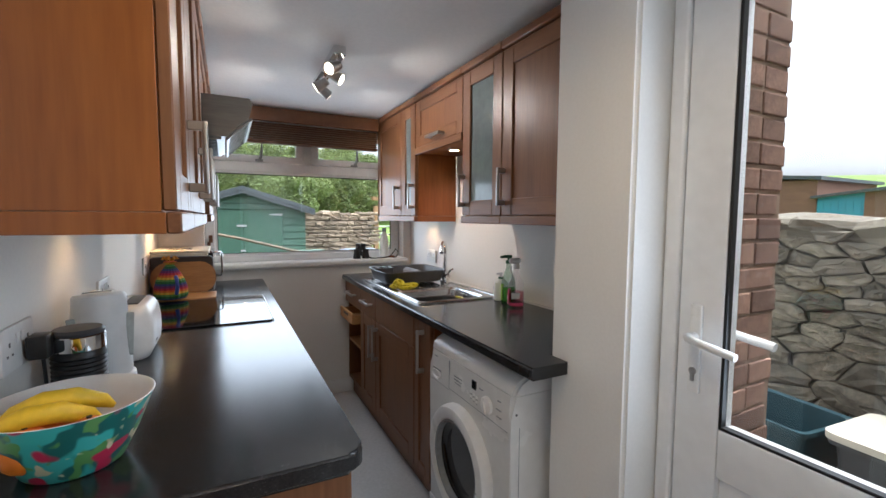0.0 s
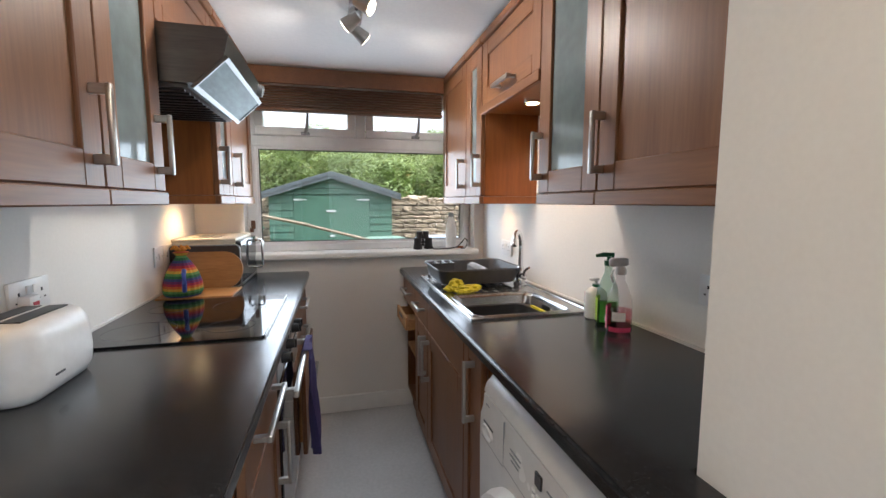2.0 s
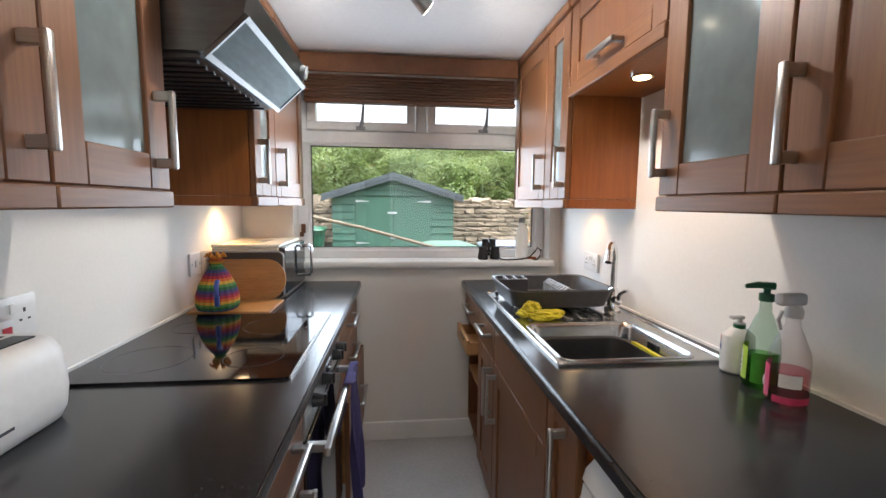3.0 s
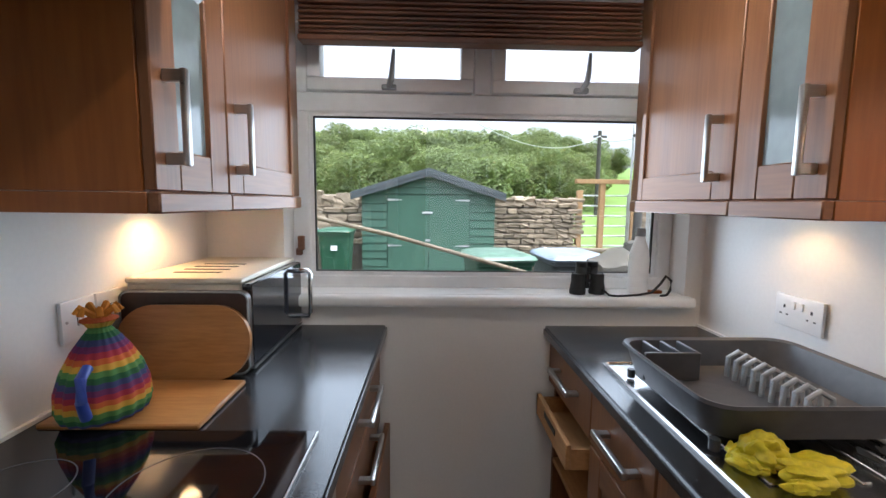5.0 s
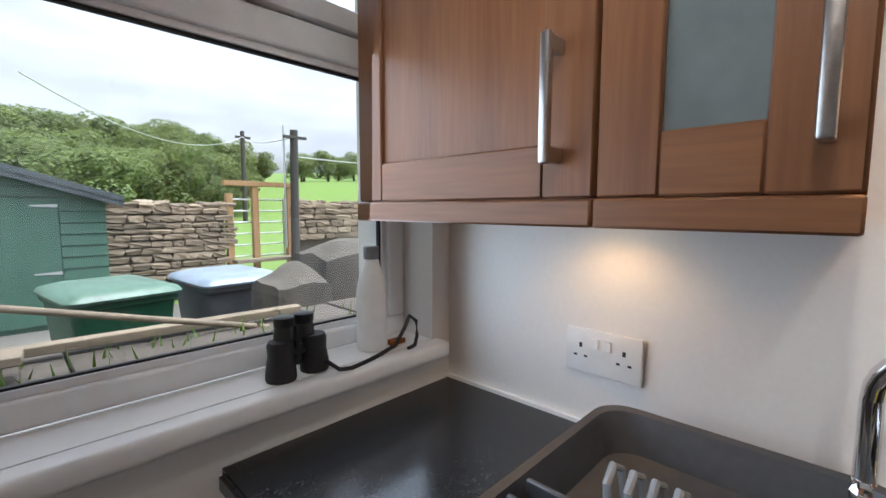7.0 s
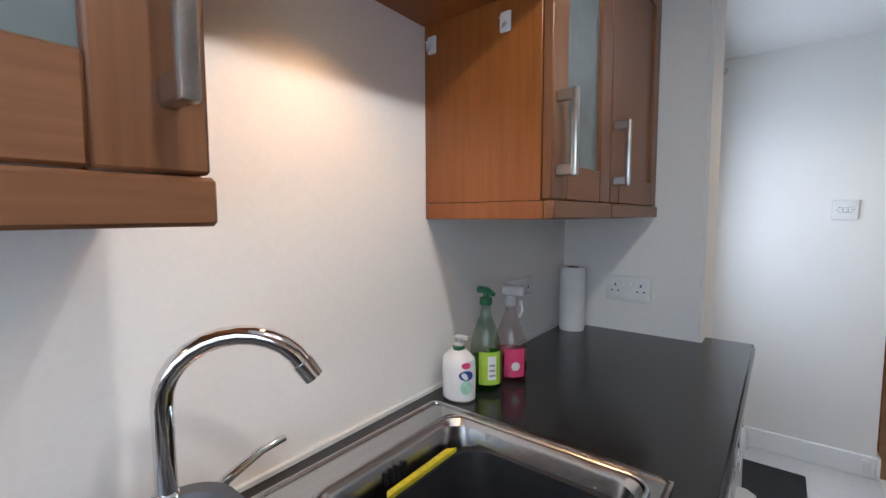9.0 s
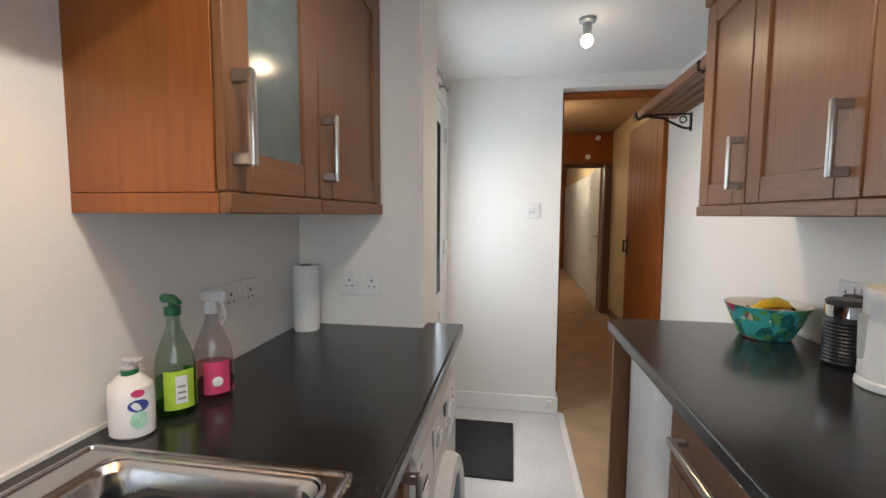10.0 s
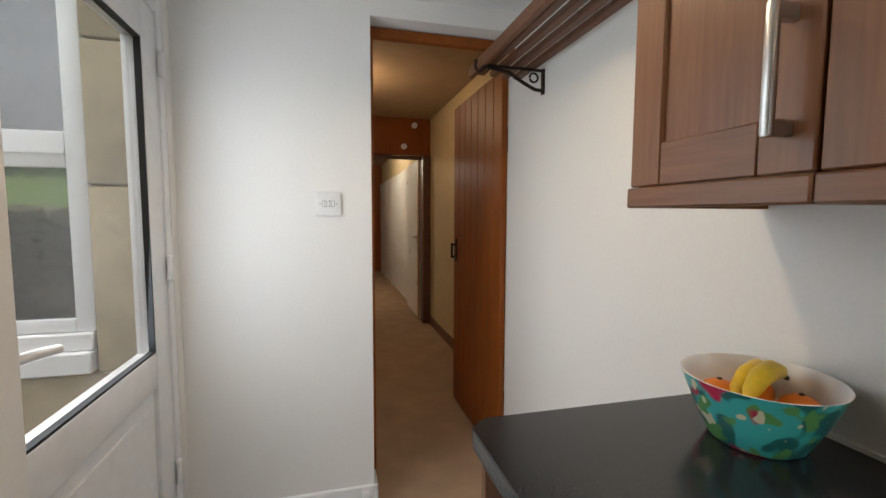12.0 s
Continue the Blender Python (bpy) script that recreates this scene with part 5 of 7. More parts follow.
t = thing("toaster", "cream white rounded two-slot toaster on the worktop", "toaster", (0.098, -1.545, 0.90))
bm = bm_new()
loops = []
for w, h, r, z in ((0.128, 0.225, 0.035, 0.9005), (0.140, 0.240, 0.042, 0.905), (0.160, 0.262, 0.055, 0.925), (0.168, 0.272, 0.060, 0.960), (0.166, 0.270, 0.060, 1.000), (0.156, 0.260, 0.056, 1.034), (0.138, 0.242, 0.050, 1.054), (0.112, 0.215, 0.040, 1.063), (0.06, 0.16, 0.025, 1.065)):
    loops.append([bm.verts.new((x, y, z)) for x, y in rounded(w, h, r, 7, 0.098, -1.545)])
for a, b in zip(loops, loops[1:]):
    for i in range(len(a)):
        bm.faces.new((a[i], a[(i + 1) % len(a)], b[(i + 1) % len(a)], b[i]))
bm.faces.new(loops[0][::-1])
bm.faces.new(loops[-1])
part("body", bm, M_WPLAS, t)
for x in (0.072, 0.124):
    part("slot", boxes((x - 0.019, x + 0.019, -1.625, -1.465, 1.055, 1.0665)), M_BLACK, t, "dark bread slot")
part("lever", boxes((0.083, 0.113, -1.700, -1.678, 0.985, 1.000), bev=0.004), M_WPLAS, t)
part("lever_slot", boxes((0.0955, 0.1005, -1.6815, -1.676, 0.93, 1.02)), M_PRINT, t)
part("maker_mark", boxes((0.178, 0.1812, -1.60, -1.568, 0.940, 0.945)), M_PRINT, t, "short dark maker's mark")
t.location.x -= 0.004

t = thing("serving_board", "pale wooden board lying behind the hob", "board", (0.17, -0.60, 0.90))
part("slab", boxes((0.03, 0.325, -0.688, -0.485, 0.9005, 0.912), bev=0.003), M_BAMBOO, t)

t = thing("tea_cosy", "rainbow striped knitted tea cosy with bobble top", "tea cosy", (0.125, -0.642, 0.912))
bm = bm_new()
prof = [(0.052, 0.9125), (0.066, 0.917), (0.073, 0.934), (0.071, 0.97), (0.061, 1.006), (0.044, 1.042), (0.026, 1.07), (0.017, 1.082), (0.022, 1.09), (0.030, 1.098), (0.02, 1.102)]
loops = []
for r, z in prof:
    loops.append([bm.verts.new((0.125 + (r * (1 + 0.035 * math.cos(18 * a))) * math.cos(a), -0.642 + 1.05 * (r * (1 + 0.035 * math.cos(18 * a))) * math.sin(a), z)) for a in [2 * math.pi * i / 108 for i in range(108)]])
for a, b in zip(loops, loops[1:]):
    for i in range(108):
        bm.faces.new((a[i], a[(i + 1) % 108], b[(i + 1) % 108], b[i]))
bm.faces.new(loops[0][::-1])
bm.faces.new(loops[-1])
part("knit_body", bm, M_KNIT, t)
bm = bm_new()
tube(bm, [(0.155, -0.715, 1.03), (0.160, -0.737, 1.02), (0.162, -0.742, 0.98), (0.156, -0.727, 0.945)], 0.009, 10)
part("teapot_handle", bm, M_BLUELAB, t, "dark blue teapot handle")
bm = bm_new()
for i in range(7):
    a = 0.9 * i
    tube(bm, [(0.125, -0.642, 1.098), (0.125 + 0.03 * math.cos(a), -0.642 + 0.03 * math.sin(a), 1.122), (0.125 + 0.035 * math.cos(a), -0.642 + 0.035 * math.sin(a), 1.11)], 0.006, 6)
part("bobble", bm, mat("orange_wool", (0.62, 0.25, 0.03), 0.95, bump=0.3), t, "orange wool bobble")

t = thing("microwave", "cream microwave oven with a black mirrored door", "microwave", (0.16, -0.21, 0.90))
part("body", boxes((0.012, 0.285, -0.405, -0.012, 0.915, 1.120), bev=0.004), M_CREAM, t)
part("top_cover", boxes((0.010, 0.290, -0.41, -0.010, 1.1205, 1.134), bev=0.003), M_CREAM, t)
for i in range(4):
    y = -0.33 + i * 0.05
    part("vent_slot", boxes((0.08, 0.20, y, y + 0.012, 1.1335, 1.1352)), M_PRINT, t)
d = part("door", boxes((0.287, 0.312, -0.405, -0.012, 0.915, 1.120), bev=0.003), M_DGLASS, t, "black mirrored door")
part("door_trim", boxes((0.300, 0.314, -0.406, -0.012, 0.906, 0.913)), M_STEEL, t)
bm = bm_new()
tube(bm, [(0.312, -0.045, 1.095), (0.345, -0.045, 1.095), (0.352, -0.045, 1.085), (0.352, -0.045, 0.955), (0.345, -0.045, 0.945), (0.312, -0.045, 0.945)], 0.008, 10)
part("handle", bm, M_CHROME, d, "chrome loop handle")
for xx in (0.04, 0.27):
    for yy in (-0.37, -0.05):
        bm = bm_new()
        rod(bm, (xx, yy, 0.9003), (xx, yy, 0.916), 0.012)
        part("foot", bm, M_BLACK, t)
t = thing("baking_tray", "dark brown tray propped against the microwave", "tray", (0.16, -0.43, 0.90))
bm = bm_new()
prism(bm, rounded(0.305, 0.205, 0.022, 5, 0.160, 1.0035), "y", -0.428, -0.412)
part("plate", bm, M_TRAY, t)
bm = bm_new()
pts = [(x, -0.430, z) for x, z in rounded(0.302, 0.202, 0.022, 5, 0.160, 1.0035)]
tube(bm, pts + pts[:1], 0.003, 6)
part("rim", bm, M_GREYW, t, "silvery rim")
t = thing("chopping_board", "oval bamboo chopping board leaning on the microwave", "chopping board", (0.16, -0.47, 0.90))
bm = bm_new()
prism(bm, rounded(0.31, 0.176, 0.084, 10, 0, 0), "y", -0.007, 0.007)
bmesh.ops.bevel(bm, geom=[e for e in bm.edges if len(e.link_faces) == 2 and e.calc_face_angle() > 1.2], offset=0.003, segments=2, affect="EDGES")
bmesh.ops.transform(bm, matrix=Matrix.Translation((0.170, -0.452, 0.9885)) @ Matrix.Rotation(radians(-9), 4, "X"), verts=bm.verts)
part("slab", bm, M_BAMBOO, t)


# ---- loose things, right worktop ----
t = thing("soap_dispenser", "white hand soap pump bottle with a dark blue badge", "soap bottle", (1.648, -1.338, 0.90))
bm = bm_new()
lathe(bm, [(0.034, 0.9005), (0.039, 0.905), (0.040, 0.968), (0.038, 0.993), (0.022, 1.008), (0.012, 1.013)], (1.648, -1.338, 0), 32, sx=1.0, sy=0.8)
part("bottle", bm, M_WPLAS, t)
for nm, r0, z, m_, txt, rx, rz in (("badge", 0.0402, 0.962, M_BLUELAB, "dark blue oval badge", 0.018, 0.011), ("label_leaf", 0.0402, 0.936, M_MINT, "mint green leaf print", 0.015, 0.016), ("label_flower", 0.0396, 0.984, M_PINKLAB, "small pink flower print", 0.012, 0.007)):
    bm = bm_new()
    vs = []
    for i in range(20):
        a = 2 * math.pi * i / 20
        th = math.pi + 0.6 + rx * math.cos(a) / 0.040
        vs.append(bm.verts.new((1.648 + (r0 + 0.0008) * math.cos(th), -1.338 - 0.8 * (r0 + 0.0008) * math.sin(th), z + rz * math.sin(a))))
    bm.faces.new(vs)
    part(nm, bm, m_, t, txt)
bm = bm_new()
lathe(bm, [(0.013, 1.012), (0.013, 1.024), (0.006, 1.026), (0.006, 1.034)], (1.648, -1.338, 0), 16)
box(bm, 1.622, 1.658, -1.346, -1.330, 1.034, 1.043, 0.003)
part("pump", bm, M_MILKY, t, "milky white pump top")
bm = bm_new()
lathe(bm, [(0.0135, 1.011), (0.0138, 1.021)], (1.648, -1.338, 0), 16)
part("collar", bm, M_GRNCAP, t, "green collar")


def patch(x, y, rad, sy, a0, a1, z0, z1):
    """A thin label bent round a bottle between two angles."""
    bm = bm_new()
    rows = []
    for rr, z in ((rad, z0), (rad, z1)):
        rows.append([bm.verts.new((x + rr * math.cos(radians(a0 + (a1 - a0) * i / 12)), y + sy * rr * math.sin(radians(a0 + (a1 - a0) * i / 12)), z)) for i in range(13)])
    for i in range(12):
        bm.faces.new((rows[0][i], rows[0][i + 1], rows[1][i + 1], rows[1][i]))
    return bm


t = thing("detergent_bottle", "translucent green detergent bottle with a lime label", "detergent bottle", (1.633, -1.425, 0.90))
BX, BY = 1.633, -1.425
bm = bm_new()
lathe(bm, [(0.034, 0.9005), (0.038, 0.908), (0.038, 0.985), (0.034, 1.02), (0.019, 1.062), (0.013, 1.075), (0.012, 1.098)], (BX, BY, 0), 32, sy=0.9)
part("bottle", bm, M_GREENB, t)
bm = bm_new()
lathe(bm, [(0.033, 0.902), (0.0365, 0.908), (0.0365, 0.975)], (BX, BY, 0), 32, sy=0.9)
part("liquid", bm, M_GREENL, t, "bright green liquid")
part("label", patch(BX, BY, 0.0385, 0.9, 95, 185, 0.918, 0.995), M_LIME, t, "lime green label")
part("back_label", patch(BX, BY, 0.0385, 0.9, 200, 285, 0.915, 0.985), M_GREENLAB, t, "bright green back label")
part("label_text", patch(BX, BY, 0.0389, 0.9, 128, 160, 0.93, 0.985), M_WPLAS, t, "white text block")
for z in (0.938, 0.950, 0.962):
    part("print_bar", patch(BX, BY, 0.0392, 0.9, 133, 155, z, z + 0.004), M_GREYW, t)
bm = bm_new()
lathe(bm, [(0.015, 1.10), (0.015, 1.116), (0.007, 1.118), (0.007, 1.13)], (BX, BY, 0), 16)
tube(bm, [(BX + 0.018, BY, 1.133), (BX - 0.012, BY + 0.012, 1.135), (BX - 0.035, BY + 0.022, 1.13)], [0.009, 0.008, 0.005], 8)
part("pump", bm, M_GRNCAP, t, "green pump top")

t = thing("spray_bottle", "clear spray bottle part full of pink cleaner", "spray bottle", (1.615, -1.512, 0.90))
BX, BY = 1.615, -1.512
bm = bm_new()
lathe(bm, [(0.036, 0.9005), (0.040, 0.908), (0.040, 0.985), (0.037, 1.012), (0.022, 1.05), (0.014, 1.068), (0.013, 1.085)], (BX, BY, 0), 32, sy=0.9)
part("bottle", bm, M_CLEAR, t)
bm = bm_new()
lathe(bm, [(0.0345, 0.903), (0.0385, 0.91), (0.0385, 0.975)], (BX, BY, 0), 32, sy=0.9)
part("liquid", bm, M_PINKL, t, "pale pink cleaning liquid")
part("label", patch(BX, BY, 0.0405, 0.9, 95, 175, 0.915, 0.985), M_PINKLAB, t, "dark pink label")
part("back_label", patch(BX, BY, 0.0405, 0.9, 205, 265, 0.944, 0.972), M_PAPER, t, "pale back label")
part("lower_band", patch(BX, BY, 0.0405, 0.9, 190, 300, 0.910, 0.924), M_PINKLAB, t, "pink band")
bm = bm_new()
bmesh.ops.create_uvsphere(bm, u_segments=14, v_segments=8, radius=0.011, matrix=Matrix.Translation((BX - 0.029, BY + 0.026, 0.942)) @ Matrix.Rotation(radians(-45), 4, "Z") @ Matrix.Diagonal((0.25, 1, 1, 1)))
part("label_flower", bm, M_WPLAS, t, "white flower on the label")
bm = bm_new()
lathe(bm, [(0.016, 1.085), (0.017, 1.10), (0.012, 1.112)], (BX, BY, 0), 16)
box(bm, BX - 0.040, BX + 0.022, BY - 0.011, BY + 0.011, 1.110, 1.136, 0.008, 3)
tube(bm, [(BX - 0.027, BY, 1.10), (BX - 0.034, BY, 1.08), (BX - 0.026, BY, 1.06)], 0.004, 8)
part("trigger", bm, M_MILKY, t, "milky clear trigger head")

t = thing("paper_towel", "white kitchen paper roll standing in the corner", "paper roll", (1.672, -2.058, 0.90))
bm = bm_new()
lathe(bm, [(0.042, 0.9005), (0.044, 0.91), (0.044, 1.115), (0.042, 1.125), (0.021, 1.125), (0.020, 1.08)], (1.672, -2.058, 0), 36)
part("roll", bm, M_PAPER, t)
bm = bm_new()
lathe(bm, [(0.0205, 1.08), (0.0205, 1.1255), (0.018, 1.1255), (0.018, 1.08)], (1.672, -2.058, 0), 24)
part("core", bm, M_OLDWOOD, t, "brown card core")

# ---- things on the window sill ----
t = thing("water_bottle", "white steel water bottle with grey cap on the sill", "bottle", (1.49, 0.045, 1.01))
bm = bm_new()
lathe(bm, [(0.031, 1.0105), (0.034, 1.014), (0.0345, 1.13), (0.031, 1.16), (0.018, 1.20), (0.0155, 1.213)], (1.49, 0.045, 0), 32)
part("flask", bm, M_WPLAS, t)
bm = bm_new()
lathe(bm, [(0.016, 1.213), (0.0172, 1.215), (0.0172, 1.238), (0.015, 1.241)], (1.49, 0.045, 0), 24)
part("cap", bm, M_GREYW, t, "grey screw cap")

t = thing("binoculars", "black binoculars standing on end on the sill", "binoculars", (1.30, 0.02, 1.01))
for x in (1.265, 1.335):
    y = 0.02 if x < 1.3 else 0.025
    bm = bm_new()
    lathe(bm, [(0.027, 1.0105), (0.028, 1.016), (0.027, 1.03), (0.023, 1.055), (0.024, 1.075), (0.021, 1.082)], (x, y, 0), 24)
    part("objective_barrel", bm, M_RUBBER, t)
    bm = bm_new()
    xo = x + (0.014 if x < 1.3 else -0.014)
    lathe(bm, [(0.020, 1.078), (0.019, 1.10), (0.0175, 1.105), (0.019, 1.108), (0.019, 1.122), (0.016, 1.124)], (xo, y + 0.012, 0), 24)
    part("eyepiece", bm, M_BLACK, t)
bm = bm_new()
rod(bm, (1.30, 0.026, 1.03), (1.30, 0.026, 1.105), 0.008)
box(bm, 1.275, 1.325, 0.018, 0.034, 1.05, 1.062, 0.002)
box(bm, 1.28, 1.32, 0.022, 0.038, 1.085, 1.095, 0.002)
part("hinge_bar", bm, M_BLACK, t)
bm = bm_new()
pts = [(1.345, 0.0, 1.03), (1.36, -0.025, 1.015), (1.385, -0.03, 1.0125), (1.43, -0.02, 1.0125), (1.47, -0.008, 1.013), (1.52, 0.0, 1.02), (1.555, 0.01, 1.05), (1.575, 0.015, 1.075), (1.592, 0.01, 1.06), (1.585, 0.0, 1.03), (1.565, -0.015, 1.014), (1.54, -0.02, 1.0125)]
tube(bm, pts, 0.0045, 6)
part("strap", bm, M_RUBBER, t, "black neck strap")
t = thing("clothes_peg", "small reddish wooden peg on the sill", "peg", (1.545, 0.02, 1.01))
part("jaw", boxes((1.525, 1.57, 0.022, 0.030, 1.0105, 1.022), (1.525, 1.57, 0.034, 0.042, 1.0105, 1.022), bev=0.002), M_PINE, t)


# ---- sockets and switches ----
def socket(m, plugged=False, label="white double wall socket with two switches"):
    """Built flat in its own frame: x along the wall, y out of it, z up."""
    t = thing("wall_socket", label, "socket", (0, 0, 0), "double wall sockets")
    part("plate", boxes((-0.0735, 0.0735, 0, 0.009, -0.043, 0.043), bev=0.003, seg=2), M_WPLAS, t)
    for s in (-1, 1):
        part("rocker", boxes((s * 0.012 - 0.0065, s * 0.012 + 0.0065, 0.009, 0.013, 0.008, 0.028), bev=0.001), M_GLOSSW, t)
        bm = boxes((s * 0.042 - 0.003, s * 0.042 + 0.003, 0.0075, 0.0095, 0.006, 0.015), (s * 0.042 - 0.014, s * 0.042 - 0.007, 0.0075, 0.0095, -0.012, -0.008), (s * 0.042 + 0.007, s * 0.042 + 0.014, 0.0075, 0.0095, -0.012, -0.008))
        part("pin_holes", bm, M_BLACK, t)
    t.matrix_world = m
    return t


socket(pose(wall_x(-0.394) - 0.0005, -0.394, 1.050, 0, 0, 88.8))
socket(pose(wall_x(-1.772) - 0.0005, -1.772, 1.070, 0, 0, 88.8))
socket(pose(1.505, -2.1455, 1.054, 0, 0, 0))
socket(pose(0.0005, -1.365, 1.072, 0, 0, -90))
socket(pose(0.0005, -2.05, 1.072, 0, 0, -90), label="white double wall socket with a black plug in it")


def switch(m, n, label, w=0.044):
    t = thing("light_switch", label, "switch", (0, 0, 0), "wall switches")
    part("plate", boxes((-w, w, 0, 0.009, -w, w), bev=0.003, seg=2), M_WPLAS, t)
    for i in range(n):
        x = (i - (n - 1) / 2) * 0.018
        r_ = part("rocker", boxes((x - 0.0055, x + 0.0055, 0.009, 0.0135, -0.012, 0.012), bev=0.001), M_GLOSSW, t)
        part("rocker_gap", boxes((x - 0.0065, x + 0.0065, 0.0085, 0.0098, -0.013, 0.013)), M_BLACK, r_)
    for s in (-1, 1):
        bm = bm_new()
        rod(bm, (s * 0.032, 0.008, 0), (s * 0.032, 0.0098, 0), 0.003)
        part("screw", bm, M_STEEL, t)
    t.matrix_world = m
    return t


switch(pose(0.850, -3.4995, 1.330), 3, "white three-gang light switch by the hall opening", 0.049)
switch(pose(0.0005, -0.545, 1.070, 0, 0, -90), 1, "white cooker switch on the wall beside the board")
switch(pose(0.0005, -0.452, 1.070, 0, 0, -90), 1, "white fused switch on the wall beside the board")
t = thing("plug", "black moulded plug with its cable", "plug", (0.03, -2.02, 1.05))
part("body", boxes((0.0145, 0.05, -2.045, -2.0, 1.035, 1.085), bev=0.006, seg=2), M_BLACK, t)
bm = bm_new()
tube(bm, [(0.035, -2.02, 1.037), (0.037, -2.018, 0.98), (0.03, -2.005, 0.93), (0.03, -1.985, 0.907), (0.05, -1.975, 0.905)], 0.0035, 8)
part("cable", bm, M_BLACK, t)
t = thing("plug", "small red-marked white plug beside the toaster", "plug", (0.02, -1.41, 1.055))
part("body", boxes((0.0135, 0.042, -1.425, -1.385, 1.035, 1.08), bev=0.005, seg=2), M_WPLAS, t)
part("mark", boxes((0.042, 0.0435, -1.415, -1.395, 1.05, 1.065)), M_RED, t, "red mark")
bm = bm_new()
tube(bm, [(0.03, -1.405, 1.037), (0.03, -1.41, 0.98), (0.025, -1.43, 0.92), (0.04, -1.45, 0.905)], 0.003, 8)
part("cable", bm, M_WPLAS, t)
solo("pipe_clip", boxes((0.70, 0.73, -3.484, -3.470, 0.03, 0.09), bev=0.003), M_WPLAS, "small white clip on the skirting board", "clip", (0.715, -3.48, 0.03))

# ---- ceiling spotlight bar ----
ZC = ceil_z(-0.95)
t = thing("spotlight_bar", "chrome ceiling bar with four lit spotlights", "ceiling light", (0.86, -0.95, ZC))
bm = bm_new()
prism(bm, rounded(0.055, 0.50, 0.012, 4, 0.86, -0.95), "z", ZC - 0.026, ZC + 0.012)
part("bar", bm, M_CHROME, t)
for y, dx, dy in ((-1.14, -0.80, -0.40), (-1.01, 0.85, -0.35), (-0.87, -0.75, 0.45), (-0.75, 0.75, 0.35)):
    z = ZC - 0.026
    a = Vector((0.86, y, z - 0.035))
    dv = Vector((dx, dy, -0.50)).normalized()
    bm = bm_new()
    rod(bm, (0.86, y, z), a, 0.006)
    part("arm", bm, M_CHROME, t)
    bm = bm_new()
    rod(bm, a - dv * 0.012, a + dv * 0.055, 0.020, 0.030, 20)
    h = part("spot_head", bm, M_STEEL, t, "brushed steel spotlight head")
    bm = bm_new()
    rod(bm, a + dv * 0.0555, a + dv * 0.058, 0.025, seg=20)
    part("bulb", bm, M_BULB, h, "lit bulb")
    lamp("spotlight_glow", "SPOT", SPOT, (1.0, 0.90, 0.77), a + dv * 0.062, a + dv * 2, 0.025, 112)

# bare bulb near the hall
ZD = ceil_z(-2.62)
t = thing("pendant_lamp", "short ceiling lamp with a lit bulb near the hall", "ceiling light", (0.67, -2.66, ZD))
bm = bm_new()
lathe(bm, [(0.035, ZD + 0.003), (0.035, ZD - 0.012), (0.02, ZD - 0.02), (0.017, ZD - 0.07)], (0.67, -2.66, 0), 20)
part("holder", bm, M_GREYW, t)
bm = bm_new()
bmesh.ops.create_uvsphere(bm, u_segments=20, v_segments=14, radius=0.026, matrix=Matrix.Translation((0.67, -2.66, ZD - 0.092)))
part("bulb", bm, M_BULB, t, "lit bulb")
lamp("pendant_glow", "SPOT", PENDANT, (1.0, 0.76, 0.48), (0.67, -2.66, ZD - 0.125), (0.67, -2.661, 0.0), 0.03, 168)

# ---- slatted hat shelf on iron brackets ----
t = thing("slatted_shelf", "brown slatted luggage shelf on iron brackets", "shelf", (0.1, -2.95, 1.82))
for i in range(4):
    x = 0.03 + i * 0.055
    part("slat", boxes((x, x + 0.034, -3.46, -2.37, 1.895 + 0.002 * i, 1.918 + 0.002 * i), bev=0.004), M_DARKW, t)
part("front_rail", boxes((0.245, 0.268, -3.46, -2.37, 1.885, 1.93), bev=0.004), M_DARKW, t)
for y in (-3.30, -2.48):
    bm = boxes((0.001, 0.008, y - 0.012, y + 0.012, 1.795, 1.895), bev=0.002)
    tube(bm, [(0.006, y, 1.81), (0.04, y, 1.812), (0.09, y, 1.835), (0.15, y, 1.868), (0.25, y, 1.884)], 0.007, 8)
    tube(bm, [(0.005, y, 1.888), (0.26, y, 1.888)], 0.006, 8)
    tube(bm, [(0.045 + 0.018 * math.cos(k * 0.6), y, 1.858 + 0.018 * math.sin(k * 0.6)) for k in range(11)], 0.004, 8)
    tube(bm, [(0.25, y, 1.884), (0.275, y, 1.862), (0.292, y, 1.876), (0.290, y, 1.905)], 0.007, 8)
    part("bracket", bm, M_IRON, t, "dark curled iron bracket")
t.location.z -= 0.022

# ---- door mat ----
bm = bm_new()
prism(bm, rounded(0.37, 0.58, 0.01, 3, 1.13, -3.0), "z", 0.0005, 0.012)
solo("door_mat", bm, M_MAT, "black ribbed door mat on the pale floor", "mat", (1.13, -3.0, 0))

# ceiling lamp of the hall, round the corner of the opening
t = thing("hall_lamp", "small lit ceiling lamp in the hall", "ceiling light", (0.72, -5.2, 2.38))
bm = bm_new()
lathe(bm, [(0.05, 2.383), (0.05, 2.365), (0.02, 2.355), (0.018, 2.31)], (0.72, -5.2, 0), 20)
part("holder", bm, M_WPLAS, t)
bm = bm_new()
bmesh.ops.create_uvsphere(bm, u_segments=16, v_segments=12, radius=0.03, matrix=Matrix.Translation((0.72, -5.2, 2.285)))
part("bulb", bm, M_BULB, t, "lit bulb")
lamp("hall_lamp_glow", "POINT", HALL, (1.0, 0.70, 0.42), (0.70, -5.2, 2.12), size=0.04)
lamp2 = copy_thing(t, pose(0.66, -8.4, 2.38))
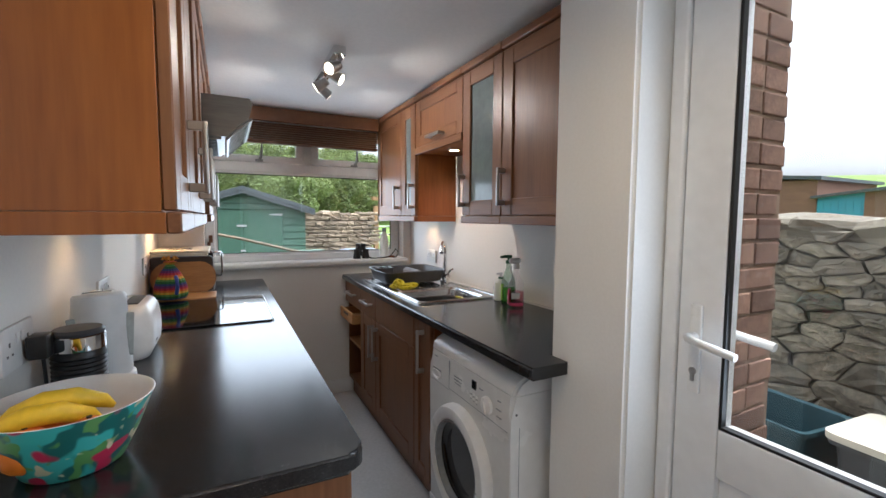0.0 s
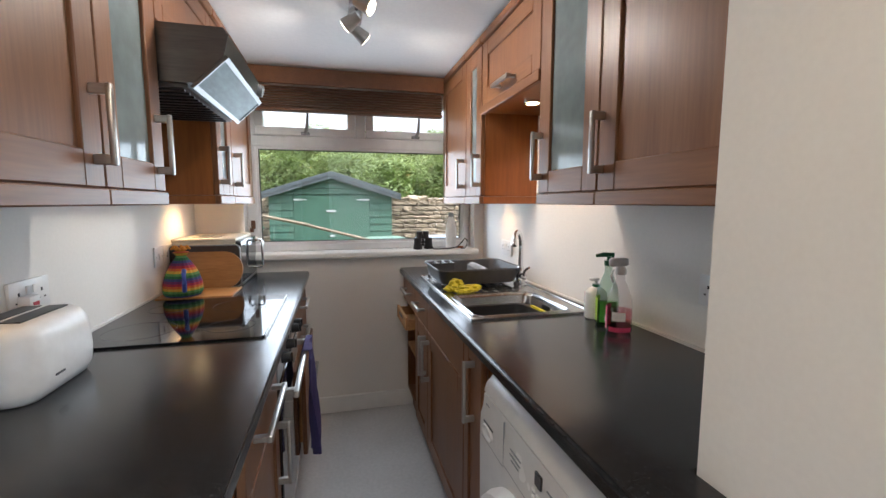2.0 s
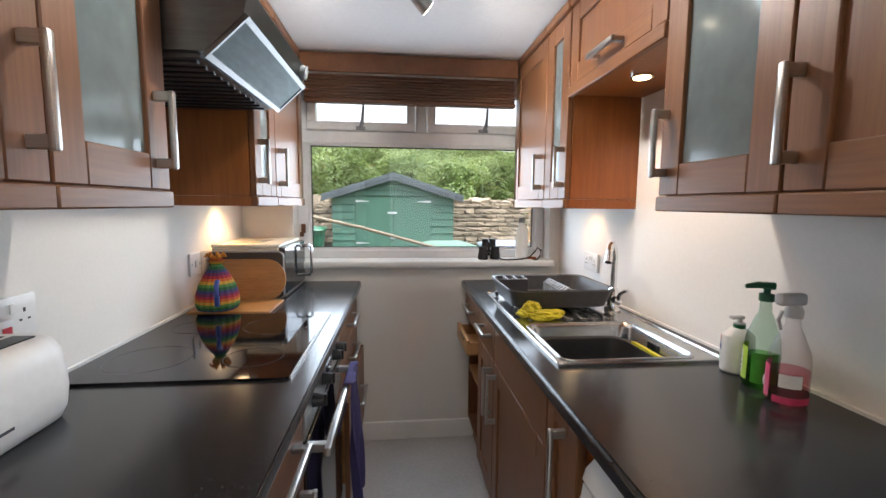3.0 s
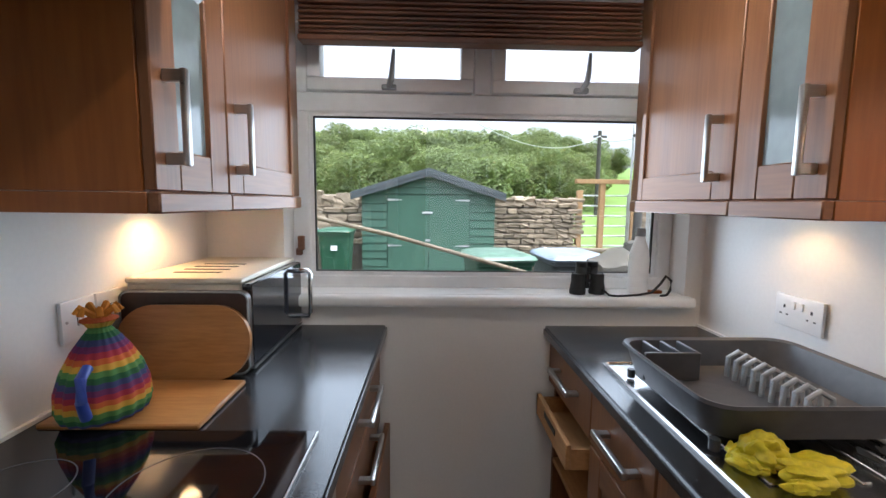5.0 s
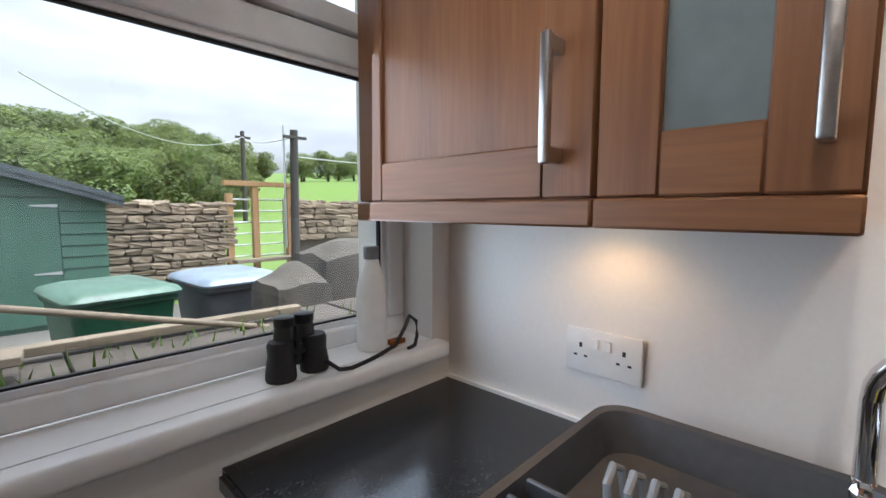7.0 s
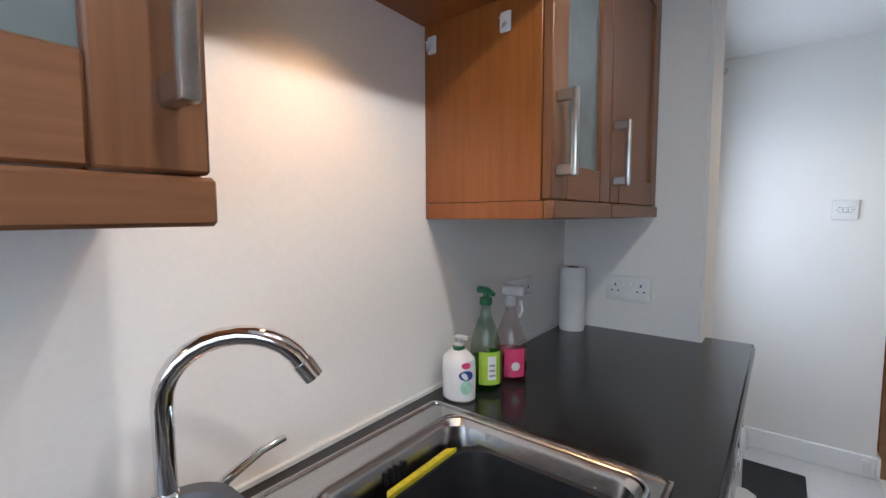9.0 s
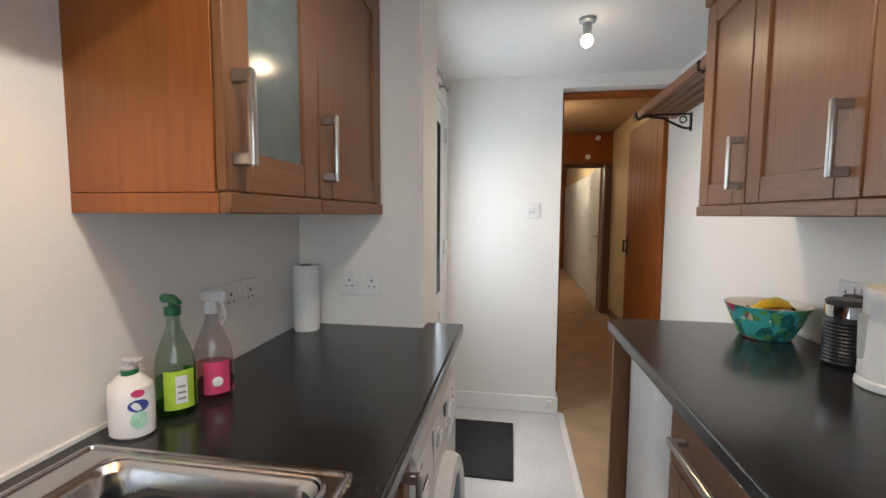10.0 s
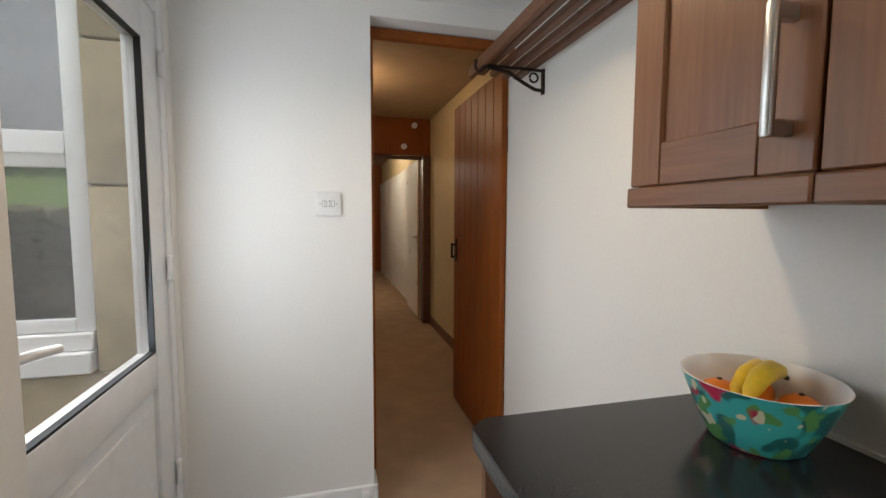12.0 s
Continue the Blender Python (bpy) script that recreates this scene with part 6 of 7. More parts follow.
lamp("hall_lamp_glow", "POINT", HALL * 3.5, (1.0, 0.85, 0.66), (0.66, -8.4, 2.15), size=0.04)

# ---- outside ----
def ground_z(x, y):
    if y < 8:
        return -0.2
    s = min(1.0, (y - 8) / 34)
    hill = 3.2 * s * s + max(0, y - 42) * 0.06
    return -0.2 + hill + (0.06 * max(0, x - 6) * s if y > 9 else 0)


bm = bm_new()
xs = [-400, -150, -60, -30, -15, -6, 0, 6, 12, 20, 30, 45, 80, 150, 400]
ys = [-400, -100, -30, -12, 0.3, 4, 8, 10, 13, 17, 22, 28, 35, 42, 60, 120, 400]
grid = [[bm.verts.new((x, y, ground_z(x, y))) for x in xs] for y in ys]
for j in range(len(ys) - 1):
    for i in range(len(xs) - 1):
        bm.faces.new((grid[j][i], grid[j][i + 1], grid[j + 1][i + 1], grid[j + 1][i]))
structure("ground", bm, M_FIELD, smooth=True)
structure("pavement_yard", boxes((-6, 9, 0.3, 7.0, -0.3, -0.185)), M_YARD)
structure("pavement_court", boxes((1.6, 3.2, -6, 0.2, -0.3, 0.06)), M_YARD)

# low garden wall in front of the window
t = thing("garden_wall", "low rough stone garden wall with a flat top", "wall", (0.8, 1.15, -0.19))
part("core", boxes((-3.5, 4.5, 0.98, 1.42, -0.19, 0.75)), M_BOULDER, t)
for i in range(14):
    x = -3.5 + i * 0.57
    part("coping_stone", boxes((x + 0.003, x + 0.567, 0.95, 1.45, 0.75, 0.785 + 0.006 * (i % 3)), bev=0.012, seg=2), M_MORTAR, t)
bm = bm_new()
for k in range(420):
    x, y = random.uniform(-2.5, 2.2), random.uniform(1.02, 1.30)
    if random.random() < 0.6 and x > -0.2:
        continue
    h, a = random.uniform(0.03, 0.09), random.uniform(0, 6.28)
    b = Vector((x, y, 0.79))
    s = Vector((math.cos(a), math.sin(a), 0)) * 0.006
    tip = b + Vector((random.uniform(-0.03, 0.03), random.uniform(-0.03, 0.03), h))
    bm.faces.new([bm.verts.new(b - s), bm.verts.new(b + s), bm.verts.new(tip)])
solo("weeds", bm, M_GRASS, "tufts of grass and weeds on the wall top", "grass", (0, 1.15, 0.79), kind="stuff", smooth=False)

for i, (x0, y0, z0, x1, y1, z1, w, h) in enumerate(((-1.9, 1.30, 0.905, 0.95, 1.12, 0.865, 0.12, 0.03), (-1.7, 1.22, 0.835, 0.85, 1.08, 0.83, 0.15, 0.05), (-0.8, 1.36, 0.845, 1.95, 1.28, 0.825, 0.06, 0.035))):
    bm = bm_new()
    d = Vector((x1 - x0, y1 - y0, z1 - z0))
    box(bm, -d.length / 2, d.length / 2, -w / 2, w / 2, -h / 2, h / 2, 0.004)
    m = Matrix.Translation(((x0 + x1) / 2, (y0 + y1) / 2, (z0 + z1) / 2)) @ d.to_track_quat("X", "Z").to_matrix().to_4x4()
    bmesh.ops.transform(bm, matrix=m, verts=bm.verts)
    solo("timber_plank", bm, M_OLDWOOD, "weathered timber plank lying on the garden wall", "plank", ((x0 + x1) / 2, (y0 + y1) / 2, (z0 + z1) / 2), "planks on the wall")
bm = bm_new()
tube(bm, [(-0.62, 1.16, 1.37), (0.5, 1.19, 1.12), (1.80, 1.22, 0.765)], 0.013, 10)
solo("timber_pole", bm, M_OLDWOOD, "long thin weathered pole leaning across the yard", "pole", (0.6, 1.2, 0.75))
bm = boxes((-0.72, -0.56, 1.08, 1.24, 0.70, 1.36), bev=0.03, seg=2)
for v in bm.verts:
    v.co += Vector(noise.noise_vector(v.co * 4)) * 0.02
solo("stone_post", bm, M_BOULDER, "upright rough stone post in the yard", "stone post", (-0.64, 1.16, 0.70))


def boulder(x, y, rx, ry, h, z0=-0.2, label="large weathered sandstone boulder in the yard"):
    bm = bm_new()
    bmesh.ops.create_cube(bm, size=1)
    bmesh.ops.subdivide_edges(bm, edges=bm.edges, cuts=16, use_grid_fill=True)
    for v in bm.verts:
        c = v.co.copy()
        c = c * 0.5 + c.normalized() * 0.26
        c += Vector(noise.noise_vector(c * 2.6 + Vector((x, y, 0)))) * 0.04 + Vector(noise.noise_vector(c * 9)) * 0.008
        v.co = Vector((x + c.x * rx * 2, y + c.y * ry * 2, z0 + (c.z + 0.5) * h))
    solo("boulder", bm, M_BOULDER, label, "boulder", (x, y, z0), "boulders in the yard")


boulder(2.20, 1.85, 0.23, 0.22, 1.16)
boulder(2.92, 2.25, 0.46, 0.30, 1.28)


# ---- bins ----
def wheelie_bin(x, y, rz, body, lid, label, number=False):
    t = thing("wheelie_bin", label, "bin", (0, 0, 0), "wheelie bins")
    bm = bm_new()
    loops = []
    for w, d, z in ((0.42, 0.46, 0.06), (0.44, 0.50, 0.5), (0.50, 0.62, 0.96), (0.53, 0.66, 0.97), (0.53, 0.66, 1.0)):
        loops.append([bm.verts.new((px, py, z)) for px, py in rounded(w, d, 0.05, 3)])
    for a, b in zip(loops, loops[1:]):
        for i in range(len(a)):
            bm.faces.new((a[i], a[(i + 1) % len(a)], b[(i + 1) % len(a)], b[i]))
    bm.faces.new(loops[0][::-1])
    bm.faces.new(loops[-1])
    part("tub", bm, body, t)
    bm = bm_new()
    loops = []
    for w, d, z in ((0.56, 0.70, 1.005), (0.57, 0.71, 1.02), (0.54, 0.68, 1.045), (0.40, 0.52, 1.07), (0.2, 0.3, 1.078)):
        loops.append([bm.verts.new((px, py, z)) for px, py in rounded(w, d, 0.06, 3)])
    for a, b in zip(loops, loops[1:]):
        for i in range(len(a)):
            bm.faces.new((a[i], a[(i + 1) % len(a)], b[(i + 1) % len(a)], b[i]))
    bm.faces.new(loops[0][::-1])
    bm.faces.new(loops[-1])
    part("lid", bm, lid, t)
    bm = bm_new()
    tube(bm, [(-0.22, 0.33, 1.0), (-0.22, 0.41, 1.02), (0.22, 0.41, 1.02), (0.22, 0.33, 1.0)], 0.016, 8)
    part("handle", bm, body, t)
    for s in (-1, 1):
        bm = bm_new()
        rod(bm, (s * 0.24, 0.24, 0.1), (s * 0.29, 0.24, 0.1), 0.1, seg=20)
        part("wheel", bm, M_BLACK, t)
    if number:
        fc = bpy.data.curves.new("house_number", "FONT")
        fc.body, fc.size, fc.align_x, fc.extrude = "3", 0.28, "CENTER", 0.002
        tx = new("house_number", fc)
        tx.data.materials.append(M_WPLAS)
        tx.parent = t
        tx.matrix_local = pose(-0.02, -0.277, 0.66, 97.5, 0, 0)
        tx["label"] = "white painted number three"
    else:
        part("sticker", boxes((-0.05, 0.05, -0.305, -0.296, 0.72, 0.80)), M_WPLAS, t, "white sticker")
    t.matrix_world = pose(x, y, -0.186, 0, 0, rz)
    return t


wheelie_bin(-1.50, 5.75, -4, M_BINGREY, M_LIDBLUE, "grey wheelie bin with pale lid and house number", True)
wheelie_bin(-0.82, 5.7, 3, M_BINGREEN, M_BINGREEN, "dark green wheelie bin with a white sticker")
wheelie_bin(1.36, 2.50, 8, M_BINGREEN, M_LIDGREEN, "dark green wheelie bin with a faded green lid")
wheelie_bin(2.05, 2.55, 4, M_BINGREY, M_LIDBLUE, "dark wheelie bin with a wet pale blue lid")

# ---- shed ----
SH0, SH1, SY, SD = -0.52, 1.92, 6.45, 1.9
APX = (SH0 + SH1) / 2
sh = thing("garden_shed", "dark green timber shed with double doors and felt roof", "shed", (APX, SY, -0.19))
bm = bm_new()
prism(bm, [(SH0, -0.19), (SH1, -0.19), (SH1, 1.46), (APX, 1.84), (SH0, 1.46)], "y", SY + 0.02, SY + SD)
part("wall", bm, M_SHED, sh, smooth=False)
for x0, x1 in ((SH0, SH0 + 0.46), (SH1 - 0.46, SH1)):
    for i in range(11):
        z = -0.16 + i * 0.145
        bm = bm_new()
        prism(bm, [(SY + 0.022, z + 0.145), (SY + 0.010, z + 0.143), (SY - 0.006, z + 0.004), (SY + 0.022, z)], "x", x0, x1)
        part("weatherboard", bm, M_SHED, sh, smooth=False)
for k in range(3):
    z = 1.47 + k * 0.115
    hw = (1.84 - z - 0.10) / 0.38 * (SH1 - SH0) / 2
    if hw > 0.1:
        bm = bm_new()
        prism(bm, [(SY + 0.022, z + 0.113), (SY + 0.010, z + 0.112), (SY - 0.006, z + 0.003), (SY + 0.022, z)], "x", APX - hw, APX + hw)
        part("weatherboard", bm, M_SHED, sh, smooth=False)
for s, x0, x1 in ((-1, SH0 + 0.47, APX - 0.004), (1, APX + 0.004, SH1 - 0.47)):
    dleaf = part("shed_door", boxes((x0, x1, SY - 0.022, SY + 0.02, -0.12, 1.44), bev=0.004), M_SHED, sh)
    for i in range(5):
        xx = x0 + (x1 - x0) * (i + 0.5) / 5
        part("batten_joint", boxes((xx - 0.002, xx + 0.002, SY - 0.0235, SY - 0.021, -0.10, 1.42)), M_BINGREEN, dleaf)
    for z in (0.52, 1.36):
        xx = (x0, x0 + 0.26) if s < 0 else (x1 - 0.26, x1)
        bm = bm_new()
        prism(bm, [(xx[0], z - (0.02 if s < 0 else 0.008)), (xx[1], z - (0.008 if s < 0 else 0.02)), (xx[1], z + (0.008 if s < 0 else 0.02)), (xx[0], z + (0.02 if s < 0 else 0.008))], "y", SY - 0.03, SY - 0.0225)
        part("strap_hinge", bm, M_GALV, dleaf, "galvanised strap hinge")
for z, w in ((1.13, 0.12), (0.62, 0.06)):
    part("hasp", boxes((APX - w, APX + w * 0.6, SY - 0.04, SY - 0.0225, z - 0.02, z + 0.02), bev=0.004), M_GALV, sh, "galvanised hasp")
for s, xe in ((-1, SH0 - 0.18), (1, SH1 + 0.18)):
    bm = bm_new()
    drop = 0.38 / ((SH1 - SH0) / 2) * (abs(xe - APX))
    prism(bm, [(APX, 1.86), (xe, 1.86 - drop), (xe, 1.93 - drop), (APX, 1.935)], "y", SY - 0.16, SY + SD + 0.1)
    part("roof_panel", bm, M_FELT, sh, "grey felt roof slope", smooth=False)
    bm = bm_new()
    prism(bm, [(APX, 1.79), (xe, 1.79 - drop), (xe, 1.865 - drop), (APX, 1.865)], "y", SY - 0.15, SY - 0.125)
    part("barge_board", bm, M_FELT, sh, smooth=False)


# ---- dry stone walls ----
def stone_mesh(seed, name):
    """A rough block with chipped corners."""
    rnd = random.Random(seed)
    bm = bm_new()
    bmesh.ops.create_cube(bm, size=1)
    bmesh.ops.subdivide_edges(bm, edges=bm.edges, cuts=2, use_grid_fill=True)
    skew = [Vector((rnd.uniform(-0.16, 0.16), rnd.uniform(-0.1, 0.1), rnd.uniform(-0.16, 0.16))) for _ in range(8)]
    for v in bm.verts:
        k = sum(abs(c) > 0.4 for c in v.co)
        oct_ = (v.co.x > 0) + 2 * (v.co.y > 0) + 4 * (v.co.z > 0)
        v.co *= (1.0, 1.0, 0.97, 0.90)[k]
        v.co += skew[oct_] * 0.5 + Vector((rnd.uniform(-0.05, 0.05), rnd.uniform(-0.07, 0.07), rnd.uniform(-0.05, 0.05)))
    me = bpy.data.meshes.new(name)
    bm.to_mesh(me)
    bm.free()
    return me


STONES = {}
for key, m_ in (("brown", M_STONE), ("grey", M_GSTONE)):
    STONES[key] = []
    for i in range(7):
        me = stone_mesh(11 + i, "stone")
        me.materials.append(m_)
        STONES[key].append(me)


def stone(parent, key, x, y, z, sx, sy, sz, rz=0.0, tilt=0.0, rnd=random):
    ob = new("stone", rnd.choice(STONES[key]))
    ob.parent = parent
    ob.matrix_local = Matrix.Translation(Vector((x, y, z)) - BASE[parent]) @ Euler((rnd.uniform(-tilt, tilt), rnd.uniform(-tilt, tilt), radians(rz) + rnd.uniform(-tilt, tilt))).to_matrix().to_4x4() @ Matrix.Diagonal((sx, sy, sz, 1))


def stone_run(parent, key, along, lo, hi, face, z0, z1, lw, lh, seed, gap=0.012, caps=0.0, depth=0.16, tilt=0.05, rough=0.82):
    """Courses of stones on a wall face; along: 'x' (face looks to -y) or 'y' (face looks to -x)."""
    rnd = random.Random(seed)
    z = z0
    while z < z1 - 0.02:
        h = rnd.uniform(*lh)
        u = lo - rnd.uniform(0, lw[0])
        while u < hi:
            w = rnd.uniform(*lw)
            hh = h * rnd.uniform(rough, 1.05 + (0.82 - rough))
            c, dz = u + w / 2, z + h / 2
            off = face + depth * 0.42 + rnd.uniform(-0.015, 0.015)
            if along == "x":
                stone(parent, key, c, off, dz, w - gap, depth, hh - gap, 0, tilt, rnd)
            else:
                stone(parent, key, off, c, dz, w - gap, depth, hh - gap, 90, tilt, rnd)
            u += w
        z += h
    if caps:
        u = lo
        while u < hi:
            w = rnd.uniform(0.16, 0.34)
            hh = caps * rnd.uniform(0.7, 1.25)
            if along == "x":
                stone(parent, key, u + w / 2, face + 0.16, z1 + hh * 0.42, w, 0.32, hh, 0, 0.12, rnd)
            else:
                stone(parent, key, face + 0.16, u + w / 2, z1 + hh * 0.42, w, 0.32, hh, 90, 0.12, rnd)
            u += w * 0.95


WY = 7.3
t = thing("field_wall", "brown dry stone field wall with rough cap stones", "stone wall", (2.9, WY + 0.2, -0.19), "dry stone walls")
part("core", boxes((1.7, 3.70, WY + 0.05, WY + 0.40, -0.19, 1.30)), M_MORTAR, t)
stone_run(t, "brown", "x", 1.75, 3.68, WY, 0.15, 1.32, (0.16, 0.36), (0.085, 0.13), 5, caps=0.13)
t = thing("field_wall", "brown dry stone field wall with large pale cap stones", "stone wall", (-2.2, WY + 0.2, -0.19), "dry stone walls")
part("core", boxes((-7.0, -0.3, WY + 0.05, WY + 0.40, -0.19, 1.22)), M_MORTAR, t)
stone_run(t, "brown", "x", -4.2, -0.45, WY, 0.45, 1.24, (0.24, 0.46), (0.12, 0.18), 8, caps=0.28)
t = thing("field_wall", "brown dry stone field wall beside the gate", "stone wall", (7.0, WY + 0.2, -0.19), "dry stone walls")
part("core", boxes((5.05, 12.0, WY + 0.05, WY + 0.40, -0.19, 1.35)), M_MORTAR, t)
stone_run(t, "brown", "x", 5.1, 8.2, WY, 0.7, 1.37, (0.22, 0.42), (0.10, 0.15), 9, caps=0.13)

# stone wall of the side court
t = thing("court_wall", "grey rubble stone wall across the side court", "stone wall", (3.35, -2.0, 0.06), "dry stone walls")
part("core", boxes((3.235, 3.6, -5.5, 1.0, 0.0, 1.25)), M_CMORT, t)


def clip(poly, px, pz, nx, nz):
    """The part of an outline on the near side of a line."""
    out = []
    for (ax, az), (bx, bz) in zip(poly, poly[1:] + poly[:1]):
        da, db = (ax - px) * nx + (az - pz) * nz, (bx - px) * nx + (bz - pz) * nz
        if da <= 0:
            out.append((ax, az))
        if da * db < 0:
            k = da / (da - db)
            out.append((ax + (bx - ax) * k, az + (bz - az) * k))
    return out


def rubble(parent, material, face, y0, y1, courses, seed):
    """Irregular stones fitted against one another over a wall face that looks to -x."""
    rnd = random.Random(seed)
    seeds = []
    for z, w in courses:
        y = y0 + rnd.uniform(0, w)
        while y < y1:
            seeds.append((y + rnd.uniform(-0.25, 0.25) * w, z + rnd.uniform(-0.032, 0.032)))
            y += w * rnd.uniform(0.5, 1.5)
    for cy, cz in seeds:
        poly = [(cy - 0.4, max(0.06, cz - 0.3)), (cy + 0.4, max(0.06, cz - 0.3)), (cy + 0.4, min(1.27, cz + 0.3)), (cy - 0.4, min(1.27, cz + 0.3))]
        for oy, oz in seeds:
            if (oy, oz) != (cy, cz) and abs(oy - cy) < 0.7 and abs(oz - cz) < 0.5:
                dy, dz = oy - cy, (oz - cz) * 4.2
                poly = clip(poly, (cy + oy) / 2, (cz + oz) / 2, dy, dz)
                if len(poly) < 3:
                    break
        if len(poly) < 3:
            continue
        my, mz = sum(p[0] for p in poly) / len(poly), sum(p[1] for p in poly) / len(poly)
        pts = []
        for (ay, az), (by, bz) in zip(poly, poly[1:] + poly[:1]):
            pts += [(ay, az), ((ay + by) / 2 + rnd.uniform(-0.012, 0.012), (az + bz) / 2 + rnd.uniform(-0.009, 0.009))]
        proud = rnd.uniform(0.015, 0.065)
        rings = []
        for grow, out in ((0.95, 0.0), (0.93, proud * 0.75), (0.74, proud), (0.3, proud + rnd.uniform(-0.004, 0.008))):
            rings.append([(3.24 - out + rnd.uniform(-0.008, 0.008), my + (y - my) * grow, mz + (z - mz) * grow) for y, z in pts])
        k, verts = len(pts), [p for r in rings for p in r]
        faces = [(j * k + i, j * k + (i + 1) % k, (j + 1) * k + (i + 1) % k, (j + 1) * k + i) for j in range(3) for i in range(k)] + [tuple(range(3 * k, 4 * k))]
        me = bpy.data.meshes.new("stone")
        at = Vector((face, my, mz))
        me.from_pydata([Vector(v) - at for v in verts], [], faces)
        me.materials.append(material)
        ob = new("stone", me)
        ob.parent = parent
        ob.location = at - BASE[parent]


rubble(t, M_GSTONE, 3.235, -2.95, -0.9, ((0.13, 0.26), (0.28, 0.22), (0.42, 0.27), (0.55, 0.20), (0.65, 0.22), (0.73, 0.17), (0.81, 0.20), (0.885, 0.15), (0.96, 0.19), (1.03, 0.15), (1.10, 0.18), (1.17, 0.20), (1.24, 0.24)), 21)
rnd = random.Random(4)
y = -2.95
while y < -0.9:
    w = rnd.uniform(0.16, 0.36)
    stone(t, "grey", 3.36, y + w / 2, 1.285, w, 0.32, rnd.uniform(0.07, 0.13), 90, 0.14, rnd)
    y += w * 0.95

# brick end wall of the kitchen
t = thing("brick_pier", "weathered red brick end wall beside the back door", "brick wall", (1.75, -2.41, 0.06))
part("core", boxes((1.475, 1.938, -2.4395, -2.4065, 0.06, 2.55)), M_BMORT, t)
bme = bpy.data.meshes.new("brick")
bb = bm_new()
box(bb, -0.108, 0.108, -0.011, 0.011, -0.0335, 0.0335, 0.005, 2)
bb.to_mesh(bme)
bb.free()
bme.materials.append(M_BRICK)
for c in range(33):
    z = 0.06 + 0.0375 + c * 0.075
    xx = 1.475 + (0.108 if c % 2 else 0.0)
    while xx < 1.93:
        w = min(random.choice((0.216, 0.216, 0.104)), 1.940 - xx)
        if w > 0.04:
            ob = new("brick", bme)
            ob.parent = t
            ob.matrix_local = Matrix.Translation(Vector((xx + w / 2, -2.433 + random.uniform(-0.003, 0.002), z)) - BASE[t]) @ Matrix.Rotation(random.uniform(-0.012, 0.012), 4, "Y") @ Matrix.Diagonal((w / 0.216, 1, random.uniform(0.94, 1.04), 1))
        xx += w + 0.010

# main house wall with its sash window
t = thing("house_wall", "pale sandstone house wall with dressed window surround", "house", (2.6, -3.55, 0.06))
part("core", boxes((1.48, 4.2, -3.80, -3.56, 0.06, 4.5)), M_BMORT, t)
for z0, z1 in ((0.06, 0.36), (0.366, 0.69)):
    for x0, x1 in ((1.48, 1.96), (1.966, 2.52), (2.526, 3.1)):
        part("sandstone_block", boxes((x0, x1, -3.57, -3.525, z0, z1), bev=0.008, seg=2), M_SAND, t)
for z0, z1 in ((0.696, 1.387), (1.394, 1.905), (1.912, 2.5), (2.506, 3.2)):
    part("sandstone_block", boxes((1.48, 1.69, -3.57, -3.515, z0, z1), bev=0.010, seg=2), M_SAND, t)
    part("sandstone_block", boxes((2.65, 2.9, -3.57, -3.515, z0, z1), bev=0.010, seg=2), M_SAND, t)
wf = part("window_frame", boxes((1.695, 1.76, -3.565, -3.535, 0.85, 2.45), (2.585, 2.648, -3.565, -3.535, 0.85, 2.45), (1.76, 2.585, -3.565, -3.535, 0.85, 0.90), (1.76, 2.585, -3.565, -3.535, 1.45, 1.58), (1.76, 2.585, -3.565, -3.535, 2.40, 2.45), bev=0.005, seg=2), M_UPVC, t)
part("glazing_bead", boxes((1.76, 2.585, -3.535, -3.528, 1.50, 1.515)), M_UPVC, wf)
part("window_sill", boxes((1.70, 2.645, -3.56, -3.49, 0.70, 0.78), (1.70, 2.645, -3.56, -3.515, 0.78, 0.848), bev=0.006), M_GLOSSW, t)
part("pane", boxes((1.76, 2.585, -3.556, -3.550, 0.90, 1.45)), M_HWGLASS, wf)
part("pane", boxes((1.76, 2.585, -3.556, -3.550, 1.58, 2.40)), M_HWGLASS, wf)


# recycling boxes against the court wall
def recycling_box(x, y, rz, col, label, lid=None):
    t = thing("recycling_box", label, "box", (0, 0, 0), "recycling boxes")
    bm = bm_new()
    loops = []
    for w, d, z in ((0.44, 0.30, 0.0), (0.50, 0.36, 0.33), (0.54, 0.40, 0.335), (0.54, 0.40, 0.355), (0.49, 0.35, 0.35), (0.42, 0.28, 0.02)):
        loops.append([bm.verts.new((px, py, z)) for px, py in rounded(w, d, 0.04, 3)])
    for a, b in zip(loops, loops[1:]):
        for i in range(len(a)):
            bm.faces.new((a[i], a[(i + 1) % len(a)], b[(i + 1) % len(a)], b[i]))
    bm.faces.new(loops[0][::-1])
    bm.faces.new(loops[-1])
    part("tub", bm, col, t)
    if lid:
        bm = bm_new()
        prism(bm, rounded(0.56, 0.42, 0.05, 4), "z", 0.357, 0.385)
        part("lid", bm, lid, t, "cream lid")
    t.matrix_world = pose(x, y, 0.061, 0, 0, rz)


recycling_box(2.76, -2.06, 84, M_BOXTEAL, "open dark teal recycling box by the stone wall")
recycling_box(2.78, -2.63, 86, M_BINGREY, "dark recycling box with a cream lid", M_CREAM)

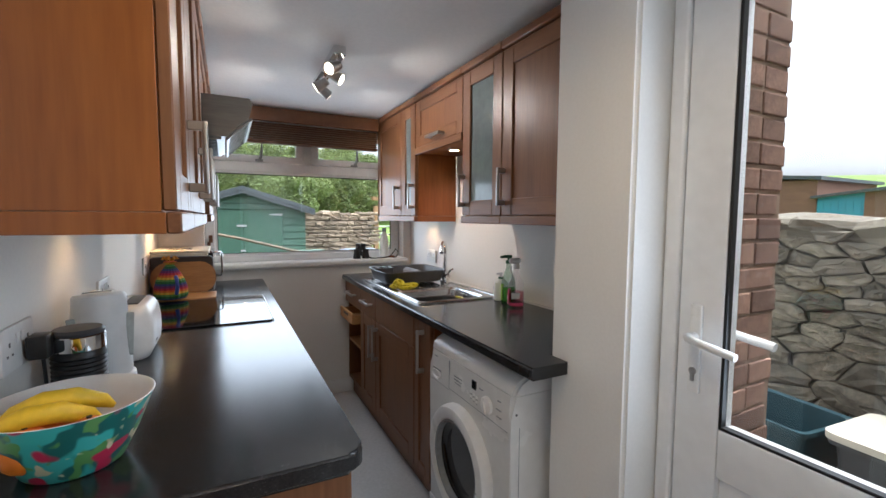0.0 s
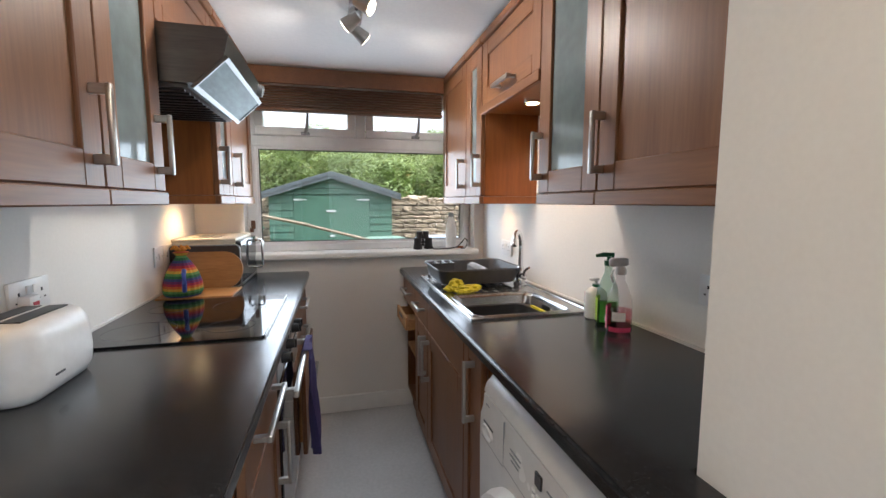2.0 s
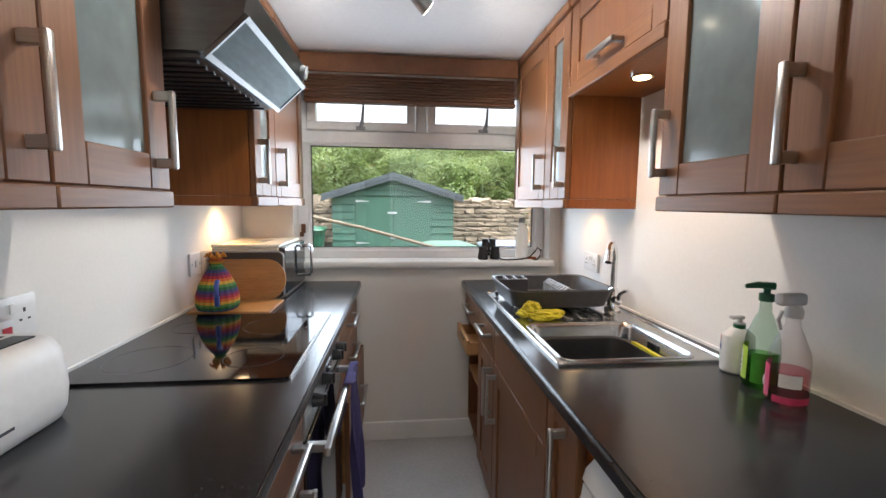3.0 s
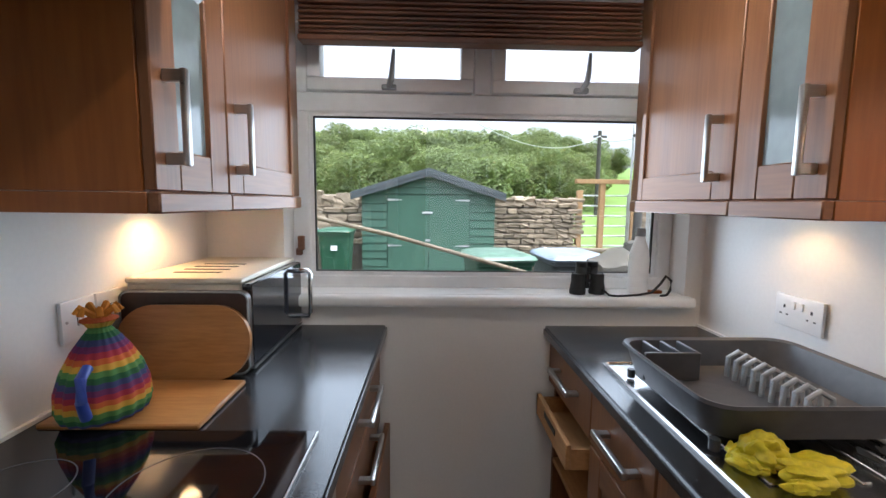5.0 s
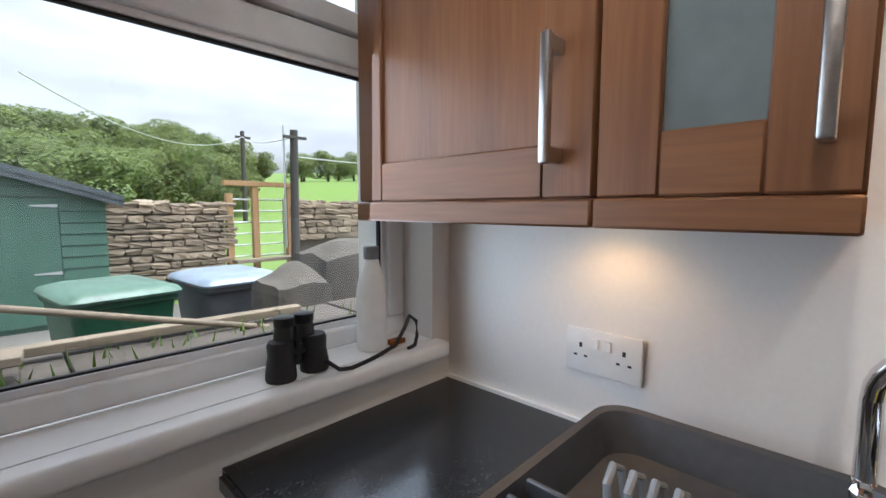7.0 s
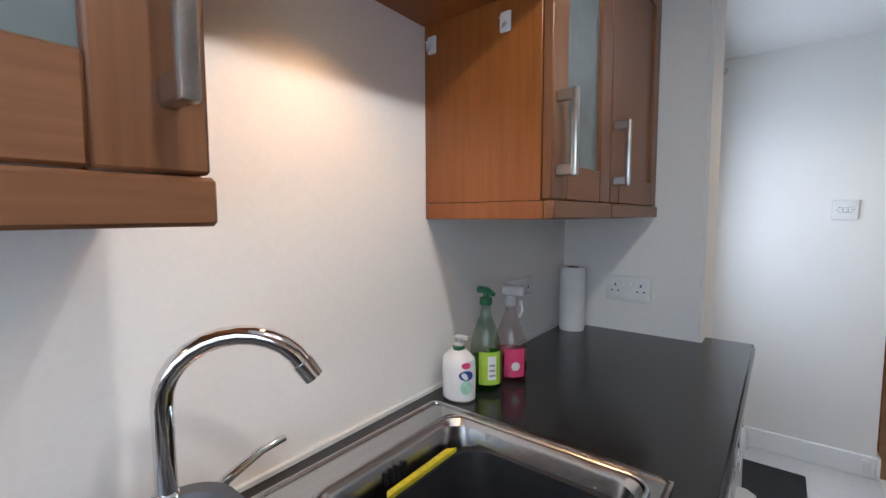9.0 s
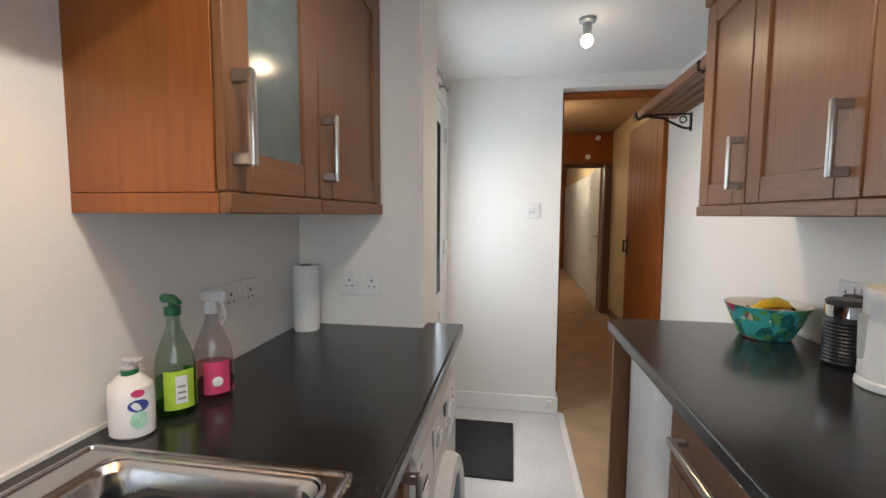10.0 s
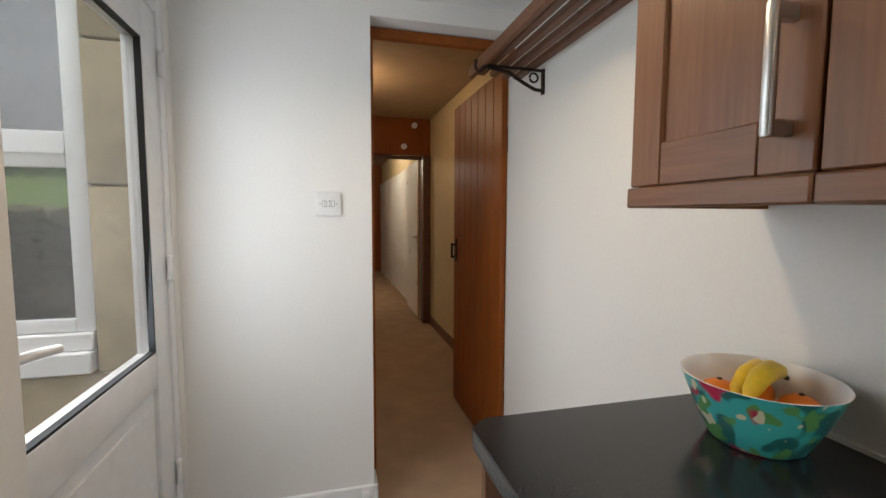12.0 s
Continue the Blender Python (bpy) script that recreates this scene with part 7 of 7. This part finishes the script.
# outbuildings far behind the court wall
t = thing("brick_outhouse", "red brick outhouse with a felt roof beyond the wall", "outhouse", (13, 2.6, -0.2))
part("wall", boxes((12, 15, 1.56, 4.5, -0.2, 2.20)), M_OUTBRICK, t)
bm = bm_new()
prism(bm, [(1.46, 2.18), (4.6, 2.48), (4.6, 2.56), (1.46, 2.26)], "x", 11.9, 15.1)
part("roof", bm, M_FELT, t, smooth=False)
t = thing("blue_outhouse", "turquoise boarded outhouse beside a brick wall", "outhouse", (13, 0.6, -0.2))
bm = bm_new()
prism(bm, [(0.76, -0.2), (1.54, -0.2), (1.54, 1.78), (0.76, 1.88)], "x", 12.0, 14.5)
part("wall", bm, M_BLUEP, t, smooth=False)
for i in range(6):
    y = 0.80 + i * 0.125
    part("board", boxes((11.985, 12.0, y, y + 0.115, -0.2, 1.74)), M_BLUEP, t)
bm = bm_new()
prism(bm, [(-1.4, -0.2), (0.755, -0.2), (0.755, 1.88), (-1.4, 2.12)], "x", 11.98, 14.5)
part("brick_gable", bm, M_OUTBRICK, t, smooth=False)
bm = bm_new()
prism(bm, [(-1.5, 2.13), (1.62, 1.775), (1.62, 1.83), (-1.5, 2.19)], "x", 11.85, 14.6)
part("roof", bm, M_FELT, t, smooth=False)
solo("fence_post", boxes((5.0, 5.1, -0.62, -0.54, -0.2, 1.62), bev=0.01), M_GSTONEPOST, "pale weathered post behind the stone wall", "post", (5.05, -0.58, -0.2))

# ---- gate, poles, wires ----
t = thing("field_gate", "galvanised field gate in a new timber frame", "gate", (4.35, WY + 0.1, -0.19))
for x in (4.26, 4.92, 3.80):
    part("post", boxes((x - 0.055, x + 0.055, WY + 0.0, WY + 0.11, -0.19, 1.78 if x > 4 else 1.6), bev=0.006), M_NEWWOOD, t)
part("top_beam", boxes((3.70, 4.98, WY - 0.02, WY + 0.10, 1.74, 1.83), bev=0.006), M_NEWWOOD, t)
for i in range(6):
    bm = bm_new()
    z = 0.45 + i * 0.21
    rod(bm, (3.86, WY + 0.14, z), (4.86, WY + 0.14, z), 0.016, seg=8)
    part("gate_bar", bm, M_GALV, t)
bm = bm_new()
for x in (3.87, 4.85):
    rod(bm, (x, WY + 0.14, 0.40), (x, WY + 0.14, 1.55), 0.02, seg=8)
part("gate_frame", bm, M_GALV, t)
part("step_board", boxes((3.80, 4.95, WY - 0.25, WY + 0.02, 0.36, 0.42), bev=0.006), M_OLDWOOD, t)

t = thing("telegraph_pole", "dark telegraph pole with cross arm by the gate", "pole", (4.80, 6.9, -0.19))
bm = bm_new()
rod(bm, (4.80, 6.9, -0.19), (4.84, 6.9, 2.78), 0.085, 0.07, 14)
part("shaft", bm, M_POLE, t)
part("cross_arm", boxes((4.62, 5.06, 6.83, 6.89, 2.62, 2.67), bev=0.004), M_POLE, t)
bm = bm_new()
rod(bm, (4.66, 6.95, 0.6), (4.66, 6.95, 2.85), 0.02, seg=8)
part("conduit", bm, M_GALV, t)
t = thing("telegraph_pole", "distant telegraph pole before the woods", "pole", (10.6, 24, 0.4))
bm = bm_new()
rod(bm, (10.6, 24, ground_z(10.6, 24) - 0.1), (10.6, 24, 5.6), 0.14, 0.11, 10)
part("shaft", bm, M_POLE, t)
part("cross_arm", boxes((10.2, 11.0, 23.9, 24.0, 5.2, 5.32)), M_POLE, t)


def wire(a, b, sag, r):
    bm = bm_new()
    a, b = Vector(a), Vector(b)
    tube(bm, [a.lerp(b, i / 14) - Vector((0, 0, sag * 4 * (i / 14) * (1 - i / 14))) for i in range(15)], r, 6)
    solo("overhead_wire", bm, M_GALV, "pale overhead telephone wire", "wire", tuple(a), "overhead wires")


wire((4.84, 6.9, 2.66), (10.6, 24, 5.3), 0.2, 0.012)
wire((1.5, 14, 4.6), (10.6, 23.9, 5.3), 1.0, 0.016)
wire((4.9, 6.9, 2.3), (14, 12, 3.2), 0.1, 0.012)


# ---- trees ----
def crown_mesh(seed, name, leaves=6800):
    """Many small leaf clumps gathered on several lobes, with gaps between."""
    rnd = random.Random(seed)
    lobes = []
    for i in range(15):
        a, h = rnd.uniform(0, 6.28), rnd.uniform(-0.55, 0.85)
        r = rnd.uniform(0.15, 0.75) * (1.0 - 0.35 * max(0, h))
        lobes.append((Vector((r * math.cos(a), r * math.sin(a), h)), rnd.uniform(0.26, 0.46)))
    vs, fs = [], []
    for k in range(leaves):
        c, lr = rnd.choice(lobes)
        d = Vector((rnd.gauss(0, 1), rnd.gauss(0, 1), rnd.gauss(0, 1))).normalized()
        p = c + d * lr * rnd.uniform(0.80, 1.03)
        up = (d + Vector((rnd.uniform(-0.7, 0.7), rnd.uniform(-0.7, 0.7), rnd.uniform(-0.2, 0.8)))).normalized()
        s = up.cross(Vector((rnd.uniform(-1, 1), rnd.uniform(-1, 1), 0.2))).normalized()
        w = up.cross(s)
        q = rnd.uniform(0.02, 0.045)
        b = len(vs)
        vs += [p + s * q, p + w * q * 0.7 + up * q * 0.25, p - s * q, p - w * q * 0.7 - up * q * 0.2]
        fs.append((b, b + 1, b + 2, b + 3))
    me = bpy.data.meshes.new(name)
    me.from_pydata(vs, [], fs)
    me.materials.append(M_LEAF)
    return me


def tree(seed, label):
    t = thing("tree", label, "tree", (0, 0, 0), "broadleaf trees on the hillside")
    bm = bm_new()
    rnd = random.Random(seed)
    rod(bm, (0, 0, -0.1), (0.02, 0.01, 0.8), 0.07, 0.045, 10)
    for i in range(6):
        a = i * 1.05 + rnd.uniform(-0.3, 0.3)
        tube(bm, [(0.02, 0.01, 0.55 + 0.05 * i), (0.22 * math.cos(a), 0.22 * math.sin(a), 0.85 + 0.05 * i), (0.45 * math.cos(a), 0.45 * math.sin(a), 1.15 + 0.08 * i)], [0.028, 0.018, 0.008], 6)
    part("trunk", bm, M_BARK, t)
    c = new("crown", crown_mesh(seed, "crown"))
    c.parent = t
    c.location = (0, 0, 1.05)
    return t


kinds = [tree(s, "full green broadleaf tree on the wooded hillside") for s in (3, 14, 25, 36)]
rnd = random.Random(77)
spots = []
for row, (y, top) in enumerate(((25, 0.0), (30, 0.3), (36, 0.8), (42, 1.3), (49, 2.2))):
    x = -48 + row * 1.3
    while x < 44:
        if not (x > 14 + 0.20 * (y - 27) and row < 4):
            spots.append((x + rnd.uniform(-1, 1), y + rnd.uniform(-2.4, 2.4), rnd.uniform(0.88, 1.08) * (1.85, 2.1, 2.35, 2.55, 2.75)[row] * (0.62 if x > 16 else 0.86 if x > 9 else 1.0)))
        x += rnd.uniform(1.9, 3.0)
for i, (x, y, s) in enumerate(spots):
    k = kinds[i % 4]
    z = ground_z(x, y) - 0.1
    m = Matrix.Translation((x, y, z)) @ Matrix.Rotation(rnd.uniform(0, 6.28), 4, "Z")
    o = k if i < 4 else copy_thing(k, m)
    o.matrix_world = m @ Matrix.Diagonal((s * 1.45, s * 1.45, s * rnd.uniform(0.9, 1.15), 1))
